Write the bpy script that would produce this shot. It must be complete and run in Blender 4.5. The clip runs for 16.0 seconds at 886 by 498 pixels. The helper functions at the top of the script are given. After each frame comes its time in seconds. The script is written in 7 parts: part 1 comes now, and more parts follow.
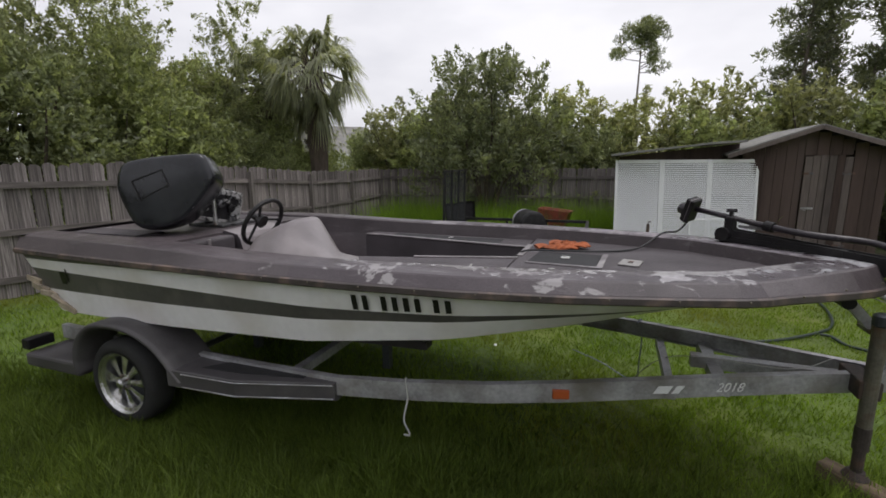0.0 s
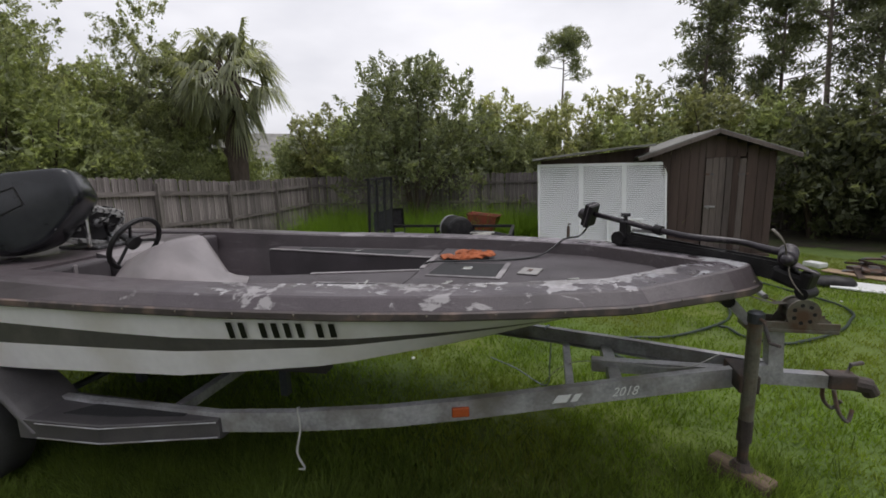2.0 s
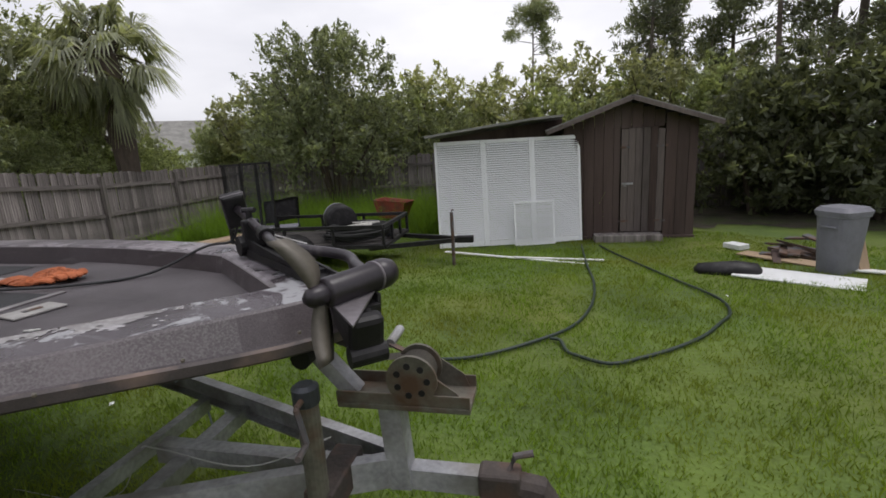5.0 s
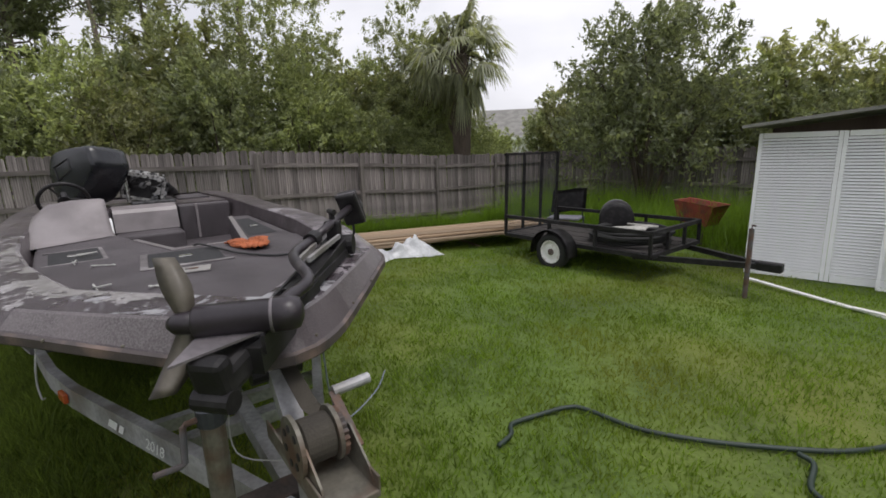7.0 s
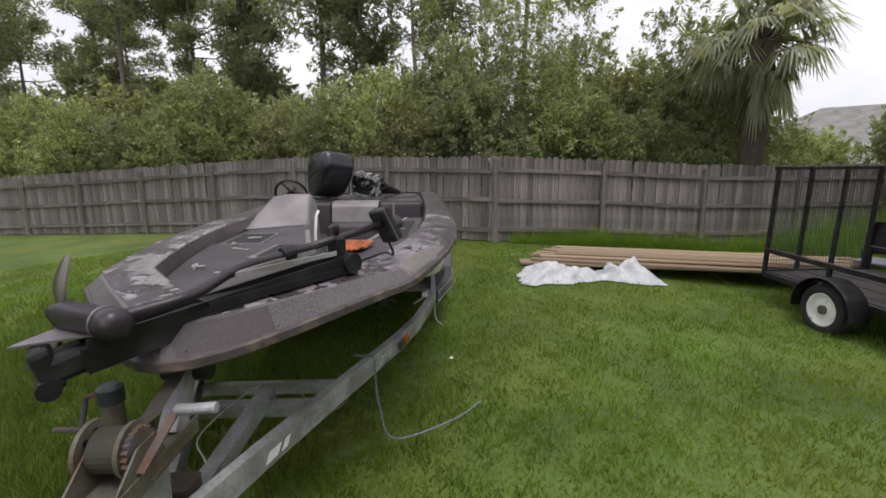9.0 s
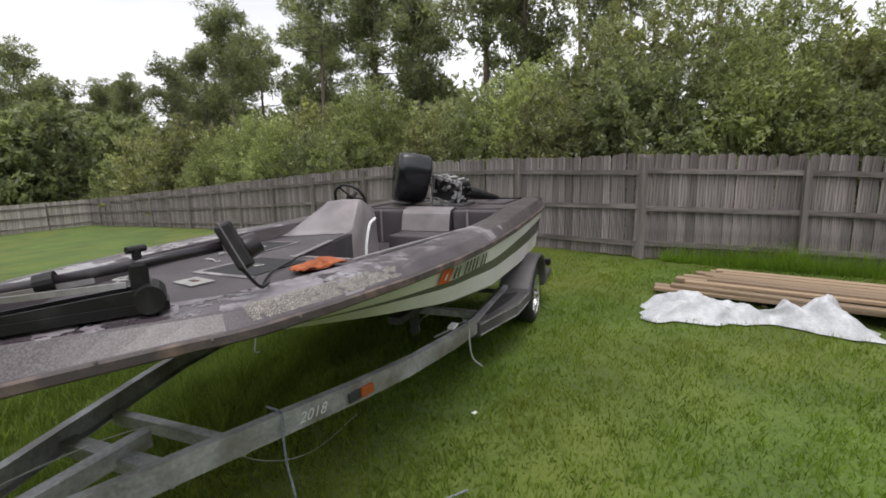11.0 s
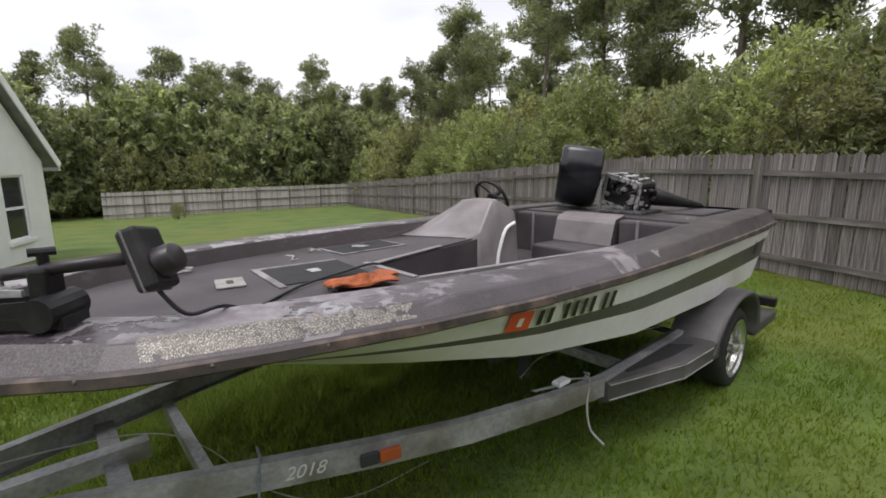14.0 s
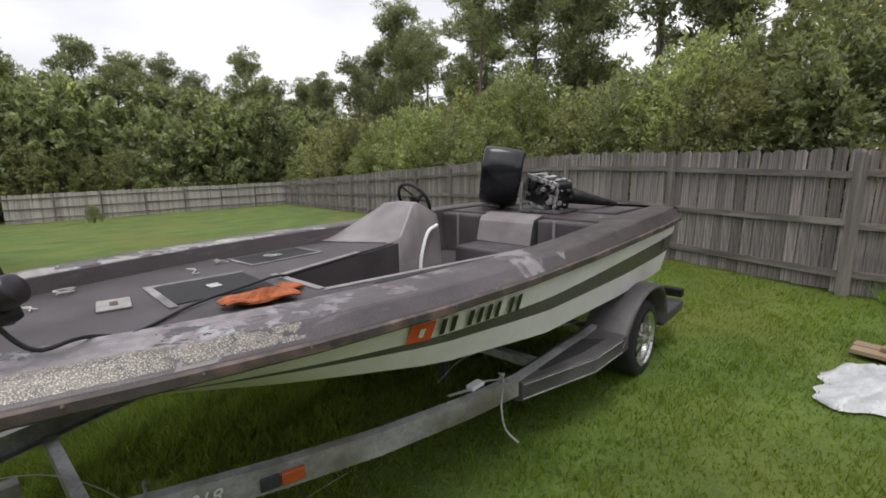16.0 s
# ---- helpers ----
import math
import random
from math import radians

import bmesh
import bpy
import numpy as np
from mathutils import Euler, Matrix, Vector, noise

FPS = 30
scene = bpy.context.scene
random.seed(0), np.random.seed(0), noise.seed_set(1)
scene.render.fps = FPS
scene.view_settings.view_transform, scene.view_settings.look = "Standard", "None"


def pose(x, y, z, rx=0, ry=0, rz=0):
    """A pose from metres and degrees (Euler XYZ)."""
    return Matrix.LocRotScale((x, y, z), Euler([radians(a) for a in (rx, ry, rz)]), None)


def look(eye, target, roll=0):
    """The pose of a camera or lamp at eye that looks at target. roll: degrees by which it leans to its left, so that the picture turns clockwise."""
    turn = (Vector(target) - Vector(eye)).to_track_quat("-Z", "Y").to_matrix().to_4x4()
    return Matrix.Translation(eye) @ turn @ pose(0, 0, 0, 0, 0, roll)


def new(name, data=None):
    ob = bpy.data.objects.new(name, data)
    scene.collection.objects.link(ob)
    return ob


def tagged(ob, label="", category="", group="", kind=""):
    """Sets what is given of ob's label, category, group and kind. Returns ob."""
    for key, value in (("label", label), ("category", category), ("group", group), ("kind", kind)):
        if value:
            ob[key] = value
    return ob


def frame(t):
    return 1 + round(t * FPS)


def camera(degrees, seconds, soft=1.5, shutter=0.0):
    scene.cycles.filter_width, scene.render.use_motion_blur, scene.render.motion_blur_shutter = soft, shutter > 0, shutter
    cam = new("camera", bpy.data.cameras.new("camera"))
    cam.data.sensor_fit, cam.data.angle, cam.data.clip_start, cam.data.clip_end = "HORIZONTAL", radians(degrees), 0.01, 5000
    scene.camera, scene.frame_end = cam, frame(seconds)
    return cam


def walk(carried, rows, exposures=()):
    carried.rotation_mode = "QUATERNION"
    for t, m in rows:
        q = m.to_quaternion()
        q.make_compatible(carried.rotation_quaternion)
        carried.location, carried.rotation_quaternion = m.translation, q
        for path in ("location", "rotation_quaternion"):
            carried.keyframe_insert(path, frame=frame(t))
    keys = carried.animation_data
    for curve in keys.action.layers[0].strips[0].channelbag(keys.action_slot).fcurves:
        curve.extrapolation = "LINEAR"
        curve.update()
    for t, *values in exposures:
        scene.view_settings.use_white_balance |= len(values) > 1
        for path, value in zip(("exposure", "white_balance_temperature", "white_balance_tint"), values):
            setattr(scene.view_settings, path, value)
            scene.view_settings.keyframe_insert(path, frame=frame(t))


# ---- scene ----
cam = camera(88.0, 16.0, soft=1.7)
PATH = [
    (0, 3.082, -3.029, 1.771, 79.28, 0.50, 20.35),
    (0.5, 2.947, -3.128, 1.789, 79.47, 0.81, 22.28),
    (1, 2.912, -3.110, 1.777, 79.86, 1.48, 23.50),
    (1.5, 2.994, -3.074, 1.791, 79.92, 1.62, 19.31),
    (2, 3.298, -2.829, 1.795, 79.81, 1.47, 12.72),
    (2.5, 3.702, -2.588, 1.715, 80.5, 2.3, 5.75),
    (3, 3.985, -2.31, 1.643, 79.6, 2.6, 0.0),
    (3.2, 4.072, -2.225, 1.641, 79.2, 2.7, -0.6),
    (5.3, 5.215, -1.260, 1.663, 77.86, 3.84, 16.71),
    (5.5, 5.318, -1.229, 1.669, 78.47, 4.12, 20.67),
    (6, 5.600, -1.065, 1.689, 77.95, 3.32, 31.30),
    (6.5, 5.768, -0.803, 1.724, 77.15, 2.15, 42.19),
    (7, 5.741, -0.395, 1.697, 77.85, 1.87, 52.77),
    (7.5, 5.771, -0.086, 1.690, 77.99, 1.40, 62.03),
    (8, 5.746, 0.232, 1.722, 79.06, 0.70, 72.33),
    (8.5, 5.779, 0.505, 1.707, 79.63, 0.37, 81.05),
    (9, 5.816, 0.842, 1.732, 79.02, 0.48, 88.12),
    (9.2, 5.809, 0.978, 1.734, 79.15, 0.19, 90.21),
    (11.3, 4.643, 1.945, 1.671, 79.70, 1.93, 113.89),
    (11.5, 4.557, 1.974, 1.679, 79.53, 1.95, 115.66),
    (12, 4.374, 2.062, 1.666, 80.25, 0.50, 119.73),
    (12.5, 4.223, 2.151, 1.662, 81.01, -1.23, 123.73),
    (13, 4.044, 2.153, 1.671, 80.66, -1.59, 128.45),
    (13.5, 3.928, 2.106, 1.679, 79.51, -0.83, 133.54),
    (14, 3.808, 2.054, 1.667, 79.69, 0.29, 138.36),
    (14.5, 3.779, 2.037, 1.676, 79.96, 0.65, 139.36),
    (15, 3.781, 2.046, 1.690, 79.83, 0.27, 137.81),
    (15.5, 3.750, 2.100, 1.702, 79.71, 0.37, 134.71),
    (16, 3.663, 2.159, 1.721, 79.12, 0.72, 131.29),
]
walk(cam, [(t, pose(x, y, z, a, b, c)) for t, x, y, z, a, b, c in PATH],
     exposures=[(0, 0.09, 6380, 13), (3.2, 0.10, 6350, 13), (5.5, 0.15, 6350, 13), (7, 0.25, 6380, 13), (9, 0.38, 6380, 13), (11.5, 0.54, 6400, 12), (14, 0.50, 6420, 12), (16, 0.44, 6450, 11)])


# ---- light: an overcast afternoon ----
world = bpy.data.worlds.new("overcast_sky")
scene.world = world
world.use_nodes = True
wn = world.node_tree
wn.nodes.clear()
w_out = wn.nodes.new("ShaderNodeOutputWorld")
w_bg = wn.nodes.new("ShaderNodeBackground")
w_mix = wn.nodes.new("ShaderNodeMix")
w_mix.data_type = "RGBA"
w_sky = wn.nodes.new("ShaderNodeTexSky")
w_sky.sky_type, w_sky.sun_disc = "NISHITA", False
w_sky.sun_elevation, w_sky.sun_rotation = radians(69), radians(67)
w_sky.air_density, w_sky.dust_density = 1.0, 4.0
w_tc = wn.nodes.new("ShaderNodeTexCoord")
w_map = wn.nodes.new("ShaderNodeMapping")
w_map.inputs["Scale"].default_value = (1, 1, 2.6)
w_noise = wn.nodes.new("ShaderNodeTexNoise")
w_noise.inputs["Scale"].default_value = 1.6
w_noise.inputs["Detail"].default_value = 5
w_ramp = wn.nodes.new("ShaderNodeValToRGB")
w_ramp.color_ramp.elements[0].position, w_ramp.color_ramp.elements[0].color = 0.32, (6.2, 6.25, 6.6, 1)
w_ramp.color_ramp.elements[1].position, w_ramp.color_ramp.elements[1].color = 0.68, (10.1, 10.0, 10.05, 1)
wn.links.new(w_tc.outputs["Generated"], w_map.inputs["Vector"])
wn.links.new(w_map.outputs["Vector"], w_noise.inputs["Vector"])
wn.links.new(w_noise.outputs["Fac"], w_ramp.inputs["Fac"])
w_mix.inputs["Factor"].default_value = 0.9
wn.links.new(w_sky.outputs["Color"], w_mix.inputs["A"])
wn.links.new(w_ramp.outputs["Color"], w_mix.inputs["B"])
wn.links.new(w_mix.outputs["Result"], w_bg.inputs["Color"])
w_bg.inputs["Strength"].default_value = 0.1
wn.links.new(w_bg.outputs["Background"], w_out.inputs["Surface"])

sun_data = bpy.data.lights.new("sun", "SUN")
sun_data.energy, sun_data.angle, sun_data.color = 1.3, radians(25), (1.0, 0.97, 0.92)
sun = new("sun", sun_data)
sun.matrix_world = look((12.0, 5.0, 34.0), (0, 0, 0))

# ---- materials ----
def material(name, base, rough=0.6, metal=0.0, vary=0.25, scale=8.0, grain=60.0, bump=0.15, tint=None, tint_at=0.55, tint_soft=0.08,
             tint_scale=3.0, stretch=(1, 1, 1), per_object=0.0, per_island=0.0, spec=0.5, clear=0.0, bump_dist=0.01):
    """A surface with a base colour, two scales of variation, an optional worn second colour and a fine relief."""
    m = bpy.data.materials.new(name)
    m.use_nodes = True
    nt = m.node_tree
    bsdf = nt.nodes["Principled BSDF"]
    tc = nt.nodes.new("ShaderNodeTexCoord")
    mp = nt.nodes.new("ShaderNodeMapping")
    mp.inputs["Scale"].default_value = stretch
    nt.links.new(tc.outputs["Object"], mp.inputs["Vector"])

    def noise_node(sc, detail):
        n = nt.nodes.new("ShaderNodeTexNoise")
        n.inputs["Scale"].default_value = sc
        n.inputs["Detail"].default_value = detail
        nt.links.new(mp.outputs["Vector"], n.inputs["Vector"])
        return n

    big, fine = noise_node(scale, 4), noise_node(grain, 3)
    add = nt.nodes.new("ShaderNodeMath")
    add.operation = "MULTIPLY_ADD"
    nt.links.new(fine.outputs["Fac"], add.inputs[0])
    add.inputs[1].default_value = 0.6
    nt.links.new(big.outputs["Fac"], add.inputs[2])
    rng = nt.nodes.new("ShaderNodeMapRange")
    rng.inputs["From Min"].default_value, rng.inputs["From Max"].default_value = 0.5, 1.1
    rng.inputs["To Min"].default_value, rng.inputs["To Max"].default_value = 1 - vary, 1 + vary
    nt.links.new(add.outputs[0], rng.inputs["Value"])
    value = rng.outputs["Result"]
    for amount, kind in ((per_object, "ShaderNodeObjectInfo"), (per_island, "ShaderNodeNewGeometry")):
        if amount:
            info = nt.nodes.new(kind)
            r2 = nt.nodes.new("ShaderNodeMapRange")
            r2.inputs["To Min"].default_value, r2.inputs["To Max"].default_value = 1 - amount, 1 + amount
            nt.links.new(info.outputs["Random" if kind.endswith("Info") else "Random Per Island"], r2.inputs["Value"])
            mul = nt.nodes.new("ShaderNodeMath")
            mul.operation = "MULTIPLY"
            nt.links.new(value, mul.inputs[0])
            nt.links.new(r2.outputs["Result"], mul.inputs[1])
            value = mul.outputs[0]
    hsv = nt.nodes.new("ShaderNodeHueSaturation")
    hsv.inputs["Color"].default_value = (*base, 1)
    nt.links.new(value, hsv.inputs["Value"])
    colour = hsv.outputs["Color"]
    if tint:
        worn = noise_node(tint_scale, 8)
        step = nt.nodes.new("ShaderNodeMapRange")
        step.inputs["From Min"].default_value, step.inputs["From Max"].default_value = tint_at - tint_soft, tint_at + tint_soft
        nt.links.new(worn.outputs["Fac"], step.inputs["Value"])
        mix = nt.nodes.new("ShaderNodeMix")
        mix.data_type = "RGBA"
        nt.links.new(step.outputs["Result"], mix.inputs["Factor"])
        nt.links.new(colour, mix.inputs["A"])
        mix.inputs["B"].default_value = (*tint, 1)
        colour = mix.outputs["Result"]
    nt.links.new(colour, bsdf.inputs["Base Color"])
    bsdf.inputs["Roughness"].default_value, bsdf.inputs["Metallic"].default_value = rough, metal
    bsdf.inputs["Specular IOR Level"].default_value = spec
    bsdf.inputs["Coat Weight"].default_value = clear
    if bump:
        b = nt.nodes.new("ShaderNodeBump")
        b.inputs["Strength"].default_value, b.inputs["Distance"].default_value = bump, bump_dist
        nt.links.new(add.outputs[0], b.inputs["Height"])
        nt.links.new(b.outputs["Normal"], bsdf.inputs["Normal"])
    return m


def leafy(name, base, island=0.45, rough=0.48, shine=0.5, **patches):
    """Leaves: a thin surface that lets some light through, each leaf a little different."""
    m = material(name, base, rough, vary=0.3, scale=0.7, grain=5.0, bump=0, per_island=island, per_object=0.2, spec=shine, **patches)
    nt = m.node_tree
    bsdf, out = nt.nodes["Principled BSDF"], nt.nodes["Material Output"]
    tr = nt.nodes.new("ShaderNodeBsdfTranslucent")
    mix = nt.nodes.new("ShaderNodeMixShader")
    mix.inputs[0].default_value = 0.52
    src = bsdf.inputs["Base Color"].links[0].from_socket
    warm = nt.nodes.new("ShaderNodeMix")
    warm.data_type, warm.blend_type = "RGBA", "MULTIPLY"
    warm.inputs["Factor"].default_value = 1.0
    nt.links.new(src, warm.inputs["A"])
    warm.inputs["B"].default_value = (1.5, 1.5, 0.82, 1)
    nt.links.new(warm.outputs["Result"], tr.inputs["Color"])
    nt.links.new(bsdf.outputs[0], mix.inputs[1])
    nt.links.new(tr.outputs[0], mix.inputs[2])
    nt.links.new(mix.outputs[0], out.inputs["Surface"])
    return m


def worn_gelcoat(name, base, pale, cover, scale, gloss=0.34, scuff=0.5):
    """Dull flake gelcoat whose clear coat has peeled off in ragged patches, with fine scuffs along the boat."""
    m = bpy.data.materials.new(name)
    m.use_nodes = True
    nt = m.node_tree
    bsdf = nt.nodes["Principled BSDF"]
    tc = nt.nodes.new("ShaderNodeTexCoord")

    def noise_of(sc, detail, twist=0.0, stretch=None):
        n = nt.nodes.new("ShaderNodeTexNoise")
        n.inputs["Scale"].default_value, n.inputs["Detail"].default_value = sc, detail
        n.inputs["Roughness"].default_value, n.inputs["Distortion"].default_value = 0.62, twist
        if stretch:
            mp = nt.nodes.new("ShaderNodeMapping")
            mp.inputs["Scale"].default_value = stretch
            nt.links.new(tc.outputs["Object"], mp.inputs["Vector"])
            nt.links.new(mp.outputs["Vector"], n.inputs["Vector"])
        else:
            nt.links.new(tc.outputs["Object"], n.inputs["Vector"])
        return n.outputs["Fac"]

    def span(src, lo, hi, to0=0.0, to1=1.0):
        r = nt.nodes.new("ShaderNodeMapRange")
        r.inputs["From Min"].default_value, r.inputs["From Max"].default_value = lo, hi
        r.inputs["To Min"].default_value, r.inputs["To Max"].default_value = to0, to1
        nt.links.new(src, r.inputs["Value"])
        return r.outputs["Result"]

    def maths(op, a, b):
        n = nt.nodes.new("ShaderNodeMath")
        n.operation = op
        for k, v in enumerate((a, b)):
            if isinstance(v, (int, float)):
                n.inputs[k].default_value = v
            else:
                nt.links.new(v, n.inputs[k])
        return n.outputs[0]

    patch = span(noise_of(scale, 9, 0.7), cover - 0.012, cover + 0.012)
    broken = span(noise_of(scale * 6, 6), 0.36, 0.46)
    bare = maths("MULTIPLY", patch, broken)
    scratch = maths("MULTIPLY", span(noise_of(9, 6, 0.3, (0.35, 2.2, 2.2)), 0.58, 0.68), scuff)
    flake = span(noise_of(230, 2), 0.3, 0.7, 0.72, 1.28)
    cloud = span(noise_of(1.7, 5), 0.3, 0.7, 0.72, 1.28)
    tone = nt.nodes.new("ShaderNodeHueSaturation")
    tone.inputs["Color"].default_value = (*base, 1)
    nt.links.new(maths("MULTIPLY", flake, cloud), tone.inputs["Value"])
    colour = tone.outputs["Color"]
    for fac, other in ((scratch, tuple(0.55 * a + 0.45 * b for a, b in zip(base, pale))), (bare, pale)):
        mix = nt.nodes.new("ShaderNodeMix")
        mix.data_type = "RGBA"
        nt.links.new(fac, mix.inputs["Factor"])
        nt.links.new(colour, mix.inputs["A"])
        mix.inputs["B"].default_value = (*other, 1)
        colour = mix.outputs["Result"]
    nt.links.new(colour, bsdf.inputs["Base Color"])
    nt.links.new(maths("ADD", maths("MULTIPLY", bare, 0.16), span(noise_of(6, 4), 0.3, 0.7, gloss - 0.06, gloss + 0.12)), bsdf.inputs["Roughness"])
    b = nt.nodes.new("ShaderNodeBump")
    bsdf.inputs["Specular IOR Level"].default_value = 0.4
    b.inputs["Strength"].default_value, b.inputs["Distance"].default_value = 0.35, 0.002
    nt.links.new(maths("SUBTRACT", flake, bare), b.inputs["Height"])
    nt.links.new(b.outputs["Normal"], bsdf.inputs["Normal"])
    return m


M_LAWN = material("lawn_soil", (0.082, 0.130, 0.020), 0.9, vary=0.5, scale=0.9, grain=26, bump=0.6, tint=(0.125, 0.135, 0.022), tint_at=0.60, tint_soft=0.16, tint_scale=0.45, bump_dist=0.03)
M_GRASS = leafy("grass_blades", (0.134, 0.203, 0.026), 0.4, 0.6, 0.2, tint=(0.20, 0.205, 0.040), tint_at=0.60, tint_soft=0.14, tint_scale=0.55)
M_TALLGRASS = leafy("tall_grass", (0.16, 0.26, 0.03), 0.35)
M_LEAF_A = leafy("leaf_bright", (0.265, 0.30, 0.155))
M_LEAF_D = leafy("leaf_olive", (0.25, 0.26, 0.145))
M_LEAF_E = leafy("leaf_deep", (0.21, 0.237, 0.15))
M_LEAF_W = leafy("leaf_pale", (0.275, 0.30, 0.18))
M_LEAF_B = leafy("leaf_mid", (0.245, 0.275, 0.165))
# leaf green darkened to carry the shade of the undergrowth by the shed
M_LEAF_C = leafy("leaf_shade_darkened", (0.115, 0.128, 0.078))
M_PINE = leafy("pine_needles", (0.18, 0.20, 0.125), 0.35)
# darker copy of the pine needles, with the side woods' shade in its colour
M_PINEDARK = leafy("shade_darkened_pine_needles", (0.145, 0.158, 0.112), 0.35)
M_PALM = leafy("palm_fronds", (0.25, 0.265, 0.185), 0.4)
M_BARKPALE = material("pine_bark", (0.17, 0.14, 0.115), 0.95, vary=0.5, scale=3, grain=25, bump=0.8, stretch=(1, 1, 0.3), bump_dist=0.03)
M_BARK = material("bark", (0.09, 0.07, 0.055), 0.95, vary=0.5, scale=3, grain=25, bump=0.8, stretch=(1, 1, 0.3), bump_dist=0.03)
M_PICKET = material("weathered_picket", (0.250, 0.222, 0.216), 0.92, vary=0.75, scale=22, grain=90, bump=0.6, stretch=(1, 1, 0.035),
                    per_object=0.40, tint=(0.055, 0.045, 0.043), tint_at=0.535, tint_soft=0.10, tint_scale=17)
M_PICKETPALE = material("bleached_picket", (0.42, 0.39, 0.37), 0.92, vary=0.45, scale=16, grain=70, bump=0.5, stretch=(1, 1, 0.035),
                        per_object=0.25, tint=(0.16, 0.14, 0.13), tint_at=0.60, tint_soft=0.13, tint_scale=11)
M_RAIL = material("weathered_rail", (0.19, 0.168, 0.16), 0.92, vary=0.5, scale=9, grain=50, bump=0.5, stretch=(0.12, 0.12, 1), per_object=0.2, tint=(0.08, 0.068, 0.064), tint_at=0.56, tint_scale=7, tint_soft=0.12)
M_POST = material("weathered_post", (0.22, 0.198, 0.185), 0.92, vary=0.5, scale=12, grain=60, bump=0.5, stretch=(1, 1, 0.05), per_object=0.2, tint=(0.09, 0.076, 0.07), tint_at=0.57, tint_scale=9, tint_soft=0.12)
M_SHED = material("old_shed_board", (0.060, 0.040, 0.034), 0.95, vary=0.5, scale=1.6, grain=40, bump=0.6, stretch=(1, 1, 0.08), per_object=0.2,
                  tint=(0.095, 0.070, 0.062), tint_at=0.6, tint_scale=1.6, tint_soft=0.15)
M_SHEDDOOR = material("old_shed_door", (0.12, 0.098, 0.090), 0.95, vary=0.5, scale=1.6, grain=40, bump=0.6, stretch=(1, 1, 0.08), per_object=0.2)
M_ROOF = material("grey_roofing", (0.22, 0.215, 0.20), 0.9, vary=0.35, scale=3, grain=70, bump=0.4)
M_LOUVRE = material("white_louvre", (0.85, 0.86, 0.87), 0.5, vary=0.05, scale=2, grain=30, bump=0.05)
M_STUCCO = material("white_stucco", (0.80, 0.80, 0.79), 0.9, vary=0.06, scale=2, grain=120, bump=0.4)
M_TRIMGREY = material("grey_trim", (0.55, 0.55, 0.54), 0.6, vary=0.1)
M_DARKGLASS = material("dark_window_glass", (0.02, 0.022, 0.025), 0.08, vary=0.1, bump=0, spec=0.6)
M_CAP = worn_gelcoat("worn_flake_gelcoat", (0.076, 0.063, 0.070), (0.30, 0.285, 0.29), 0.60, 3.6)
M_BARE = material("bare_white_gelcoat", (0.33, 0.317, 0.323), 0.22, vary=0.3, scale=14, grain=120, bump=0.2, tint=(0.25, 0.232, 0.24), tint_at=0.53, tint_soft=0.1, tint_scale=26.0, bump_dist=0.002)
M_CHALK = material("chalky_mauve_gelcoat", (0.235, 0.213, 0.228), 0.5, vary=0.35, scale=11, grain=150, bump=0.2, tint=(0.145, 0.125, 0.138), tint_at=0.52, tint_soft=0.1, tint_scale=18.0, bump_dist=0.002)
M_CAPAFT = worn_gelcoat("faded_gelcoat", (0.086, 0.072, 0.077), (0.27, 0.25, 0.255), 0.66, 2.4)
M_SPECK = material("speckled_bare_flake", (0.090, 0.075, 0.080), 0.38, vary=0.5, scale=5, grain=200, bump=0.3, tint=(0.145, 0.132, 0.134), tint_at=0.54, tint_soft=0.12, tint_scale=150.0, bump_dist=0.002)
M_OLDSTEEL = material("dull_old_steel", (0.15, 0.14, 0.115), 0.55, metal=0.35, vary=0.4, scale=9, grain=60, bump=0.2, tint=(0.12, 0.07, 0.045), tint_at=0.57, tint_scale=8, tint_soft=0.1)
M_LIP = material("worn_rub_lip", (0.062, 0.050, 0.049), 0.55, vary=0.4, scale=6, grain=200, bump=0.25, tint=(0.17, 0.12, 0.10), tint_at=0.58, tint_scale=9, tint_soft=0.1, bump_dist=0.002)
M_FLAKE = material("silver_flake", (0.13, 0.115, 0.105), 0.42, metal=0.1, vary=0.5, scale=20, grain=300, bump=0.4, tint=(0.46, 0.43, 0.39), tint_at=0.565, tint_soft=0.07, tint_scale=260.0, bump_dist=0.002)
M_HULLWHITE = material("hull_white", (0.83, 0.81, 0.835), 0.35, vary=0.08, scale=2, grain=20, bump=0.03, tint=(0.66, 0.62, 0.58), tint_at=0.62, tint_scale=1.6, tint_soft=0.12)
M_HULLDARK = material("hull_dark_stripe", (0.085, 0.08, 0.078), 0.35, vary=0.25, scale=3, grain=40, bump=0.04, tint=(0.13, 0.12, 0.115), tint_at=0.6, tint_scale=4)
# grey lowered so the colour itself deepens the shadow below the hull
M_HULLBOT = material("hull_bottom_shaded", (0.24, 0.25, 0.23), 0.5, vary=0.2, scale=2, grain=20, bump=0.05)
M_CARPET = material("old_deck_carpet", (0.060, 0.051, 0.056), 0.62, vary=0.4, scale=3, grain=300, bump=0.5, tint=(0.088, 0.078, 0.084), tint_at=0.58, tint_scale=2.6, tint_soft=0.12)
M_HATCH = material("black_hatch", (0.02, 0.02, 0.022), 0.8, vary=0.3, grain=200, bump=0.3)
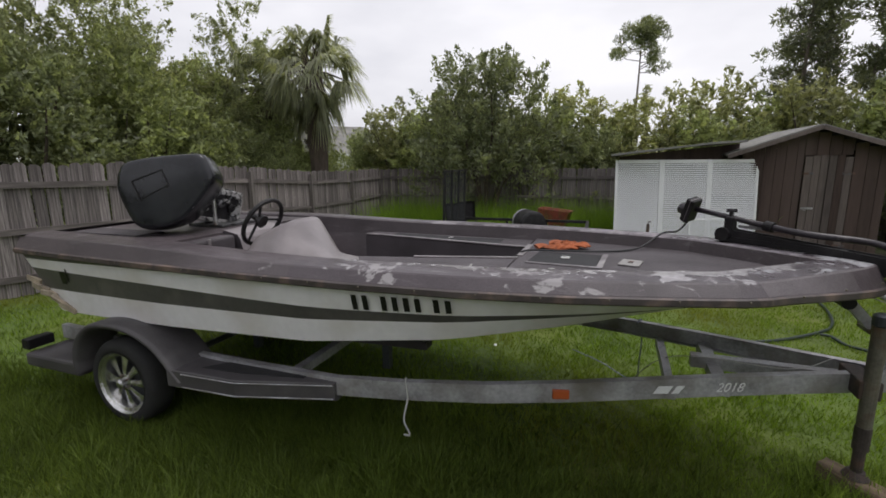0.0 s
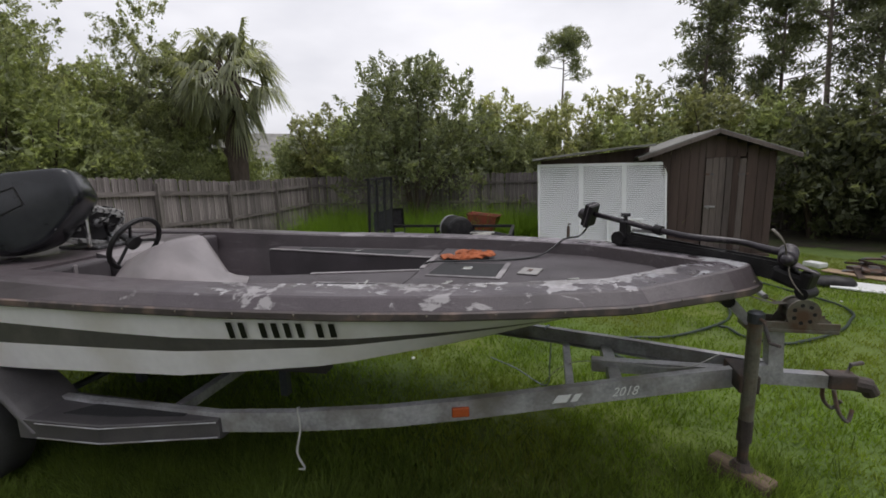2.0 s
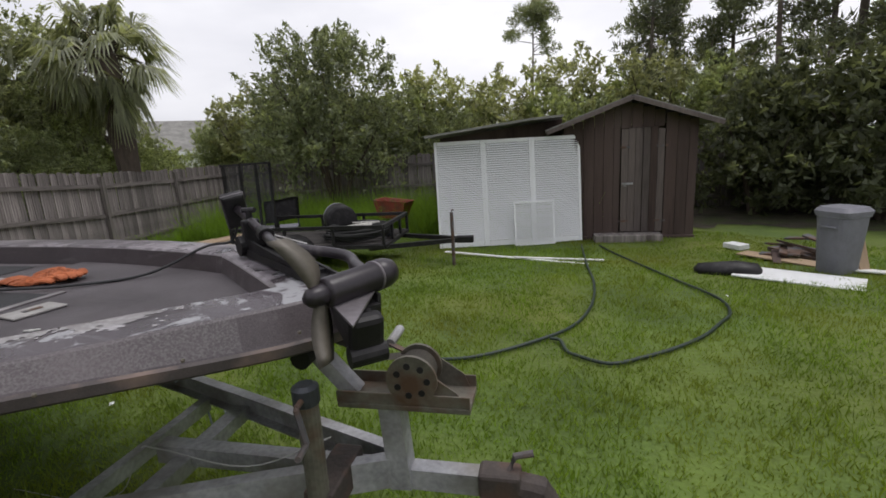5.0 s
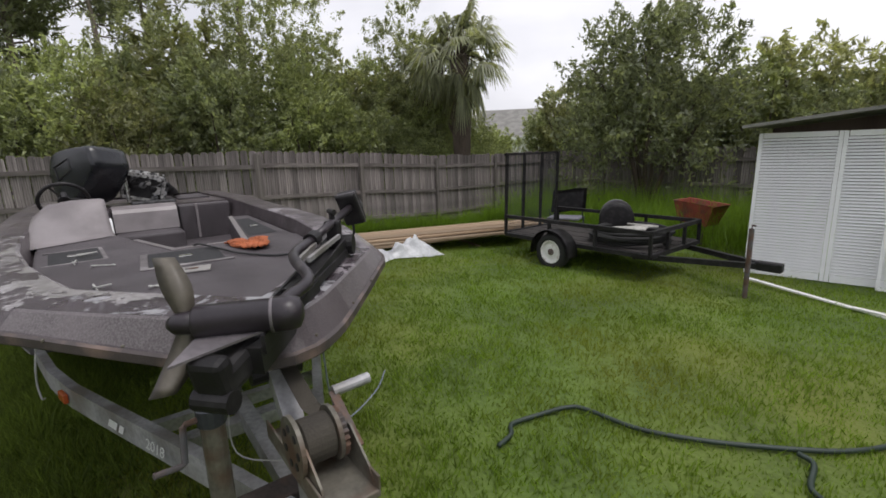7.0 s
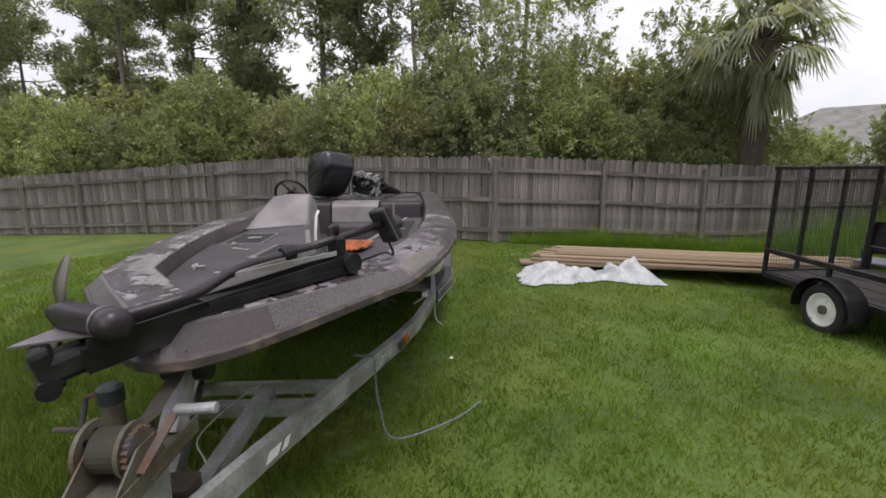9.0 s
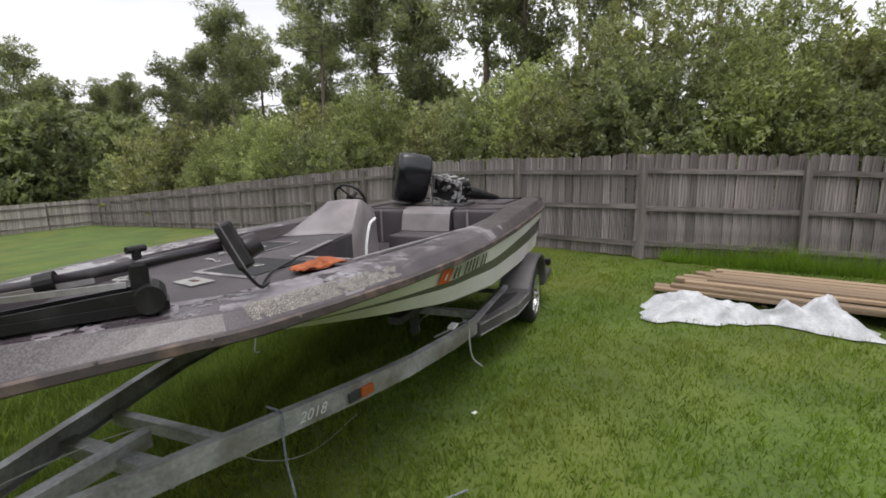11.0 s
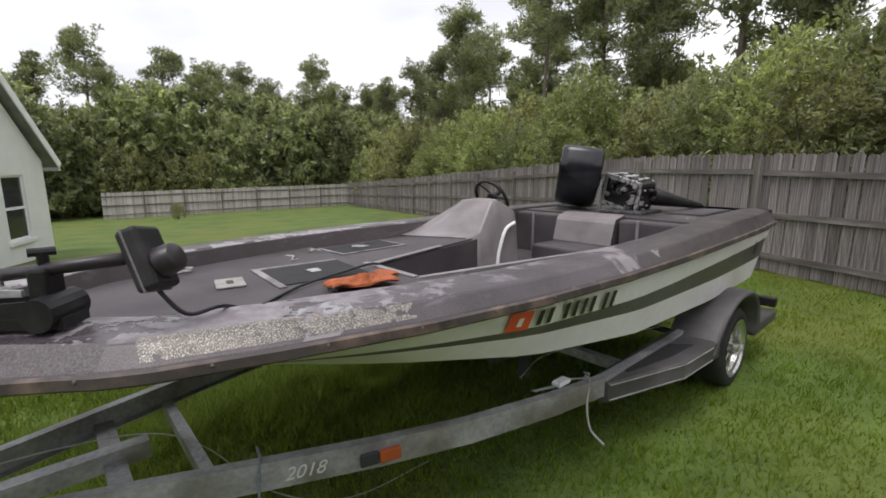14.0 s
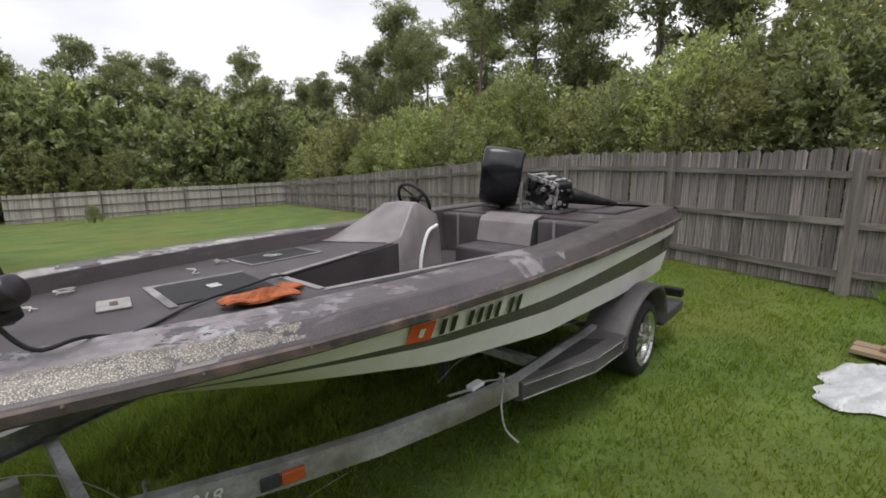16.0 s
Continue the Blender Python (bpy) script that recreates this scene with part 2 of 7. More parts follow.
M_CONSOLE = material("console_gelcoat", (0.235, 0.212, 0.216), 0.38, vary=0.25, scale=4, grain=260, bump=0.2, tint=(0.15, 0.132, 0.136), tint_at=0.57, tint_scale=3, tint_soft=0.12, bump_dist=0.002)
M_GALV = material("galvanised_steel", (0.38, 0.38, 0.395), 0.5, metal=0.25, vary=0.45, scale=6, grain=50, bump=0.1, tint=(0.19, 0.175, 0.155), tint_at=0.58, tint_scale=4, tint_soft=0.12)
M_GALVDARK = material("dark_steel", (0.06, 0.065, 0.075), 0.5, metal=0.4, vary=0.3, scale=5, grain=60, bump=0.1)
M_FENDER = material("fender_grey", (0.068, 0.063, 0.066), 0.5, vary=0.3, scale=4, grain=120, bump=0.12, tint=(0.115, 0.108, 0.111), tint_at=0.6, tint_scale=3.5, tint_soft=0.12)
M_TYRE = material("tyre_rubber", (0.022, 0.022, 0.022), 0.85, vary=0.3, grain=80, bump=0.2)
M_CHROME = material("worn_chrome", (0.62, 0.62, 0.61), 0.25, metal=0.9, vary=0.2, scale=12, grain=60, bump=0.1, tint=(0.25, 0.2, 0.16), tint_at=0.66, tint_scale=14)
M_WHITEPAINT = material("white_paint", (0.75, 0.75, 0.73), 0.45, vary=0.1, bump=0.05, tint=(0.3, 0.22, 0.15), tint_at=0.7, tint_scale=12)
M_BLACK = material("black_plastic", (0.013, 0.012, 0.013), 0.5, vary=0.3, grain=120, bump=0.08, spec=0.3, tint=(0.04, 0.038, 0.04), tint_at=0.62, tint_scale=10, tint_soft=0.15)
M_COWL = material("engine_cowl", (0.011, 0.012, 0.015), 0.24, vary=0.25, scale=3, grain=150, bump=0.05, tint=(0.024, 0.026, 0.030), tint_at=0.55, tint_scale=3)
M_ENGINE = material("engine_metal", (0.16, 0.16, 0.165), 0.42, metal=0.6, vary=0.5, scale=14, grain=80, bump=0.3, tint=(0.03, 0.03, 0.03), tint_at=0.55, tint_scale=40, tint_soft=0.15)
M_CAST = material("grimy_cast_aluminium", (0.34, 0.335, 0.33), 0.5, metal=0.2, vary=0.5, scale=16, grain=90, bump=0.25, tint=(0.035, 0.033, 0.032), tint_at=0.57, tint_scale=34, tint_soft=0.06)
M_GREYPAINT = material("grey_motor_paint", (0.026, 0.021, 0.026), 0.36, vary=0.3, scale=8, grain=80, bump=0.06, spec=0.45, tint=(0.075, 0.066, 0.070), tint_at=0.66, tint_scale=12, tint_soft=0.05)
M_PROP = material("faded_prop_plastic", (0.115, 0.102, 0.082), 0.5, vary=0.25, bump=0.05)
M_FIN = material("bare_fin", (0.16, 0.145, 0.155), 0.45, metal=0.3, vary=0.35, bump=0.08)
M_RUST = material("rusty_steel", (0.11, 0.065, 0.045), 0.85, vary=0.5, scale=10, grain=70, bump=0.3, tint=(0.10, 0.10, 0.105), tint_at=0.52, tint_scale=7)
M_RUSTDARK = material("dark_rusty_steel", (0.055, 0.043, 0.038), 0.75, vary=0.5, scale=10, grain=70, bump=0.3, tint=(0.10, 0.058, 0.04), tint_at=0.58, tint_scale=7)
M_ORANGE = material("orange_glove_cloth", (0.33, 0.095, 0.036), 0.9, vary=0.5, scale=14, grain=120, bump=0.4)
M_AMBER = material("amber_lens", (0.42, 0.095, 0.03), 0.25, vary=0.1, bump=0)
M_REDPAINT = material("faded_red_paint", (0.25, 0.055, 0.038), 0.6, vary=0.35, scale=4, bump=0.1, tint=(0.13, 0.06, 0.045), tint_at=0.56)
M_DECAL_BLACK = material("black_decal", (0.012, 0.012, 0.012), 0.4, vary=0.1, bump=0)
M_DECAL_RED = material("orange_red_sticker", (0.75, 0.10, 0.04), 0.45, vary=0.12, bump=0)
M_DECAL_WHITE = material("white_decal", (0.75, 0.76, 0.76), 0.4, vary=0.1, bump=0)
M_LUMBER = material("pale_lumber", (0.31, 0.225, 0.145), 0.8, vary=0.35, scale=2, grain=40, bump=0.2, stretch=(1, 0.06, 1), per_object=0.25)
M_TARP = material("white_plastic_sheet", (0.50, 0.51, 0.53), 0.35, vary=0.25, scale=9, grain=40, bump=0.5)
M_BLUE = material("blue_tarp", (0.015, 0.10, 0.40), 0.5, vary=0.25, scale=6, bump=0.1)
M_BIN = material("grey_bin_plastic", (0.175, 0.175, 0.20), 0.5, vary=0.15, bump=0.05)
M_HOSE = material("dark_green_hose", (0.018, 0.032, 0.024), 0.5, vary=0.2, bump=0.05)
M_CABLE = material("black_cable", (0.012, 0.012, 0.013), 0.45, vary=0.1, bump=0)
M_OLDTIMBER = material("split_old_timber", (0.20, 0.145, 0.10), 0.95, vary=0.5, scale=9, grain=70, bump=0.7, stretch=(0.15, 1, 1), tint=(0.09, 0.065, 0.048), tint_at=0.54, tint_scale=6, tint_soft=0.1)
M_LITTER = material("leaf_litter", (0.055, 0.045, 0.032), 0.95, vary=0.6, scale=3, grain=45, bump=0.8, tint=(0.06, 0.075, 0.022), tint_at=0.52, tint_soft=0.12, tint_scale=1.6, bump_dist=0.03)
M_BLUEROPE = material("blue_grey_cord", (0.20, 0.225, 0.27), 0.8, vary=0.5, scale=60, grain=300, bump=0.4)
M_ROPE = material("grey_rope", (0.42, 0.42, 0.40), 0.85, vary=0.2, grain=300, bump=0.3)
M_STRAP = material("old_strap", (0.045, 0.039, 0.030), 0.85, vary=0.4, grain=200, bump=0.2)
M_RANK = leafy("rank_grass", (0.145, 0.20, 0.045), 0.45, 0.6, 0.2)
M_CAPPORT = worn_gelcoat("scuffed_gelcoat", (0.098, 0.084, 0.092), (0.25, 0.23, 0.243), 0.575, 2.0, 0.36, 0.8)
M_CAPBOW = worn_gelcoat("peeling_bow_gelcoat", (0.060, 0.049, 0.056), (0.31, 0.31, 0.325), 0.545, 3.1, 0.26)
M_PLATE = material("dull_plate", (0.27, 0.26, 0.25), 0.45, vary=0.35, scale=14, grain=90, bump=0.1)
M_TRIMPALE = material("pale_edge_trim", (0.22, 0.20, 0.205), 0.35, vary=0.4, scale=10, grain=120, bump=0.1)
M_TRIMDULL = material("dull_hatch_trim", (0.135, 0.122, 0.126), 0.45, vary=0.5, scale=10, grain=120, bump=0.1, tint=(0.30, 0.28, 0.285), tint_at=0.60, tint_scale=6, tint_soft=0.06)
M_TORN = material("torn_glass_fibre", (0.38, 0.32, 0.24), 0.9, vary=0.4, scale=12, grain=90, bump=0.5)
M_OILWOOD = material("oily_deck_wood", (0.030, 0.026, 0.024), 0.9, vary=0.5, scale=3, grain=40, bump=0.4)
M_ROPEPALE = material("pale_rope_yarn", (0.42, 0.41, 0.38), 0.9, vary=0.3, scale=20, grain=200, bump=0.3)

# ---- building helpers ----
def part(name, bm, mat, parent=None, label="", smooth=False):
    """Links a bmesh as one mesh object under a thing or a part."""
    me = bpy.data.meshes.new(name)
    bm.normal_update()
    bm.to_mesh(me)
    bm.free()
    for m in (mat if isinstance(mat, (list, tuple)) else [mat]):
        me.materials.append(m)
    if smooth:
        me.polygons.foreach_set("use_smooth", [True] * len(me.polygons))
    ob = new(name, me)
    if parent:
        ob.parent = parent
    if label:
        tagged(ob, label)
    return ob


def shared(name, me, parent, m):
    """One more object on an existing mesh."""
    ob = new(name, me)
    ob.parent = parent
    ob.matrix_basis = m
    return ob


def thing(name, label, category, group="", kind="", m=None):
    ob = new(name)
    ob.empty_display_size = 0.2
    if m is not None:
        ob.matrix_basis = m
    return tagged(ob, label, category, group, kind)


def grid_mesh(name, verts, faces, mat):
    me = bpy.data.meshes.new(name)
    me.from_pydata([tuple(v) for v in verts], [], [tuple(f) for f in faces])
    me.materials.append(mat)
    return me


def quads_mesh(name, corners, mat):
    """A mesh of separate faces from an array (n, k, 3)."""
    n, k, _ = corners.shape
    me = bpy.data.meshes.new(name)
    me.vertices.add(n * k)
    me.vertices.foreach_set("co", np.ascontiguousarray(corners, dtype=np.float32).ravel())
    me.loops.add(n * k)
    me.loops.foreach_set("vertex_index", np.arange(n * k, dtype=np.int32))
    me.polygons.add(n)
    me.polygons.foreach_set("loop_start", np.arange(0, n * k, k, dtype=np.int32))
    me.update(calc_edges=True)
    me.materials.append(mat)
    return me


def box(bm, x0, x1, y0, y1, z0, z1, bevel=0.0, m=None, mat=0):
    got = bmesh.ops.create_cube(bm, size=1.0)
    t = Matrix.Translation(((x0 + x1) / 2, (y0 + y1) / 2, (z0 + z1) / 2)) @ Matrix.Diagonal((x1 - x0, y1 - y0, z1 - z0, 1))
    bmesh.ops.transform(bm, matrix=(m @ t if m else t), verts=got["verts"])
    faces = list({f for v in got["verts"] for f in v.link_faces})
    for f in faces:
        f.material_index = mat
    if bevel:
        edges = list({e for v in got["verts"] for e in v.link_edges})
        res = bmesh.ops.bevel(bm, geom=edges, offset=bevel, segments=2, affect="EDGES", profile=0.5)
        for f in res["faces"]:
            f.material_index = mat


def frame_of(d):
    d = Vector(d).normalized()
    up = Vector((0, 0, 1)) if abs(d.z) < 0.9 else Vector((1, 0, 0))
    side = d.cross(up).normalized()
    return d, side, side.cross(d).normalized()


def sweep(bm, pts, radii, n=8, cap=True, squash=1.0, mat=0):
    """A round tube through points."""
    pts = [Vector(p) for p in pts]
    if not isinstance(radii, (list, tuple)):
        radii = [radii] * len(pts)
    rings = []
    for i, p in enumerate(pts):
        a, b = pts[max(0, i - 1)], pts[min(len(pts) - 1, i + 1)]
        _, s, u = frame_of(b - a)
        rings.append([bm.verts.new(p + (s * math.cos(2 * math.pi * k / n) + u * math.sin(2 * math.pi * k / n) * squash) * radii[i]) for k in range(n)])
    for r0, r1 in zip(rings, rings[1:]):
        for k in range(n):
            bm.faces.new((r0[k], r0[(k + 1) % n], r1[(k + 1) % n], r1[k])).material_index = mat
    if cap:
        for r in (rings[0][::-1], rings[-1]):
            bm.faces.new(r).material_index = mat


def beam(bm, a, b, w, h, roll_up=(0, 0, 1), mat=0):
    """A straight bar of rectangular section from a to b."""
    a, b = Vector(a), Vector(b)
    d = (b - a).normalized()
    s = d.cross(Vector(roll_up)).normalized()
    u = s.cross(d).normalized()
    c = [(-w / 2, -h / 2), (w / 2, -h / 2), (w / 2, h / 2), (-w / 2, h / 2)]
    r0 = [bm.verts.new(a + s * i + u * j) for i, j in c]
    r1 = [bm.verts.new(b + s * i + u * j) for i, j in c]
    for k in range(4):
        bm.faces.new((r0[k], r0[(k + 1) % 4], r1[(k + 1) % 4], r1[k])).material_index = mat
    bm.faces.new(r0[::-1]).material_index = mat
    bm.faces.new(r1).material_index = mat


def loft(bm, rows, close=False, mat=0, mats=None):
    """A skin through rows of points; mats gives a material for each strip along a row."""
    vs = [[bm.verts.new(p) for p in r] for r in rows]
    n = len(vs[0])
    for a, b in zip(vs, vs[1:]):
        for k in range(n if close else n - 1):
            q = (a[k], a[(k + 1) % n], b[(k + 1) % n], b[k])
            if len({tuple(v.co) for v in q}) > 2:
                try:
                    bm.faces.new(q).material_index = mats[k] if mats else mat
                except ValueError:
                    pass
    return vs


def revolve(bm, profile, m, n=24, mat=0, cap=True):
    """A turned shape: profile of (radius, along z), placed by m."""
    rows = [[m @ Vector((r * math.cos(2 * math.pi * k / n), r * math.sin(2 * math.pi * k / n), z)) for k in range(n)] for r, z in profile]
    vs = [[bm.verts.new(p) for p in r] for r in rows]
    for a, b in zip(vs, vs[1:]):
        for k in range(n):
            bm.faces.new((a[k], a[(k + 1) % n], b[(k + 1) % n], b[k])).material_index = mat
    if cap:
        bm.faces.new(vs[0][::-1]).material_index = mat
        bm.faces.new(vs[-1]).material_index = mat


def smooth_curve(pts, steps=6):
    """Catmull-Rom points through pts."""
    pts = [Vector(p) for p in pts]
    ext = [pts[0] * 2 - pts[1]] + pts + [pts[-1] * 2 - pts[-2]]
    out = []
    for i in range(1, len(ext) - 2):
        p0, p1, p2, p3 = ext[i - 1:i + 3]
        for k in range(steps):
            t = k / steps
            out.append(0.5 * (2 * p1 + (p2 - p0) * t + (2 * p0 - 5 * p1 + 4 * p2 - p3) * t * t + (3 * p1 - p0 - 3 * p2 + p3) * t ** 3))
    out.append(pts[-1])
    return out


def lerp_table(table, x):
    xs, ys = [r[0] for r in table], [r[1] for r in table]
    return float(np.interp(x, xs, ys))


def ground_z(x, y):
    """The lie of the land: level round the boat, falling gently away on both sides."""
    z = -0.055 * max(0.0, -y - 3.0) if y < 0 else -min(0.26, 0.055 * max(0.0, y - 2.5))
    return max(z, -1.9) + 0.015 * math.sin(x * 1.3 + 0.4) * math.cos(y * 1.1)

# ---- ground ----
def build_ground():
    xs = np.concatenate([[-900, -300, -120, -60, -40], np.arange(-30, 30.1, 0.75), [40, 60, 120, 300, 900]])
    ys = np.concatenate([[-900, -300, -120, -70], np.arange(-50, 30.1, 0.75), [40, 60, 120, 300, 900]])
    verts = [(x, y, ground_z(x, y)) for y in ys for x in xs]
    n = len(xs)
    faces = [(j * n + i, j * n + i + 1, (j + 1) * n + i + 1, (j + 1) * n + i) for j in range(len(ys) - 1) for i in range(n - 1)]
    ob = new("ground", grid_mesh("ground", verts, faces, M_LAWN))
    return tagged(ob, "mown green lawn with thin brownish patches", "lawn", kind="structure")


build_ground()


def build_litter_floor():
    """Bare dark ground with fallen leaves where the woods begin beside the shed."""
    edge = [(7.7, 10.6), (8.3, 9.2), (9.7, 8.9), (11.1, 8.3), (12.6, 7.9), (13.6, 7.2), (16.0, 5.6), (20.0, 2.8)]
    pts = [(x + 0.35 * math.sin(3.1 * u) + 0.22 * math.sin(11.3 * u + 1), y + 0.30 * math.sin(4.3 * u) + 0.16 * math.sin(17.0 * u)) for u, x, y in ((u, lerp_table(list(enumerate(p[0] for p in edge)), u), lerp_table(list(enumerate(p[1] for p in edge)), u)) for u in np.linspace(0, 7, 90))]
    rows = [[(x + 0.42 * v, y + 0.90 * v) for v in np.linspace(0, 11, 10)] for x, y in pts]
    verts = [(x, y, ground_z(x, y) + 0.012) for r in rows for x, y in r]
    faces = [(a * 10 + b, (a + 1) * 10 + b, (a + 1) * 10 + b + 1, a * 10 + b + 1) for a in range(89) for b in range(9)]
    tagged(new("leaf_litter", grid_mesh("leaf_litter", verts, faces, M_LITTER)), "dark leaf litter on bare ground under the woods", "leaf litter", kind="stuff")


build_litter_floor()

# ---- back fence: weathered privacy panels ----
FENCE_FAR = [(-3.85 - 0.355 * 2.30 * k, 2.25 - 2.30 * k) for k in range(0, 16)]
FENCE_NEAR = [(-3.85 - 0.10 * 2.36 * k, 2.25 + 2.36 * k) for k in range(0, 5)]
FENCE_BACK = [(-4.79 + 2.44 * k, 11.70 + 0.06 * k) for k in range(0, 9)]
FENCE_END = [(FENCE_FAR[-1][0] + 2.44 * k * 0.97, FENCE_FAR[-1][1] - 2.44 * k * 0.22) for k in range(0, 8)]


def picket_mesh(seed, mat):
    rnd = random.Random(seed)
    w, h, t = 0.136 + rnd.uniform(-0.004, 0.004), 1.78 + rnd.uniform(-0.015, 0.015), 0.016
    c = 0.03 + rnd.uniform(0, 0.012)
    out = [(-w / 2, 0), (w / 2, 0), (w / 2, h - c), (w / 2 - c, h), (-w / 2 + c, h), (-w / 2, h - c)]
    bm = bmesh.new()
    f = [bm.verts.new((x, -t / 2, z)) for x, z in out]
    b = [bm.verts.new((x + rnd.uniform(-0.002, 0.002), t / 2, z)) for x, z in out]
    bm.faces.new(f)
    bm.faces.new(b[::-1])
    for k in range(6):
        bm.faces.new((f[(k + 1) % 6], f[k], b[k], b[(k + 1) % 6]))
    me = bpy.data.meshes.new("picket")
    bm.normal_update()
    bm.to_mesh(me)
    bm.free()
    me.materials.append(mat)
    return me


PICKETS = [picket_mesh(s, M_PICKET) for s in range(6)]
PICKETS_PALE = [picket_mesh(s, M_PICKETPALE) for s in range(6, 10)]


def fence_run(points, label, group, side, pickets=PICKETS):
    """Panels between posts; rails and posts stand on the given side (+1: to the left of the run's direction)."""
    rnd = random.Random(len(points) + int(points[0][0] * 10))
    for (xa, ya), (xb, yb) in zip(points, points[1:]):
        za, zb = ground_z(xa, ya), ground_z(xb, yb)
        d = Vector((xb - xa, yb - ya, 0))
        ln = d.length
        d.normalize()
        nrm = Vector((-d.y, d.x, 0)) * side
        panel = thing("fence_panel", label, "fence panel", group, m=Matrix.Translation((xa, ya, za)))
        bm = bmesh.new()
        beam(bm, nrm * 0.07 + Vector((0, 0, -0.1)), nrm * 0.07 + Vector((0, 0, 1.74 + rnd.uniform(-0.04, 0.03))), 0.088, 0.088, d)
        part("post", bm, M_POST, panel)
        for h in (0.28, 0.90, 1.52):
            bm = bmesh.new()
            s = rnd.uniform(-0.02, 0.02)
            beam(bm, nrm * 0.03 + Vector((0, 0, h + s)), d * ln + nrm * 0.03 + Vector((0, 0, h + zb - za + rnd.uniform(-0.02, 0.02))), 0.04, 0.085)
            part("rail", bm, M_RAIL, panel)
        n = round(ln / 0.1435)
        ang = math.degrees(math.atan2(d.y, d.x))
        for k in range(n):
            p = d * ((k + 0.5) * ln / n)
            m = pose(p.x, p.y, (zb - za) * (k + 0.5) / n + 0.03 + rnd.uniform(-0.02, 0.02), rnd.uniform(-0.5, 0.5), rnd.uniform(-0.9, 0.9), ang + rnd.uniform(-1.5, 1.5))
            shared("picket", pickets[rnd.randrange(len(pickets))], panel, m)


fence_run(FENCE_FAR, "weathered grey wooden privacy fence panel on the lawn's edge", "back fence", 1)
fence_run(FENCE_NEAR, "weathered grey wooden privacy fence panel with dark stains", "back fence", -1)
fence_run(FENCE_BACK, "dark shaded wooden fence panel behind tall grass", "side fence", -1)
fence_run(FENCE_END, "pale weathered wooden fence panel at the lawn's far end", "end fence", 1, PICKETS_PALE)


# ---- shed with leaning louvred doors ----
SHED = Matrix.Translation((5.50, 8.02, -0.26))


def build_shed():
    shed = thing("shed", "old dark wooden shed with gabled roof and worn double door", "shed", m=SHED)
    W, D, E, P = 2.36, 2.4, 2.20, 2.60
    rnd = random.Random(3)
    # walls as upright boards: front with a door opening
    def boards(x0, x1, top, y, name="board", z0=0.05):
        x = x0
        while x < x1 - 0.02:
            w = min(rnd.uniform(0.17, 0.21), x1 - x)
            bm = bmesh.new()
            box(bm, x + 0.003, x + w - 0.003, y - 0.011, y + 0.011 + rnd.uniform(0, 0.006), z0, top(x + w / 2), 0.003)
            part(name, bm, M_SHED, shed)
            x += w
    gable = lambda x: E + (P - E) * (1 - abs(x - W / 2) / (W / 2)) - 0.02
    boards(0, 1.03, gable, 0)
    boards(1.82, W, gable, 0)
    boards(1.03, 1.82, gable, 0, z0=2.10)
    for x in (0.0, W):
        bm = bmesh.new()
        box(bm, x - 0.02, x + 0.02, 0.03, D, 0.05, E, 0.004)
        part("side_wall", bm, M_SHED, shed)
    bm = bmesh.new()
    box(bm, 0, W, D - 0.02, D + 0.02, 0.05, E, 0.004)
    part("back_wall", bm, M_SHED, shed)
    bm = bmesh.new()
    box(bm, -0.02, W + 0.02, -0.05, D, -0.1, 0.06, 0.01)
    part("floor_frame", bm, M_SHED, shed)
    for sx in (-1, 1):
        a, b = Vector((W / 2, 0, P + 0.03)), Vector((W / 2 + sx * (W / 2 + 0.33), 0, E - 0.10))
        bm = bmesh.new()
        d = (b - a)
        nrm = Vector((-d.z, 0, d.x)).normalized() * (1 if sx > 0 else -1)
        loft(bm, [[a + Vector((0, -0.28, 0)), b + Vector((0, -0.28, 0)), b + Vector((0, -0.28, 0)) + nrm * 0.05, a + Vector((0, -0.28, 0)) + nrm * 0.05],
                  [a + Vector((0, D + 0.2, 0)), b + Vector((0, D + 0.2, 0)), b + Vector((0, D + 0.2, 0)) + nrm * 0.05, a + Vector((0, D + 0.2, 0)) + nrm * 0.05]], close=True)
        bmesh.ops.holes_fill(bm, edges=bm.edges)
        part("roof_slope", bm, M_ROOF, shed, "grey worn roofing sheet")
        bm = bmesh.new()
        beam(bm, a + Vector((0, -0.295, -0.012)), b + Vector((0, -0.295, -0.012)), 0.025, 0.075)
        part("fascia", bm, M_SHEDDOOR, shed, "grey weathered fascia board")
    # two door leaves of boards
    for x0, x1, mat in ((1.045, 1.42, M_SHEDDOOR), (1.43, 1.805, M_SHED)):
        leaf = new("door")
        leaf.parent = shed
        n = 3
        for k in range(n):
            bm = bmesh.new()
            w = (x1 - x0) / n
            box(bm, x0 + k * w + 0.003, x0 + (k + 1) * w - 0.003, -0.04, -0.015, 0.12 + rnd.uniform(0, 0.03), 2.08 + rnd.uniform(-0.02, 0.02), 0.003)
            part("board", bm, M_SHEDDOOR if k != 1 or mat is M_SHEDDOOR else M_SHED, leaf)
        for z in (0.35, 1.75):
            xx = x0 + 0.05 if mat is M_SHEDDOOR else x1 - 0.05
            bm = bmesh.new()
            box(bm, xx - 0.10, xx + 0.10, -0.052, -0.042, z - 0.02, z + 0.02, 0.003)
            part("hinge", bm, M_RUST, leaf, "rusty strap hinge")
    bm = bmesh.new()
    box(bm, 1.06, 1.26, -0.065, -0.045, 1.05, 1.09, 0.003)
    sweep(bm, [(1.1, -0.06, 1.07), (1.1, -0.09, 1.03), (1.14, -0.09, 1.03)], 0.008, 6)
    part("hasp", bm, M_GALV, shed, "pale metal hasp across the doors")
    # lean-to roof and its gable boards
    bm = bmesh.new()
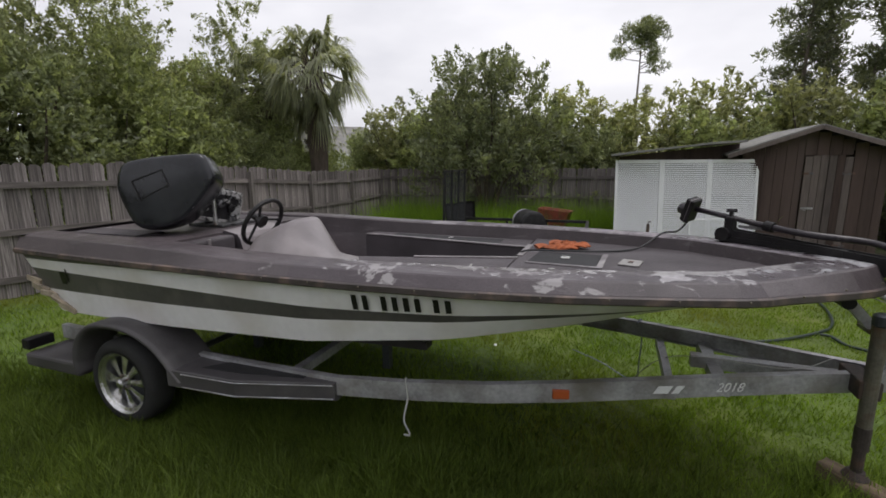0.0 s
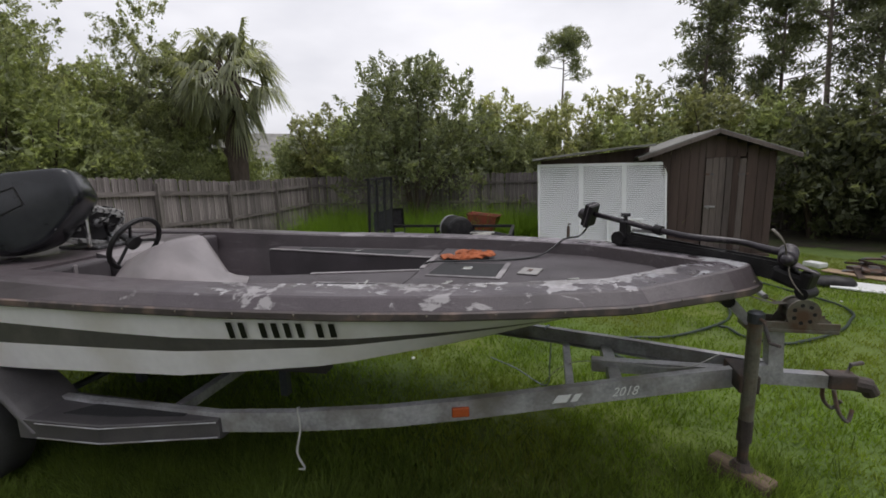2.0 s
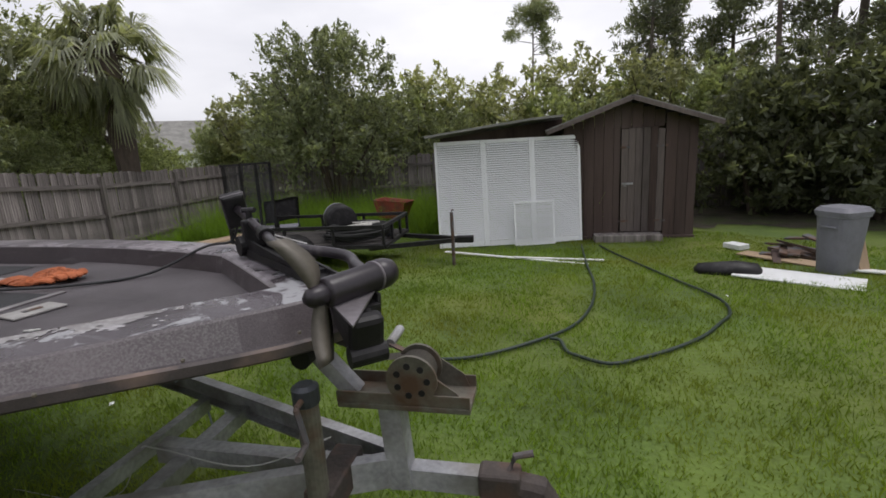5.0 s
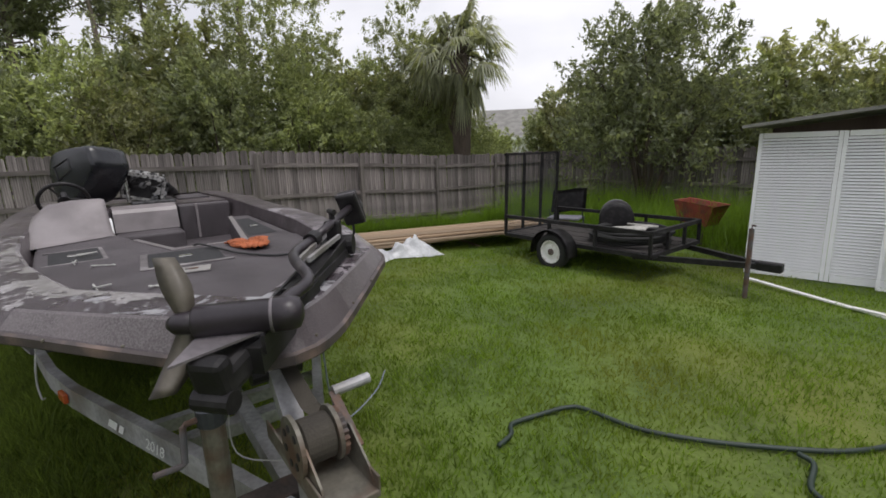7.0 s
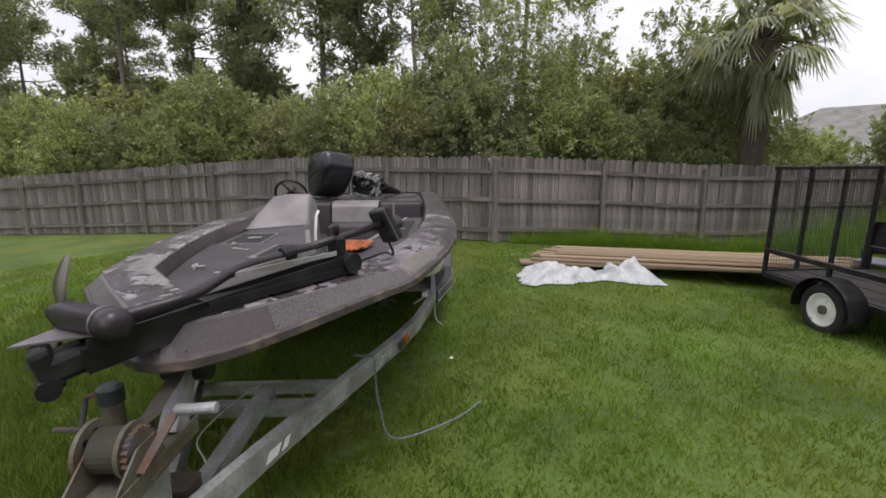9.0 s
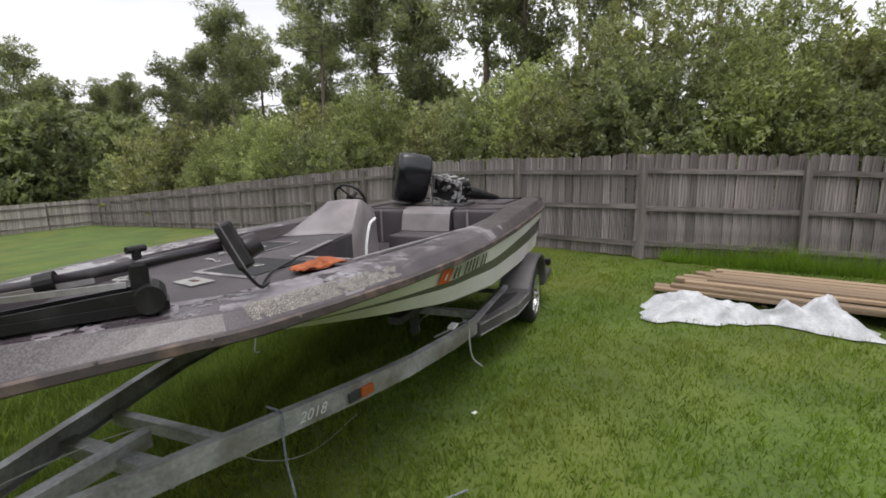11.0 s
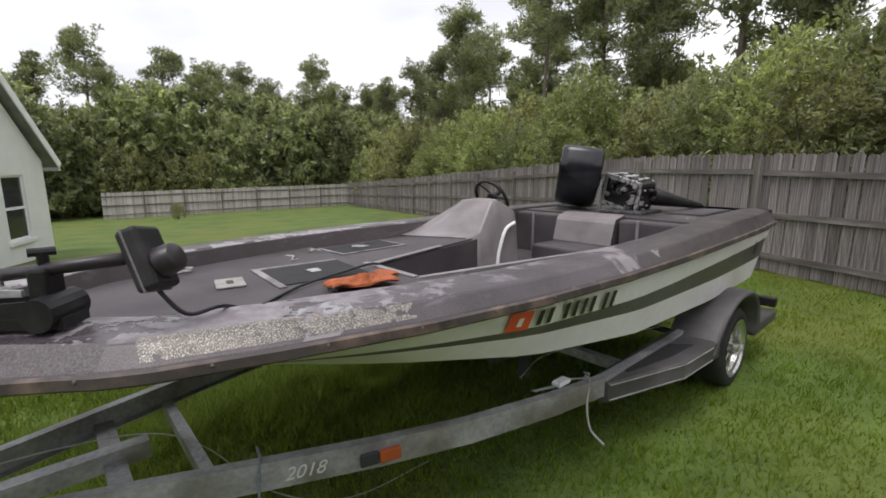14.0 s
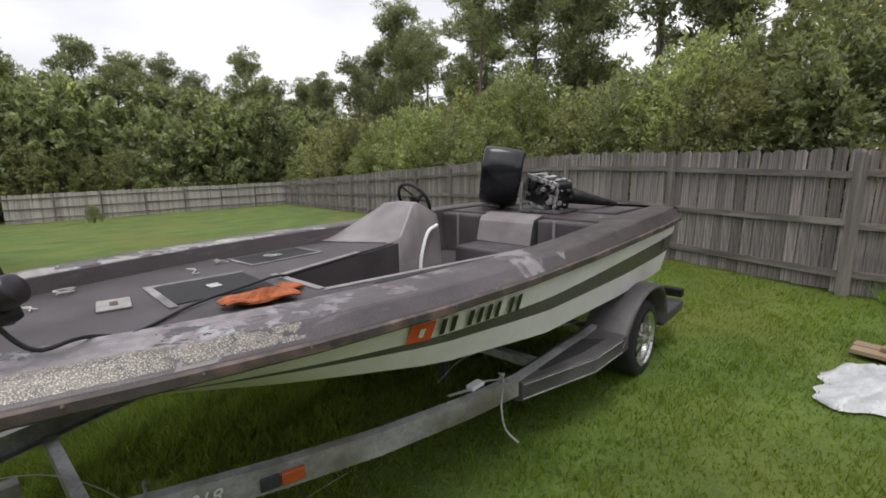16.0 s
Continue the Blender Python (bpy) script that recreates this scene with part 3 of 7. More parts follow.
    top = [(-0.02, 2.37), (-0.6, 2.34), (-1.5, 2.24), (-2.52, 2.12)]
    loft(bm, [[Vector((x, -0.34 + x * 0.27, z)), Vector((x, 2.4, z + 0.02)), Vector((x, 2.4, z + 0.05)), Vector((x, -0.34 + x * 0.27, z + 0.04))] for x, z in top], close=True)
    bmesh.ops.holes_fill(bm, edges=bm.edges)
    part("lean_to_roof", bm, M_ROOF, shed, "sagging grey sheet roof of the lean-to")
    bm = bmesh.new()
    loft(bm, [[Vector((-0.02, 0.30, 2.36)), Vector((-2.36, -0.34, 2.11)), Vector((-2.36, -0.31, 2.11)), Vector((-0.02, 0.33, 2.36))],
              [Vector((-0.02, 0.30, 1.72)), Vector((-2.36, -0.34, 1.72)), Vector((-2.36, -0.31, 1.72)), Vector((-0.02, 0.33, 1.72))]], close=True)
    part("lean_to_header", bm, M_SHED, shed)
    for x, y in ((-2.20, -0.42), (-2.20, 2.2)):
        bm = bmesh.new()
        box(bm, x - 0.045, x + 0.045, y - 0.045, y + 0.045, -0.1, 2.0, 0.004)
        part("lean_to_post", bm, M_POST, shed)
    bm = bmesh.new()
    box(bm, -2.40, 0.0, 2.3, 2.33, 0.0, 2.0)
    part("lean_to_back", bm, M_SHED, shed)


build_shed()


def build_louvre_panel(m, w=0.99, h=2.03, label=""):
    """A white louvred door panel: stiles, rails and slats."""
    ob = thing("louvred_panel", label, "louvred panel", "louvred panels", m=m)
    for x0, x1 in ((0, 0.048), (w - 0.048, w)):
        bm = bmesh.new()
        box(bm, x0, x1, -0.017, 0.017, 0, h, 0.003)
        part("stile", bm, M_LOUVRE, ob)
    for z0, z1 in ((0, 0.10), (h - 0.07, h)):
        bm = bmesh.new()
        box(bm, 0.055, w - 0.055, -0.015, 0.015, z0, z1, 0.003)
        part("rail", bm, M_LOUVRE, ob)
    bm = bmesh.new()
    beam(bm, (0.05, 0, 0), (w - 0.05, 0, 0), 0.047, 0.006, (0, -0.72, 0.69))
    me = bpy.data.meshes.new("slat")
    bm.to_mesh(me)
    bm.free()
    me.materials.append(M_LOUVRE)
    n = 44
    for k in range(n):
        shared("slat", me, ob, pose(0, 0, 0.125 + (h - 0.22) * k / (n - 1)))
    return ob


A, B = Vector((3.12, 7.20, -0.25)), Vector((5.84, 7.86, -0.26))
ang = math.degrees(math.atan2(B.y - A.y, B.x - A.x))
for k in range(3):
    p = A.lerp(B, k / 3)
    build_louvre_panel(pose(p.x, p.y, p.z + 0.01, -5.5, 0, ang), (B - A).length / 3 - 0.004, label="white louvred panel leaning against the shed's lean-to")


def build_window_screen():
    p = A.lerp(B, 0.52) + Vector((0.03, -0.16, 0))
    ob = thing("window_screen", "small white framed screen leaning on the louvred panels", "window screen", m=pose(p.x, p.y, p.z + 0.01, -7, 0, ang))
    w, h = 0.78, 0.84
    for x0, x1, z0, z1 in ((0, 0.035, 0, h), (w - 0.035, w, 0, h), (0.035, w - 0.035, 0, 0.035), (0.035, w - 0.035, h - 0.035, h)):
        bm = bmesh.new()
        box(bm, x0, x1, -0.01, 0.01, z0, z1, 0.002)
        part("frame_bar", bm, M_LOUVRE, ob)
    bm = bmesh.new()
    for k in range(1, 42):
        box(bm, 0.035 + (w - 0.07) * k / 42 - 0.0018, 0.035 + (w - 0.07) * k / 42 + 0.0018, -0.001, 0.001, 0.03, h - 0.03)
        box(bm, 0.03, w - 0.03, -0.001, 0.001, 0.035 + (h - 0.07) * k / 42 - 0.0018, 0.035 + (h - 0.07) * k / 42 + 0.0018)
    part("mesh_screen", bm, M_LOUVRE, ob)


build_window_screen()


# ---- the neighbour's white house ----
def build_house():
    house = thing("house", "white stuccoed house gable with a dark sash window", "house", m=pose(3.55, -13.6, -0.60, 0, 0, 66) @ Matrix.Diagonal((1, -1, 1, 1)))
    # local: x runs along the gable wall away from the corner, y into the house
    W, H, P = 8.2, 2.42, 6.2
    t = 0.2
    wins = (0.95, 1.85, 0.62, 2.10)
    def wall(name, x0, x1, z0, z1):
        bm = bmesh.new()
        box(bm, x0, x1, 0, t, z0, z1)
        part(name, bm, M_STUCCO, house)
    # gable wall round the window opening, and the gable above
    wall("wall", 0, wins[0], 0, H)
    wall("wall", wins[1], W, 0, H)
    wall("wall", wins[0], wins[1], 0, wins[2])
    wall("wall", wins[0], wins[1], wins[3], H)
    bm = bmesh.new()
    loft(bm, [[Vector((0, y, H)), Vector((W, y, H)), Vector((W / 2, y, P))] for y in (0, t)], close=True)
    bmesh.ops.holes_fill(bm, edges=bm.edges)
    part("gable", bm, M_STUCCO, house)
    bm = bmesh.new()
    box(bm, 0, t, t, 8, 0, H)
    part("side_wall", bm, M_STUCCO, house)
    bm = bmesh.new()
    box(bm, 0, W, 8, 8.2, 0, H)
    part("back_wall", bm, M_STUCCO, house)
    for sx in (0, 1):
        a, b = Vector((W / 2, 0, P + 0.05)), Vector((-0.35 if sx == 0 else W + 0.35, 0, H - 0.16))
        bm = bmesh.new()
        loft(bm, [[a + Vector((0, y, 0)), b + Vector((0, y, 0)), b + Vector((0, y, 0.14)), a + Vector((0, y, 0.14))] for y in (-0.22, 8.4)], close=True)
        bmesh.ops.holes_fill(bm, edges=bm.edges)
        part("roof_slope", bm, M_ROOF, house, "grey shingled roof slope")
        bm = bmesh.new()
        beam(bm, a + Vector((0, -0.24, 0.06)), b + Vector((0, -0.24, 0.06)), 0.03, 0.18)
        part("bargeboard", bm, M_LOUVRE, house, "white bargeboard")
    win = new("window")
    win.parent = house
    x0, x1, z0, z1 = wins
    for n, (a0, a1, b0, b1) in (("frame", (x0, x0 + 0.05, z0, z1)), ("frame", (x1 - 0.05, x1, z0, z1)), ("frame", (x0 + 0.05, x1 - 0.05, z1 - 0.05, z1)),
                                ("frame", (x0 + 0.05, x1 - 0.05, z0, z0 + 0.05)), ("meeting_rail", (x0 + 0.05, x1 - 0.05, 1.32, 1.38))):
        bm = bmesh.new()
        box(bm, a0, a1, 0.04, 0.10, b0, b1)
        part(n, bm, M_LOUVRE, win)
    for a, b in ((z0 + 0.05, 1.32), (1.38, z1 - 0.05)):
        bm = bmesh.new()
        box(bm, x0 + 0.05, x1 - 0.05, 0.06, 0.07, a, b)
        part("pane", bm, M_DARKGLASS, win)
    bm = bmesh.new()
    box(bm, x0 - 0.08, x1 + 0.08, -0.06, 0.05, z0 - 0.1, z0, 0.01)
    part("sill", bm, M_STUCCO, win)
    bm = bmesh.new()
    sweep(bm, [(-0.35, 0.4, H - 0.2), (-0.12, 0.35, H - 0.5), (-0.06, 0.35, H - 0.7), (-0.06, 0.35, 0.05)], 0.04, 8)
    part("downpipe", bm, M_TRIMGREY, house)
    bm = bmesh.new()
    box(bm, -0.46, -0.34, -0.2, 8.4, H - 0.24, H - 0.12, 0.01)
    part("gutter", bm, M_TRIMGREY, house)


build_house()

# ---- plants ----
def limbs_mesh(name, rng, height, spread, base_r, count, lean=0.0):
    bm = bmesh.new()
    tips = []
    for k in range(count):
        ang = 2 * math.pi * (k + rng.uniform(0, 0.7)) / count
        h = height * rng.uniform(0.6, 0.95)
        s = spread * rng.uniform(0.5, 0.95)
        pts = [(0.08 * math.cos(ang), 0.08 * math.sin(ang), -0.15), (s * 0.25 * math.cos(ang), s * 0.25 * math.sin(ang), h * 0.35),
               (s * 0.6 * math.cos(ang + 0.2), s * 0.6 * math.sin(ang + 0.2), h * 0.7), (s * math.cos(ang + 0.1), s * math.sin(ang + 0.1), h)]
        pts = smooth_curve(pts, 3)
        sweep(bm, pts, [base_r * (1 - 0.85 * i / (len(pts) - 1)) for i in range(len(pts))], 6)
        tips += [np.array(p) for p in pts[4:]]
    me = bpy.data.meshes.new(name)
    bm.normal_update()
    bm.to_mesh(me)
    bm.free()
    me.materials.append(M_BARK)
    return me, np.array(tips)


def shrub_kind(seed, height, spread, leaf, mat, n, twigs=300, low=0.06, corners=4, stems=6):
    """Meshes of a bushy tree: several stems and a ragged crown of leafy twigs that reach up and out."""
    rng = np.random.default_rng(seed)
    trunk, tips = limbs_mesh("stems", rng, height * 0.85, spread * 0.8, 0.04 + height * 0.007 if stems > 1 else 0.026, stems)
    z = rng.uniform(low, 0.86, twigs)
    prof = np.sin(np.minimum(1.0, 0.30 + z * 0.78) * math.pi) ** 0.55
    a = rng.uniform(0, 2 * math.pi, twigs)
    r = spread * prof * np.sqrt(rng.uniform(0.03, 0.72, twigs))
    base = np.stack([r * np.cos(a), r * np.sin(a), z * height], 1)
    base[: twigs // 4] = tips[rng.integers(0, len(tips), twigs // 4)]
    out = np.stack([np.cos(a) * 0.75 * r / spread, np.sin(a) * 0.75 * r / spread, rng.uniform(0.1, 0.95, twigs)], 1) + rng.normal(0, 0.28, (twigs, 3))
    out /= np.linalg.norm(out, axis=1)[:, None]
    ln = rng.uniform(0.22, 0.52, twigs) * min(spread, 0.36 * height + 0.3)
    k = rng.integers(0, twigs, n)
    u = rng.uniform(0, 1, n) ** 0.75
    p = base[k] + out[k] * (ln[k] * u)[:, None] + rng.normal(0, 1, (n, 3)) * (ln[k] * 0.24 * (1.12 - u))[:, None]
    p[:, 2] = np.maximum(p[:, 2], 0.05)
    ax = out[k] * 0.7 + rng.normal(0, 0.6, (n, 3))
    ax /= np.linalg.norm(ax, axis=1)[:, None]
    w = np.cross(ax, rng.normal(size=(n, 3)) + np.array([0, 0, 0.6]))
    w /= np.linalg.norm(w, axis=1)[:, None]
    s = leaf * rng.uniform(0.6, 1.4, n)[:, None]
    if corners == 4:
        q = np.stack([p - ax * s, p + w * s * 0.42, p + ax * s, p - w * s * 0.42], 1)
    else:
        q = np.stack([p - ax * s + w * s * 0.45, p - ax * s - w * s * 0.45, p + ax * s], 1)
    return trunk, quads_mesh("crown", q, mat)


def pine_kind(seed, height, bare, mat, spread=2.2, n=5600, count=30):
    """Meshes of a tall slash pine: a bare pale trunk, crooked rising limbs and rounded needle clumps of uneven size."""
    rng = np.random.default_rng(seed)
    bm = bmesh.new()
    bend = rng.normal(0, 0.16, 2)
    at = lambda z: Vector((bend[0] * math.sin(z * 0.35 + seed) + 0.02 * z * bend[1], bend[1] * math.cos(z * 0.3 + seed) - bend[1], z))
    zs = np.linspace(-0.2, height * 0.97, 12)
    sweep(bm, [at(z) for z in zs], [0.15 * (1 - 0.86 * i / 11) + 0.012 for i in range(12)], 8)
    centres, radii = [], []
    for k in range(count):
        f = rng.uniform(0, 1) ** 0.8
        z = height * (bare + (0.98 - bare) * f)
        ang = rng.uniform(0, 2 * math.pi)
        ln = spread * (0.35 + 0.75 * math.sin(math.pi * min(1.0, 0.30 + 0.66 * f))) * rng.uniform(0.35, 1.1)
        rise = rng.uniform(0.05, 0.75)
        d = Vector((math.cos(ang), math.sin(ang), rise)).normalized()
        a = at(z)
        mid = a + d * ln * 0.5 + Vector((rng.normal(0, 0.12), rng.normal(0, 0.12), -0.08 * ln))
        tip = a + d * ln
        sweep(bm, [a, mid, tip], [0.040, 0.026, 0.010], 5)
        for q in range(rng.integers(2, 5)):
            c = mid.lerp(tip, rng.uniform(0.2, 1.15)) + Vector(rng.normal(0, 0.26, 3))
            centres.append(tuple(c))
            radii.append(rng.uniform(0.22, 0.52) * (0.6 + 0.25 * spread))
    for q in range(5):
        centres.append(tuple(at(height) + Vector(rng.normal(0, 0.3, 3))))
        radii.append(0.42)
    # a few dead stubs below the crown
    for k in range(5):
        z, ang = height * rng.uniform(bare * 0.45, bare), rng.uniform(0, 2 * math.pi)
        sweep(bm, [at(z), at(z) + Vector((math.cos(ang), math.sin(ang), 0.15)) * rng.uniform(0.3, 0.9)], [0.02, 0.006], 4)
    me = bpy.data.meshes.new("trunk")
    bm.normal_update()
    bm.to_mesh(me)
    bm.free()
    me.materials.append(M_BARKPALE)
    centres, radii = np.array(centres), np.array(radii)
    k = rng.choice(len(centres), n, p=radii ** 2 / (radii ** 2).sum())
    out = rng.normal(size=(n, 3))
    out /= np.linalg.norm(out, axis=1)[:, None]
    p = centres[k] + out * (radii[k] * rng.uniform(0.1, 1.0, n) ** 0.45)[:, None] * np.array([1, 1, 0.72])
    d = out * 0.8 + rng.normal(0, 0.55, (n, 3)) + np.array([0, 0, 0.35])
    d /= np.linalg.norm(d, axis=1)[:, None]
    side = np.cross(d, rng.normal(size=(n, 3)))
    side /= np.linalg.norm(side, axis=1)[:, None]
    ln, w = rng.uniform(0.16, 0.34, n)[:, None], 0.042
    return me, quads_mesh("crown", np.stack([p - side * w, p + side * w, p + d * ln], 1), mat)


def palm_kind(seed, height, fronds, size):
    """Meshes of a cabbage palm: booted trunk, fan leaves and a skirt of drooping dead ones."""
    rng = np.random.default_rng(seed)
    bm = bmesh.new()
    pts = [(0, 0, -0.2), (0.05, 0.02, height * 0.4), (0.02, 0.0, height * 0.8), (0, 0, height)]
    sweep(bm, pts, [0.26, 0.25, 0.33, 0.24], 10)
    for k in range(70):
        a, z = rng.uniform(0, 2 * math.pi), height * rng.uniform(0.5, 1.0)
        d = Vector((math.cos(a), math.sin(a), 0))
        sweep(bm, [d * 0.14 + Vector((0, 0, z)), d * rng.uniform(0.28, 0.36) + Vector((0, 0, z + 0.22))], [0.035, 0.015], 4)
    stem = bpy.data.meshes.new("trunk")
    quads = []
    for k in range(fronds):
        a = rng.uniform(0, 2 * math.pi)
        e = rng.uniform(-1.3, 1.4)
        ln = size * rng.uniform(0.65, 1.15) * (1.0 if e > -0.3 else 0.85)
        fall = rng.uniform(0.22, 0.62)
        tilt = rng.uniform(-0.9, 0.9)
        d = Vector((math.cos(a) * math.cos(e), math.sin(a) * math.cos(e), math.sin(e)))
        base = Vector((0, 0, height))
        hub = base + d * ln * 0.88 + Vector((0, 0, -0.10 * ln))
        sweep(bm, [base, base + d * ln * 0.4, hub], [0.018, 0.014, 0.01], 4)
        side = d.cross(Vector((0, 0, 1)))
        side = side.normalized() if side.length > 0.05 else Vector((1, 0, 0))
        side = (side * math.cos(tilt) + d.cross(side) * math.sin(tilt)).normalized()
        for j in range(26):
            t = (j / 25 - 0.5) * 3.3
            q = (d * math.cos(t) + side * math.sin(t)).normalized()
            tip = hub + q * ln * (0.72 - 0.10 * abs(t)) + Vector((0, 0, -ln * (fall * 0.8 + 0.22 * rng.random())))
            mid = hub.lerp(tip, 0.55) + Vector((0, 0, ln * 0.17))
            wv = q.cross(Vector((0, 0, 1)))
            wv = (wv.normalized() if wv.length > 0.05 else Vector((0, 1, 0))) * 0.026 * size
            quads.append([hub, mid - wv, mid + wv, mid + wv * 0.98])
            quads.append([mid - wv, mid + wv, tip + wv * 0.1, tip - wv * 0.1])
    bm.normal_update()
    bm.to_mesh(stem)
    bm.free()
    stem.materials.append(M_BARK)
    return stem, quads_mesh("crown", np.array([[tuple(v) for v in q] for q in quads]), M_PALM)


def plant(meshes, name, label, category, group, x, y, scale=1.0, turn=0.0, z=None, squash=1.0):
    g = ground_z(x, y) if z is None else z
    ob = thing(name, label, category, group)
    ob.matrix_basis = pose(x, y, g, 0, 0, turn) @ Matrix.Diagonal((scale, scale, scale * squash, 1))
    names = ("trunk", "crown")
    for n, me in zip(names, meshes):
        p = new(n, me)
        p.parent = ob
    return ob


SHRUBS = [shrub_kind(11, 4.7, 1.75, 0.062, M_LEAF_A, 14500, 270, corners=3), shrub_kind(12, 4.3, 1.65, 0.058, M_LEAF_B, 14500, 270, corners=3),
          shrub_kind(13, 5.0, 1.8, 0.06, M_LEAF_A, 14500, 270, corners=3), shrub_kind(14, 4.0, 1.75, 0.056, M_LEAF_D, 14500, 270, corners=3)]
BACKS = [shrub_kind(15, 5.4, 2.0, 0.11, M_LEAF_B, 6500, 220, corners=3), shrub_kind(16, 5.0, 1.9, 0.11, M_LEAF_A, 6500, 220, corners=3), shrub_kind(17, 5.8, 2.0, 0.11, M_LEAF_D, 6500, 220, corners=3)]
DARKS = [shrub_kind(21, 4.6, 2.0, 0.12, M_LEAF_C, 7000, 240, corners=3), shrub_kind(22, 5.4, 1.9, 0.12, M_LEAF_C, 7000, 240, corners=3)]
PINES = [pine_kind(31, 11.0, 0.45, M_PINE, 1.9, 6200, 30), pine_kind(32, 12.5, 0.52, M_PINE, 2.1, 6600, 30), pine_kind(33, 10.0, 0.38, M_PINE, 1.8, 6000, 28), pine_kind(34, 13.0, 0.70, M_PINE, 2.5, 6200, 22),
         pine_kind(35, 12.0, 0.60, M_PINE, 2.3, 6000, 24)]
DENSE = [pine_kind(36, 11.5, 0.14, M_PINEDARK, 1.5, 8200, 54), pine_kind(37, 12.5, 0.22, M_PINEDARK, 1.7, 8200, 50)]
WISPS = [shrub_kind(71, 6.6, 1.0, 0.040, M_LEAF_W, 5200, 90, 0.30, corners=3, stems=1), shrub_kind(72, 7.2, 1.1, 0.040, M_LEAF_W, 5600, 90, 0.34, corners=3, stems=1), shrub_kind(73, 6.0, 1.2, 0.040, M_LEAF_A, 5400, 100, 0.30, corners=3, stems=1)]
OAKS = [shrub_kind(41, 8.0, 3.2, 0.21, M_LEAF_B, 8000, 260, corners=3), shrub_kind(42, 9.0, 3.0, 0.21, M_LEAF_B, 7500, 260, corners=3)]


def fence_line(s):
    """A place s metres along the back fence from its bend, towards the far end."""
    d = Vector((-0.355, -1.0)).normalized()
    return -3.85 + d.x * s, 2.25 + d.y * s


rt = random.Random(7)


def along_back(s):
    return fence_line(s) if s > 0 else (-3.85 + 0.10 * s, 2.25 - s)


# thicket right behind the back fence, two rows deep, thinner beside the fence's near run
s = -8.5
while s < 46:
    x, y = along_back(s)
    for row in (0, 1):
        k = SHRUBS[rt.randrange(4)] if row == 0 and s < 24 else BACKS[rt.randrange(3)]
        off = 2.3 + row * 2.0 + rt.uniform(-0.15, 0.4)
        if not (row == 0 and s < -5.5) and not (row == 1 and -5.0 < s < 1.5 and rt.random() < 0.45):
            plant(k, "shrub", "tall leafy green shrub crowding over the back fence", "shrub", "thicket", x - off, y + rt.uniform(-0.5, 0.5),
                  rt.uniform(0.80, 1.04) * (0.93 if s < 1.0 and row == 0 else 1.0 if s < 1.0 else 1.0 if row == 0 else 0.90), rt.uniform(0, 360))
    s += rt.uniform(1.3, 1.8) * (1.0 if s < 20 else 1.5)
# tall wispy saplings that stand over the thicket and let the sky through
for k in range(17):
    x, y = along_back(-7.5 + 0.58 * k + rt.uniform(-0.3, 0.3))
    plant(WISPS[k % 3], "sapling", "tall wispy sapling with thin pale foliage above the thicket", "sapling", "saplings", x - rt.uniform(2.6, 4.4), y, rt.uniform(0.85, 1.15), rt.uniform(0, 360))
# pines and broad trees standing behind the thicket
s = -2.4
while s < 62:
    x, y = along_back(s)
    plant(PINES[(0, 1, 2, 4)[rt.randrange(4)]], "pine_tree", "tall slim pine with sparse needle clumps behind the thicket", "pine tree", "pines", x - rt.uniform(6.5, 12), y + rt.uniform(-1, 1), rt.uniform(0.8, 1.12), rt.uniform(0, 360))
    s += rt.uniform(1.5, 2.6) if s < 16 else rt.uniform(1.7, 2.7)
s = 9
while s < 62:
    x, y = along_back(s)
    plant(OAKS[rt.randrange(2)], "oak_tree", "mid-green tree filling in behind the thicket", "tree", "trees behind the thicket", x - rt.uniform(8, 13), y + rt.uniform(-1, 1), rt.uniform(0.66, 0.92), rt.uniform(0, 360))
    s += rt.uniform(2.4, 3.4)
# far woods beyond the lawn's end: crowns standing close, a few pines above them
for k in range(64):
    x, y = -27 + 56 * (k / 63) + rt.uniform(-1.0, 1.0), -42 - rt.uniform(0, 10) + (k % 3) * 2
    pine = k % 3 == 0
    m = PINES[(0, 1, 2, 4)[rt.randrange(4)]] if pine else OAKS[k % 2]
    sc = (rt.uniform(1.02, 1.32) if pine else rt.uniform(1.05, 1.5)) * (1.0 if x < -8 else 0.88)
    plant(m, "pine_tree" if pine else "oak_tree", "tall pine in the woods beyond the lawn" if pine else "dense dark green tree in the woods beyond the lawn", "tree", "far woods", x, y, sc, rt.uniform(0, 360), -2.2)
for k in range(26):
    x, y = -20 + 36 * (k / 25), -38.5 - rt.uniform(0, 3)
    plant(BACKS[1 + k % 2], "shrub", "leafy undergrowth along the far end fence", "shrub", "far undergrowth", x, y, rt.uniform(0.8, 1.05), rt.uniform(0, 360), -2.1)
# cabbage palm, the broad dark tree and the growth behind the side fence
PALM = palm_kind(51, 4.6, 74, 1.18)
plant(PALM, "palm_tree", "cabbage palm with drooping fan fronds behind the fence", "palm", "", -5.1, 8.5, 1.0, 40)
PALM2 = palm_kind(52, 4.3, 40, 1.3)
plant(PALM2, "palm_tree", "second cabbage palm half hidden in the thicket", "palm", "", -7.2, 9.0, 1.0, 10)
BROAD = shrub_kind(61, 5.3, 2.55, 0.060, M_LEAF_E, 27000, 300, 0.20, corners=3)
plant(BROAD, "broad_tree", "broad dark green tree overhanging the side fence", "tree", "", -0.75, 11.3, 1.03, 20, z=-0.2)
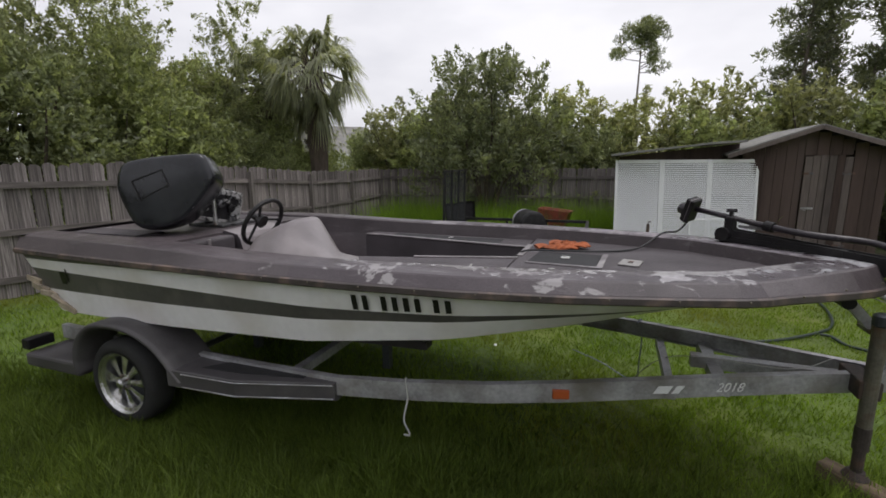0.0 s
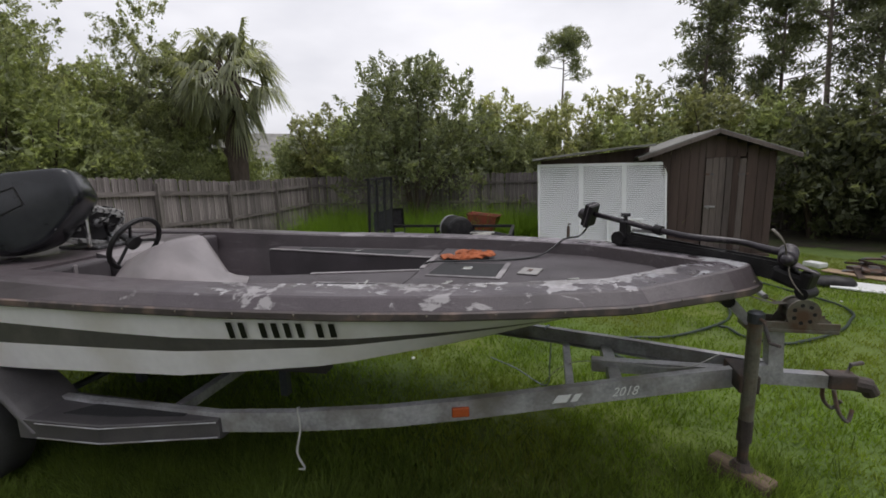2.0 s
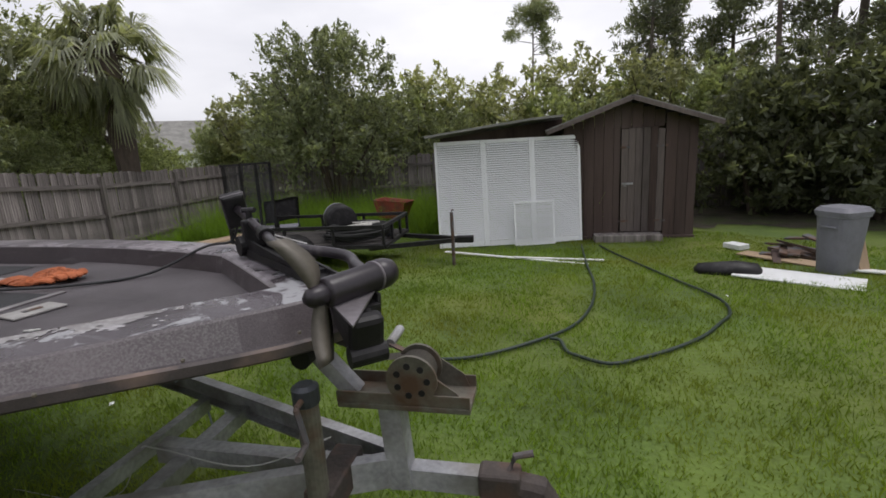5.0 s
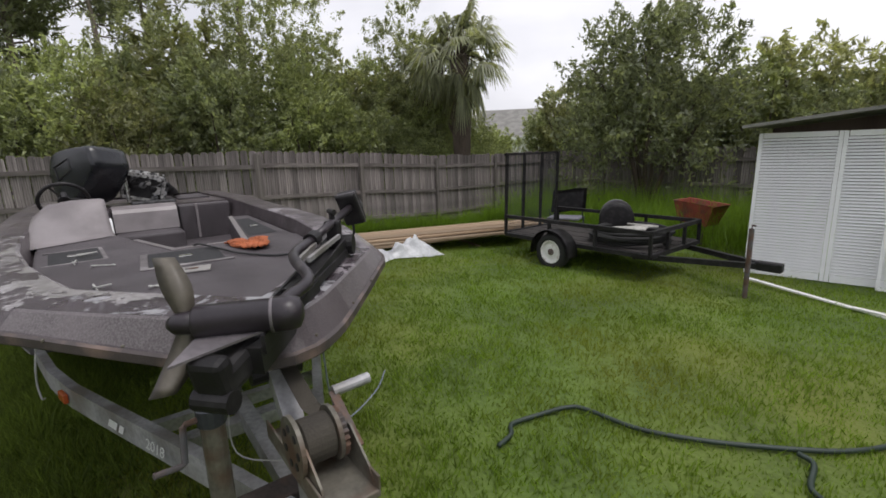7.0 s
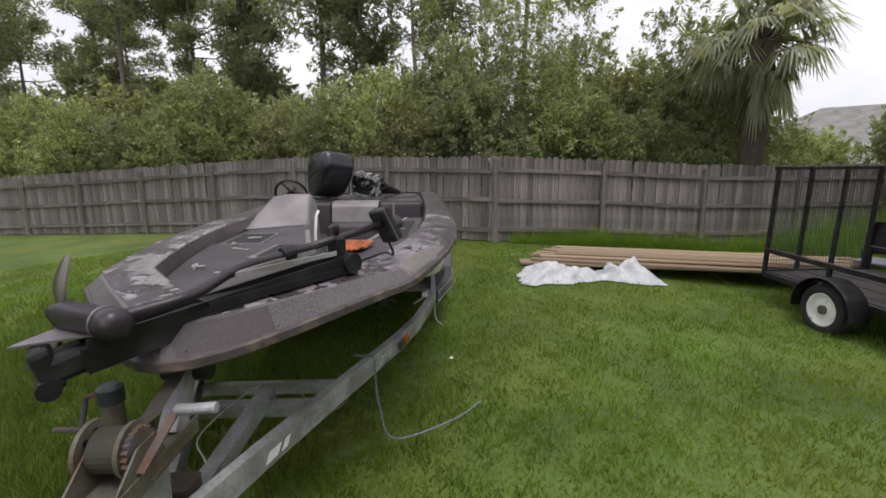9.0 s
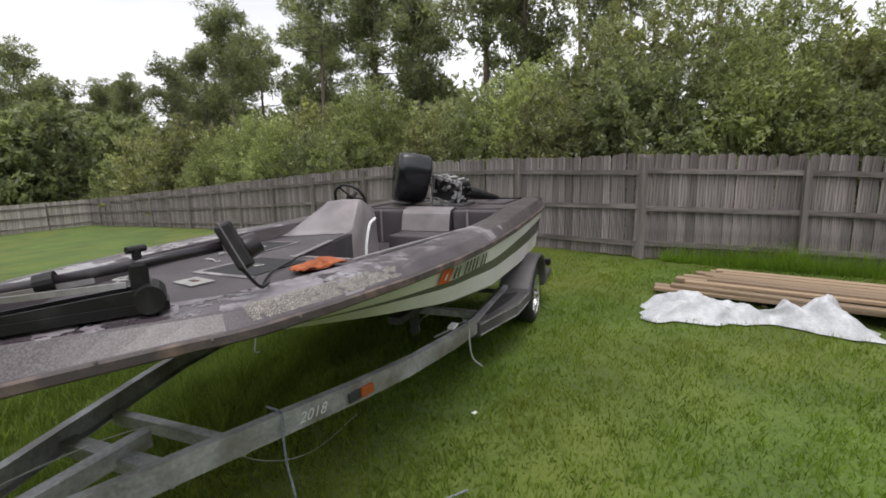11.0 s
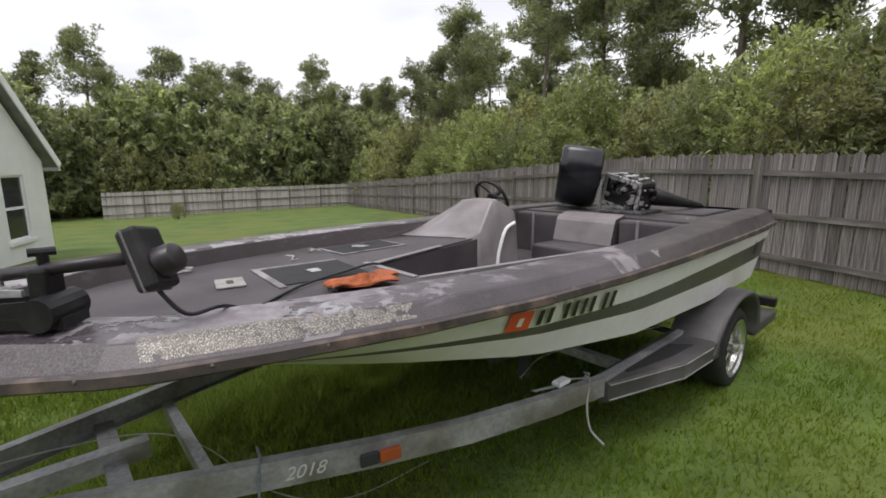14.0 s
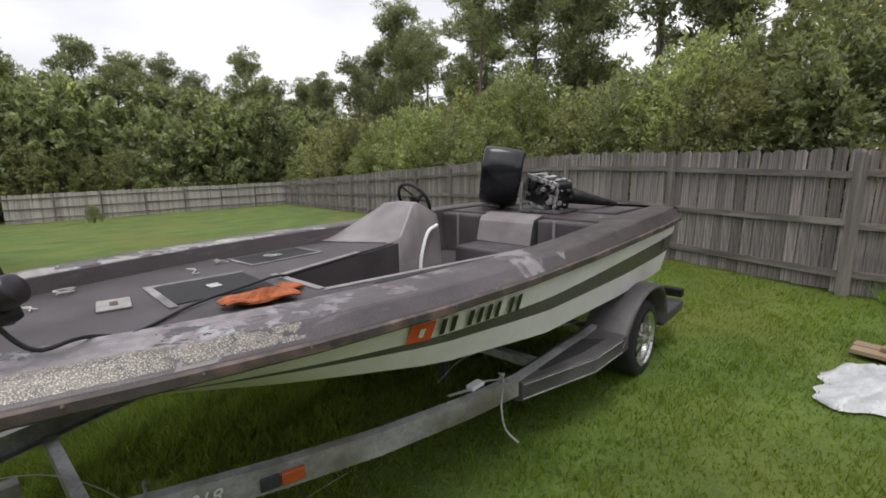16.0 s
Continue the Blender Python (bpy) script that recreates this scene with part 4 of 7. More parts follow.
for k in range(24):
    x, y = -6.5 + 0.74 * k, 13.4 + rt.uniform(-0.3, 0.6) + 0.9 * (k % 2)
    plant(SHRUBS[1] if k % 3 == 0 else BACKS[k % 3], "shrub", "green shrub growing behind the side fence", "shrub", "side growth", x, y, rt.uniform(0.72, 0.88), rt.uniform(0, 360))
for x, y, sc in ((-8.2, 13.2, 0.55), (-10.2, 13.8, 0.6), (-11.5, 15.6, 0.62), (-7.4, 15.4, 0.55)):
    plant(BACKS[1], "shrub", "pale green shrub before the neighbour's roof", "shrub", "side growth", x, y, sc, rt.uniform(0, 360))
for x, y, sc in ((-5.95, 7.2, 0.60), (-5.9, 9.9, 0.62), (-6.3, 8.3, 0.68)):
    plant(SHRUBS[2], "shrub", "leafy shrub round the palm's foot behind the fence", "shrub", "side growth", x, y, sc, rt.uniform(0, 360))
# dark woods to the side of the shed, their shade put into leaf and needle colours
rt = random.Random(3)
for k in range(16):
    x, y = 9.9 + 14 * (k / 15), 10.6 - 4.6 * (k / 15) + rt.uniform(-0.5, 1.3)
    plant(DARKS[k % 2], "shrub", "undergrowth beside the shed with shade put into its leaf colour", "shrub", "side woods", x, y, rt.uniform(0.55, 0.85), rt.uniform(0, 360))
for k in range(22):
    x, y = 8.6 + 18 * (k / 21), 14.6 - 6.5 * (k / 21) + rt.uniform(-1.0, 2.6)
    # DENSE pines wear the needle colour with shade painted in
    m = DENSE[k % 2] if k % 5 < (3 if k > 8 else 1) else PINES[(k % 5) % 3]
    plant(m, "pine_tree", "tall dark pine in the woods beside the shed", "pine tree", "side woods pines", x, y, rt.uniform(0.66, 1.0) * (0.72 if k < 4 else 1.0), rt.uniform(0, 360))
plant(PINES[3], "pine_tree", "lone tall pine with a small round crown far off", "pine tree", "", 4.6, 43.0, 1.05, 30)
plant(palm_kind(53, 2.6, 30, 1.3), "palm_tree", "low cabbage palm against the dark woods", "palm", "", 10.6, 12.2, 0.7, 70)


# ---- a neighbour's low hipped roof behind the palm ----
def build_far_house():
    fh = thing("neighbour_house", "low house with a grey hipped roof behind the palm", "house", m=pose(-12.6, 19.8, 0.0, 0, 0, 42))
    bm = bmesh.new()
    box(bm, -5.5, 5.5, 0.3, 6.5, 0, 2.3)
    part("wall", bm, M_STUCCO, fh)
    bm = bmesh.new()
    e = [Vector((-6, 0, 2.25)), Vector((6, 0, 2.25)), Vector((6, 7, 2.25)), Vector((-6, 7, 2.25))]
    r = [Vector((-3, 3.5, 4.1)), Vector((3, 3.5, 4.1))]
    v = [bm.verts.new(p) for p in e + r]
    for f in ((0, 1, 5, 4), (1, 2, 5), (2, 3, 4, 5), (3, 0, 4), (3, 2, 1, 0)):
        bm.faces.new([v[i] for i in f])
    part("roof", bm, M_ROOF, fh, "grey shingled hipped roof")
    bm = bmesh.new()
    beam(bm, (-6, -0.01, 2.22), (6, -0.01, 2.22), 0.03, 0.16)
    part("fascia", bm, M_LOUVRE, fh)


build_far_house()

plant(SHRUBS[3], "shrub", "small bright bush before the far end fence", "shrub", "", -2.6, -29.3, 0.26, 0)

# ---- bass boat ----
RAIL = [(-1.10, 0.985), (-0.5, 1.03), (0.3, 1.065), (1.1, 1.085), (1.8, 1.08), (2.4, 1.04), (2.9, 0.965), (3.35, 0.855), (3.66, 0.765), (3.75, 0.715), (3.95, 0.55), (4.15, 0.375), (4.32, 0.225), (4.40, 0.14), (4.44, 0.075), (4.46, 0.0)]
CHINE = [(-1.08, 0.91, 0.70), (-0.5, 0.95, 0.71), (0.4, 0.985, 0.735), (1.5, 0.99, 0.78), (2.3, 0.92, 0.865), (2.9, 0.75, 0.955), (3.35, 0.55, 1.02), (3.7, 0.32, 1.07), (3.95, 0.09, 1.10), (4.02, 0.0, 1.11)]
KEEL = [(-1.06, 0.52), (0.5, 0.53), (1.5, 0.57), (2.3, 0.68), (2.9, 0.82), (3.4, 0.95), (3.8, 1.06), (4.0, 1.105)]
RAIL_Z = 1.13


def rail_outline():
    half = []
    xs = [-1.10, -0.8, -0.5, -0.1, 0.3, 0.7, 1.1, 1.45, 1.8, 2.1, 2.4, 2.65, 2.9, 3.0, 3.12, 3.24, 3.35, 3.45, 3.55, 3.64, 3.70, 3.75, 3.82, 3.90, 3.98, 4.06, 4.15, 4.24, 4.32, 4.37, 4.41, 4.44, 4.46]
    for x in xs:
        half.append(Vector((x, lerp_table(RAIL, x), 0)))
    half[-1].y = 0
    return [Vector((p.x, -p.y, 0)) for p in half] + [p.copy() for p in half[-2::-1]]


def aft_rise(x):
    """How much higher the cap stands towards the stern."""
    return 0.035 * min(1.0, max(0.0, (1.3 - x) / 1.1))


def bow_drop(x):
    """The rub lip dips towards the bow, so that the cap's face grows deeper there."""
    t = min(1.0, max(0.0, (x - 3.7) / 0.72))
    return -0.045 * t * t * (3 - 2 * t)


def outline_frames():
    pts = rail_outline()
    out = []
    for i, p in enumerate(pts):
        a, b = pts[max(0, i - 1)], pts[min(len(pts) - 1, i + 1)]
        d = (b - a).normalized()
        out.append((p, Vector((-d.y, d.x, 0))))
    return out


def inner_at(x, off=0.29):
    """Half-breadth inside the cap at x."""
    return max(0.02, lerp_table(RAIL, x) - off)


def build_boat():
    boat = thing("bass_boat", "worn maroon-grey fibreglass bass boat with white hull stripes on a trailer", "boat")
    fr = outline_frames()
    n = len(fr)
    # hull: two sides with stripes, and the bottom
    bm = bmesh.new()
    for side in (-1, 1):
        rows, under = [], []
        for k in range(33):
            u = k / 32
            xr = -1.08 + 5.50 * u
            xc = -0.75 + 4.77 * u
            xk = -0.66 + 4.66 * u
            r = Vector((xr, side * max(0.0, lerp_table(RAIL, xr) - 0.025), RAIL_Z + 0.02 + bow_drop(xr)))
            c = Vector((xc, side * lerp_table([(a, b) for a, b, _ in CHINE], xc), lerp_table([(a, z) for a, _, z in CHINE], xc)))
            kk = Vector((xk, 0, lerp_table(KEEL, xk)))
            lo = np.interp(u, [0, 0.25, 0.5, 0.75, 1], [0.28, 0.32, 0.42, 0.50, 0.58])
            hi = np.interp(u, [0, 0.25, 0.5, 0.75, 1], [0.62, 0.62, 0.62, 0.60, 0.62])
            band = np.interp(u, [0, 0.3, 0.6, 1], [0.13, 0.07, 0.05, 0.04])
            rows.append([r, r.lerp(c, band), r.lerp(c, lo), r.lerp(c, hi), c])
            under.append([c, c.lerp(kk, 0.33) + Vector((0, 0, -0.012)), c.lerp(kk, 0.36), c.lerp(kk, 0.66) + Vector((0, 0, -0.01)), c.lerp(kk, 0.69), kk])
        loft(bm, rows, mats=[1, 0, 1, 0])
        loft(bm, under, mats=[2, 2, 2, 2, 2])
        # transom
        r0 = rows[0] + under[0][1:]
        vs = [bm.verts.new(p) for p in r0] + [bm.verts.new((-1.08, 0, RAIL_Z + 0.02))]
        bm.faces.new(vs).material_index = 1
    bmesh.ops.recalc_face_normals(bm, faces=bm.faces)
    part("hull", bm, [M_HULLWHITE, M_HULLDARK, M_HULLBOT], boat, "white hull with dark stripes and a bottom greyed for its shade", smooth=True)
    # rub lip and cap swept round the outline
    def cap_rows(profile):
        rows = []
        for p, nrm in fr:
            dz = aft_rise(p.x)
            rows.append([p + nrm * o + Vector((0, 0, z + (dz if lift else (bow_drop(p.x) if o < 0.05 else 0)))) for o, z, lift in profile])
        return rows
    bm = bmesh.new()
    loft(bm, cap_rows([(0.03, RAIL_Z + 0.012, 0), (-0.005, RAIL_Z + 0.002, 0), (-0.011, RAIL_Z + 0.009, 0), (-0.010, RAIL_Z + 0.036, 0), (0.002, RAIL_Z + 0.042, 0)]))
    part("rub_lip", bm, M_LIP, boat, "dark rub lip with rusty screws")
    bm = bmesh.new()
    loft(bm, cap_rows([(0.002, RAIL_Z + 0.040, 0), (0.006, RAIL_Z + 0.046, 0), (0.052, RAIL_Z + 0.092, 1), (0.064, RAIL_Z + 0.098, 1), (0.16, RAIL_Z + 0.106, 1), (0.255, RAIL_Z + 0.104, 1), (0.272, RAIL_Z + 0.094, 1), (0.292, RAIL_Z - 0.02, 0)]))
    # the liner wall of the well
    for sg in (1, -1):
        loft(bm, [[Vector((x, sg * inner_at(x, 0.292), RAIL_Z - 0.02)), Vector((x, sg * min(inner_at(x, 0.30), 0.72), max(0.86, lerp_table([(a, z) for a, _, z in CHINE], x) + 0.03)))] for x in np.linspace(-1.0, 2.5, 12)])
    bmesh.ops.recalc_face_normals(bm, faces=bm.faces)
    for f in bm.faces:
        c = f.calc_center_median()
        steep = 0.05 < abs(f.normal.z) < 0.93 and c.z > RAIL_Z + 0.05
        top = f.normal.z > 0.97 and c.z > RAIL_Z + 0.09
        f.material_index = 2 if steep and c.x > 3.72 else (3 if top and c.x > (3.66 if c.y < 0 else 3.1) else ((0 if c.y < 0 else 4) if c.x > 1.35 and c.z > RAIL_Z + 0.05 else 1))
    part("cap", bm, [M_CAP, M_CAPAFT, M_SPECK, M_CAPBOW, M_CAPPORT], boat, "sun-worn maroon-grey gunwale cap with peeling patches")
    # worn patches on the cap: bare white gelcoat to starboard, chalky mauve to port, sparkling flake on the port shoulder
    def worn_patch(name, mat, label, side, x0, x1, o0, o1, keep, lift=0.0012, cell=0.006):
        prof = [(0.006, 0.046, 0), (0.052, 0.092, 1), (0.064, 0.098, 1), (0.16, 0.106, 1), (0.255, 0.104, 1), (0.272, 0.094, 1)]

        def at(p, nrm, o):
            for (oa, za, la), (ob, zb, lb) in zip(prof, prof[1:]):
                if o <= ob:
                    break
            ha, hb = (z + (aft_rise(p.x) if lf else (bow_drop(p.x) if oo < 0.05 else 0)) for oo, z, lf in ((oa, za, la), (ob, zb, lb)))
            return p + nrm * o + Vector((0, 0, RAIL_Z + ha + (hb - ha) * (o - oa) / (ob - oa) + lift))
        line = [(p, nrm) for p, nrm in fr if p.y * side > 0]
        across = np.linspace(o0, o1, round((o1 - o0) / cell) + 1)
        grid = []
        for (p, na), (q, nb) in zip(line, line[1:]):
            if max(p.x, q.x) < x0 or min(p.x, q.x) > x1:
                continue
            ea, eb = [at(p, na, o) for o in across], [at(q, nb, o) for o in across]
            steps = max(1, round((q - p).length / cell))
            grid += [[u.lerp(v, k / steps) for u, v in zip(ea, eb)] for k in range(steps)]
        verts, faces, seen = [], [], {}
        for i in range(len(grid) - 1):
            for j in range(len(across) - 1):
                c = (grid[i][j] + grid[i + 1][j + 1]) / 2
                if not (x0 < c.x < x1 and keep(c, across[j])):
                    continue
                ids = []
                for key in ((i, j), (i + 1, j), (i + 1, j + 1), (i, j + 1)):
                    if key not in seen:
                        seen[key] = len(verts)
                        verts.append(tuple(grid[key[0]][key[1]]))
                    ids.append(seen[key])
                faces.append(ids if side < 0 else ids[::-1])
        ob = new(name, grid_mesh(name, verts, faces, mat))
        ob.parent = boat
        tagged(ob, label, kind="stuff")

    def rough_of(c):
        return 0.6 * noise.noise(c * 5.5) + 0.5 * noise.noise(c * 17) + 0.3 * noise.noise(c * 55)
    worn_patch("bare_patch", M_BARE, "ragged patch of bare white gelcoat", -1, 1.45, 4.15, 0.05, 0.268, lambda c, o: rough_of(c) + np.interp(
        c.x, [1.4, 1.7, 2.1, 2.3, 2.42, 2.8, 2.95, 3.2, 3.32, 3.5, 3.62, 3.7, 3.85, 4.0, 4.15], [-0.6, -0.18, -0.15, -0.25, 0.12, 0.05, -0.12, -0.10, 0.32, 0.42, 0.25, 0.0, 0.05, -0.05, -0.6]) + 0.38 * min(1.0, (o - 0.165) / 0.1) > 0.13)
    worn_patch("chalky_patch", M_CHALK, "chalky patch where the finish has gone", 1, 1.3, 4.25, 0.058, 0.268, lambda c, o: rough_of(c + Vector((3, 1, 0))) + np.interp(
        c.x, [1.3, 1.8, 2.5, 2.8, 3.1, 3.5, 3.85, 4.25], [-0.5, -0.25, -0.12, 0.12, 0.28, 0.36, 0.22, -0.3]) + 0.16 * (o - 0.165) / 0.1 > 0.10, 0.0008)
    worn_patch("bare_flake_band", M_FLAKE, "band of bare sparkling metal flake", 1, 2.6, 3.66, 0.014, 0.085, lambda c, o: 0.20 * noise.noise(c * 38) + 0.30 * noise.noise(c * 9) + np.interp(
        c.x, [2.6, 2.9, 3.1, 3.6, 3.66], [-0.45, -0.1, 0.22, 0.32, 0.1]) - 6.0 * max(0.0, o - 0.050) > 0.05, 0.0012, 0.0045)
    # screws along the lip
    bm = bmesh.new()
    bmesh.ops.create_uvsphere(bm, u_segments=6, v_segments=4, radius=0.006)
    screw = bpy.data.meshes.new("screw")
    bm.to_mesh(screw)
    bm.free()
    screw.materials.append(M_OLDSTEEL)
    run = 0.0
    for (p, nrm), (q, _) in zip(fr, fr[1:]):
        ln = (q - p).length
        while run < ln:
            c = p.lerp(q, run / ln) - nrm * 0.010
            shared("screw", screw, boat, pose(c.x, c.y, RAIL_Z + 0.028))
            run += 0.30
        run -= ln
    # transom face of the cap
    bm = bmesh.new()
    loft(bm, [[Vector((-1.105, y, RAIL_Z + 0.02)), Vector((-1.10, y, RAIL_Z + 0.130)), Vector((-1.04, y, RAIL_Z + 0.138))] for y in (-0.95, -0.4, 0.4, 0.95)])
    part("transom_cap", bm, M_CAPAFT, boat)
    # floor
    def slab(name, outline, z0, z1, mat, label="", bev=0.012):
        bm = bmesh.new()
        top = [bm.verts.new((x, y, z1)) for x, y in outline]
        bot = [bm.verts.new((x, y, z0)) for x, y in outline]
        bm.faces.new(top)
        bm.faces.new(bot[::-1])
        m = len(outline)
        for k in range(m):
            bm.faces.new((top[(k + 1) % m], top[k], bot[k], bot[(k + 1) % m]))
        bmesh.ops.recalc_face_normals(bm, faces=bm.faces)
        if bev:
            bmesh.ops.bevel(bm, geom=[e for e in bm.edges if abs(e.verts[0].co.z - z1) < 1e-5 and abs(e.verts[1].co.z - z1) < 1e-5], offset=bev, segments=2, affect="EDGES")
        return part(name, bm, mat, boat, label)
    xs = [-1.0, -0.2, 0.6, 1.4, 1.9, 2.2, 2.48]
    half = [0.66, 0.70, 0.72, 0.72, 0.70, 0.62, 0.48]
    slab("floor", [(x, -y) for x, y in zip(xs, half)] + [(x, y) for x, y in zip(xs[::-1], half[::-1])], 0.855, 0.875, M_CARPET, "dark worn carpet floor", 0)
    fx = [2.5, 2.8, 3.1, 3.4, 3.7, 3.9]
    slab("fore_deck", [(2.5, -inner_at(2.5, 0.295))] + [(x, -inner_at(x, 0.295)) for x in fx[1:]] + [(4.02, 0.0)] + [(x, inner_at(x, 0.295)) for x in fx[::-1]], 1.125, 1.150, M_CARPET, "dark worn carpet fore deck")
    slab("deck_bulkhead", [(2.46, -0.60), (2.50, -0.60), (2.50, 0.60), (2.46, 0.60)], 0.90, 1.125, M_CARPET, "dark carpeted bulkhead", 0)
    slab("side_locker", [(1.36, -inner_at(1.36, 0.295)), (2.5, -inner_at(2.5, 0.295)), (2.5, -0.02), (1.82, -0.20), (1.36, -0.315)], 0.88, 1.135, M_CARPET, "dark carpeted locker beside the well")
    slab("port_ledge", [(0.98, inner_at(0.98, 0.295)), (2.495, inner_at(2.495, 0.295)), (2.495, 0.36), (0.98, 0.60)], 0.93, 1.135, M_CARPET, "dark carpeted side ledge")
    # pale worn trim round the edge of the well
    for p, q in (((0.99, 0.612, 1.139), (2.50, 0.372, 1.139)), ((2.512, 0.40, 1.153), (2.512, -0.04, 1.153)), ((2.50, -0.035, 1.139), (1.82, -0.215, 1.139))):
        bm = bmesh.new()
        beam(bm, p, q, 0.036, 0.008)
        part("edge_trim", bm, M_TRIMPALE, boat, "pale worn trim along the well")
    bm = bmesh.new()
    loft(bm, [[Vector((1.25, 0.60, 1.1385)), Vector((1.25, 0.71, 1.1385))], [Vector((2.25, 0.45, 1.1385)), Vector((2.25, 0.66, 1.1385))]])
    part("ledge_lid", bm, M_HATCH, boat, "dark lid in the side ledge")
    bm = bmesh.new()
    box(bm, 1.78, 1.83, 0.575, 0.64, 1.139, 1.146, 0.002)
    part("latch", bm, M_CHROME, boat, "bright flush latch")
    # hatches with pale frames
    def hatch(x0, x1, y0, y1, z, turn=0, lid=M_HATCH, sides=(1, 1, 1, 1), rim=0.045):
        h = new("hatch")
        h.parent = boat
        h.matrix_basis = pose((x0 + x1) / 2, (y0 + y1) / 2, z, 0, 0, turn)
        a, b = (x1 - x0) / 2, (y1 - y0) / 2
        bm = bmesh.new()
        bars = ((-a, a, -b - rim, -b), (-a, a, b, b + rim), (-a - rim, -a, -b - rim, b + rim), (a, a + rim, -b - rim, b + rim))
        for q, shown in zip(bars, sides):
            if shown:
                box(bm, *q, 0.0, 0.007, 0.002)
        part("hatch_frame", bm, M_TRIMDULL, h, "worn grey hatch frame")
        bm = bmesh.new()
        box(bm, -a + 0.004, a - 0.004, -b + 0.004, b - 0.004, 0, 0.005, 0.002)
        part("hatch_lid", bm, lid, h, "black hatch lid")
        bm = bmesh.new()
        box(bm, -0.028, 0.028, -0.035, 0.035, 0.005, 0.012, 0.002)
        part("latch", bm, M_CHROME, h, "bright flush latch")
    hatch(2.60, 3.02, -0.22, 0.15, 1.150, -4, sides=(1, 0, 0, 1), rim=0.036)
    hatch(1.98, 2.44, -0.68, -0.42, 1.135, 3, sides=(0, 1, 1, 1), rim=0.022)
    # console: a folded shell with a sloping face
    bm = bmesh.new()
    prof = [(1.72, 1.14), (1.62, 1.155), (1.55, 1.175), (1.19, 1.385), (1.15, 1.408), (1.11, 1.408), (0.99, 1.355), (0.91, 1.31), (0.88, 1.22), (0.85, 0.87)]
    rows = []
    for x, z in prof:
        f = min(1.0, max(0.0, (1.72 - x) / 0.30))
        yi = -0.31 - 0.03 * f
        tall = z > 1.2
        back = min(1.0, max(0.0, (x - 1.17) / 0.40))
        xs_at = lambda y: x - 0.26 * back * (y + 0.80) / (0.80 + yi)
        rows.append([Vector((x, -0.83, min(z, 1.22))), Vector((x, -0.80, z - 0.11 * f if tall else z)), Vector((xs_at(-0.70), -0.70, z - 0.02 if tall else z)), Vector((xs_at(-0.55), -0.55, z)), Vector((xs_at(yi), yi - 0.03, z)), Vector((xs_at(yi), yi, z - 0.012 if z > 0.9 else z)), Vector((xs_at(yi), yi + 0.004, 0.87))])
    loft(bm, rows)
    bmesh.ops.recalc_face_normals(bm, faces=bm.faces)
    part("console", bm, M_CONSOLE, boat, "faded grey moulded steering console", smooth=True)
    bm = bmesh.new()
    sweep(bm, smooth_curve([(1.12, -0.325, 0.88), (1.10, -0.325, 1.0), (1.03, -0.325, 1.16), (0.92, -0.325, 1.21)], 5), 0.014, 8)
    part("grab_trim", bm, M_LOUVRE, boat, "white curved edge trim on the console")
    wheel = new("steering_wheel")
    wheel.parent = boat
    wheel.matrix_basis = pose(0.90, -0.60, 1.39, 0, -62, 0)
    bm = bmesh.new()
    sweep(bm, [(0.165 * math.cos(a), 0.165 * math.sin(a), 0) for a in np.linspace(0, 2 * math.pi, 33)], 0.0145, 8, cap=False)
    part("rim", bm, M_BLACK, wheel)
    for a in (90, 210, 330):
        bm = bmesh.new()
        sweep(bm, [(0.03 * math.cos(radians(a)), 0.03 * math.sin(radians(a)), 0.03), (0.16 * math.cos(radians(a)), 0.16 * math.sin(radians(a)), 0)], 0.009, 6)
        part("spoke", bm, M_BLACK, wheel)
    bm = bmesh.new()
    revolve(bm, [(0.045, -0.0), (0.04, 0.03), (0.02, 0.05)], Matrix.Identity(4), 14)
    revolve(bm, [(0.022, 0.03), (0.022, 0.12)], Matrix.Identity(4), 10)
    part("hub", bm, M_BLACK, wheel)
    # jump seats and the raised aft deck
    def seat(y0, y1):
        s = new("jump_seat")
        s.parent = boat
        bm = bmesh.new()
        box(bm, 0.36, 0.74, y0, y1, 0.86, 1.02, 0.02)
        part("seat_base", bm, M_CARPET, s)
        bm = bmesh.new()
        ends = loft(bm, [[Vector((0.245, y, 1.025)), Vector((0.43, y, 1.025)), Vector((0.385, y, 1.20)), Vector((0.36, y, 1.235)), Vector((0.22, y, 1.262)), Vector((0.22, y, 1.248))] for y in (y0, y1)], close=True)
        bm.faces.new(ends[0]).material_index = 1
        bm.faces.new(ends[-1][::-1]).material_index = 1
        bmesh.ops.recalc_face_normals(bm, faces=bm.faces)
        part("backrest", bm, [M_CONSOLE, M_CARPET], s, "faded grey seat back with dark sides")
    seat(-0.29, 0.25)
    for y in (-0.56, 0.43):
        bm = bmesh.new()
        box(bm, 0.358, 0.372, y - 0.012, y + 0.012, 0.88, 1.238, 0.004)
        part("edge_trim", bm, M_CONSOLE, boat, "pale upright edge trim on the aft bulkhead")
    ax = np.linspace(-1.05, 0.24, 7)
    slab("aft_deck", [(x, -inner_at(x, 0.285)) for x in ax] + [(x, inner_at(x, 0.285)) for x in ax[::-1]], 0.86, 1.245, M_CAPAFT, "faded aft deck", 0.02)
    slab("aft_hatch", [(-0.9, 0.36), (-0.25, 0.36), (-0.25, 0.68), (-0.9, 0.68)], 1.246, 1.260, M_CARPET, "dark rectangular aft hatch", 0.006)
    slab("aft_hatch", [(-0.9, -0.70), (-0.2, -0.70), (-0.2, -0.46), (-0.9, -0.46)], 1.246, 1.260, M_CARPET, "dark rectangular aft hatch", 0.006)
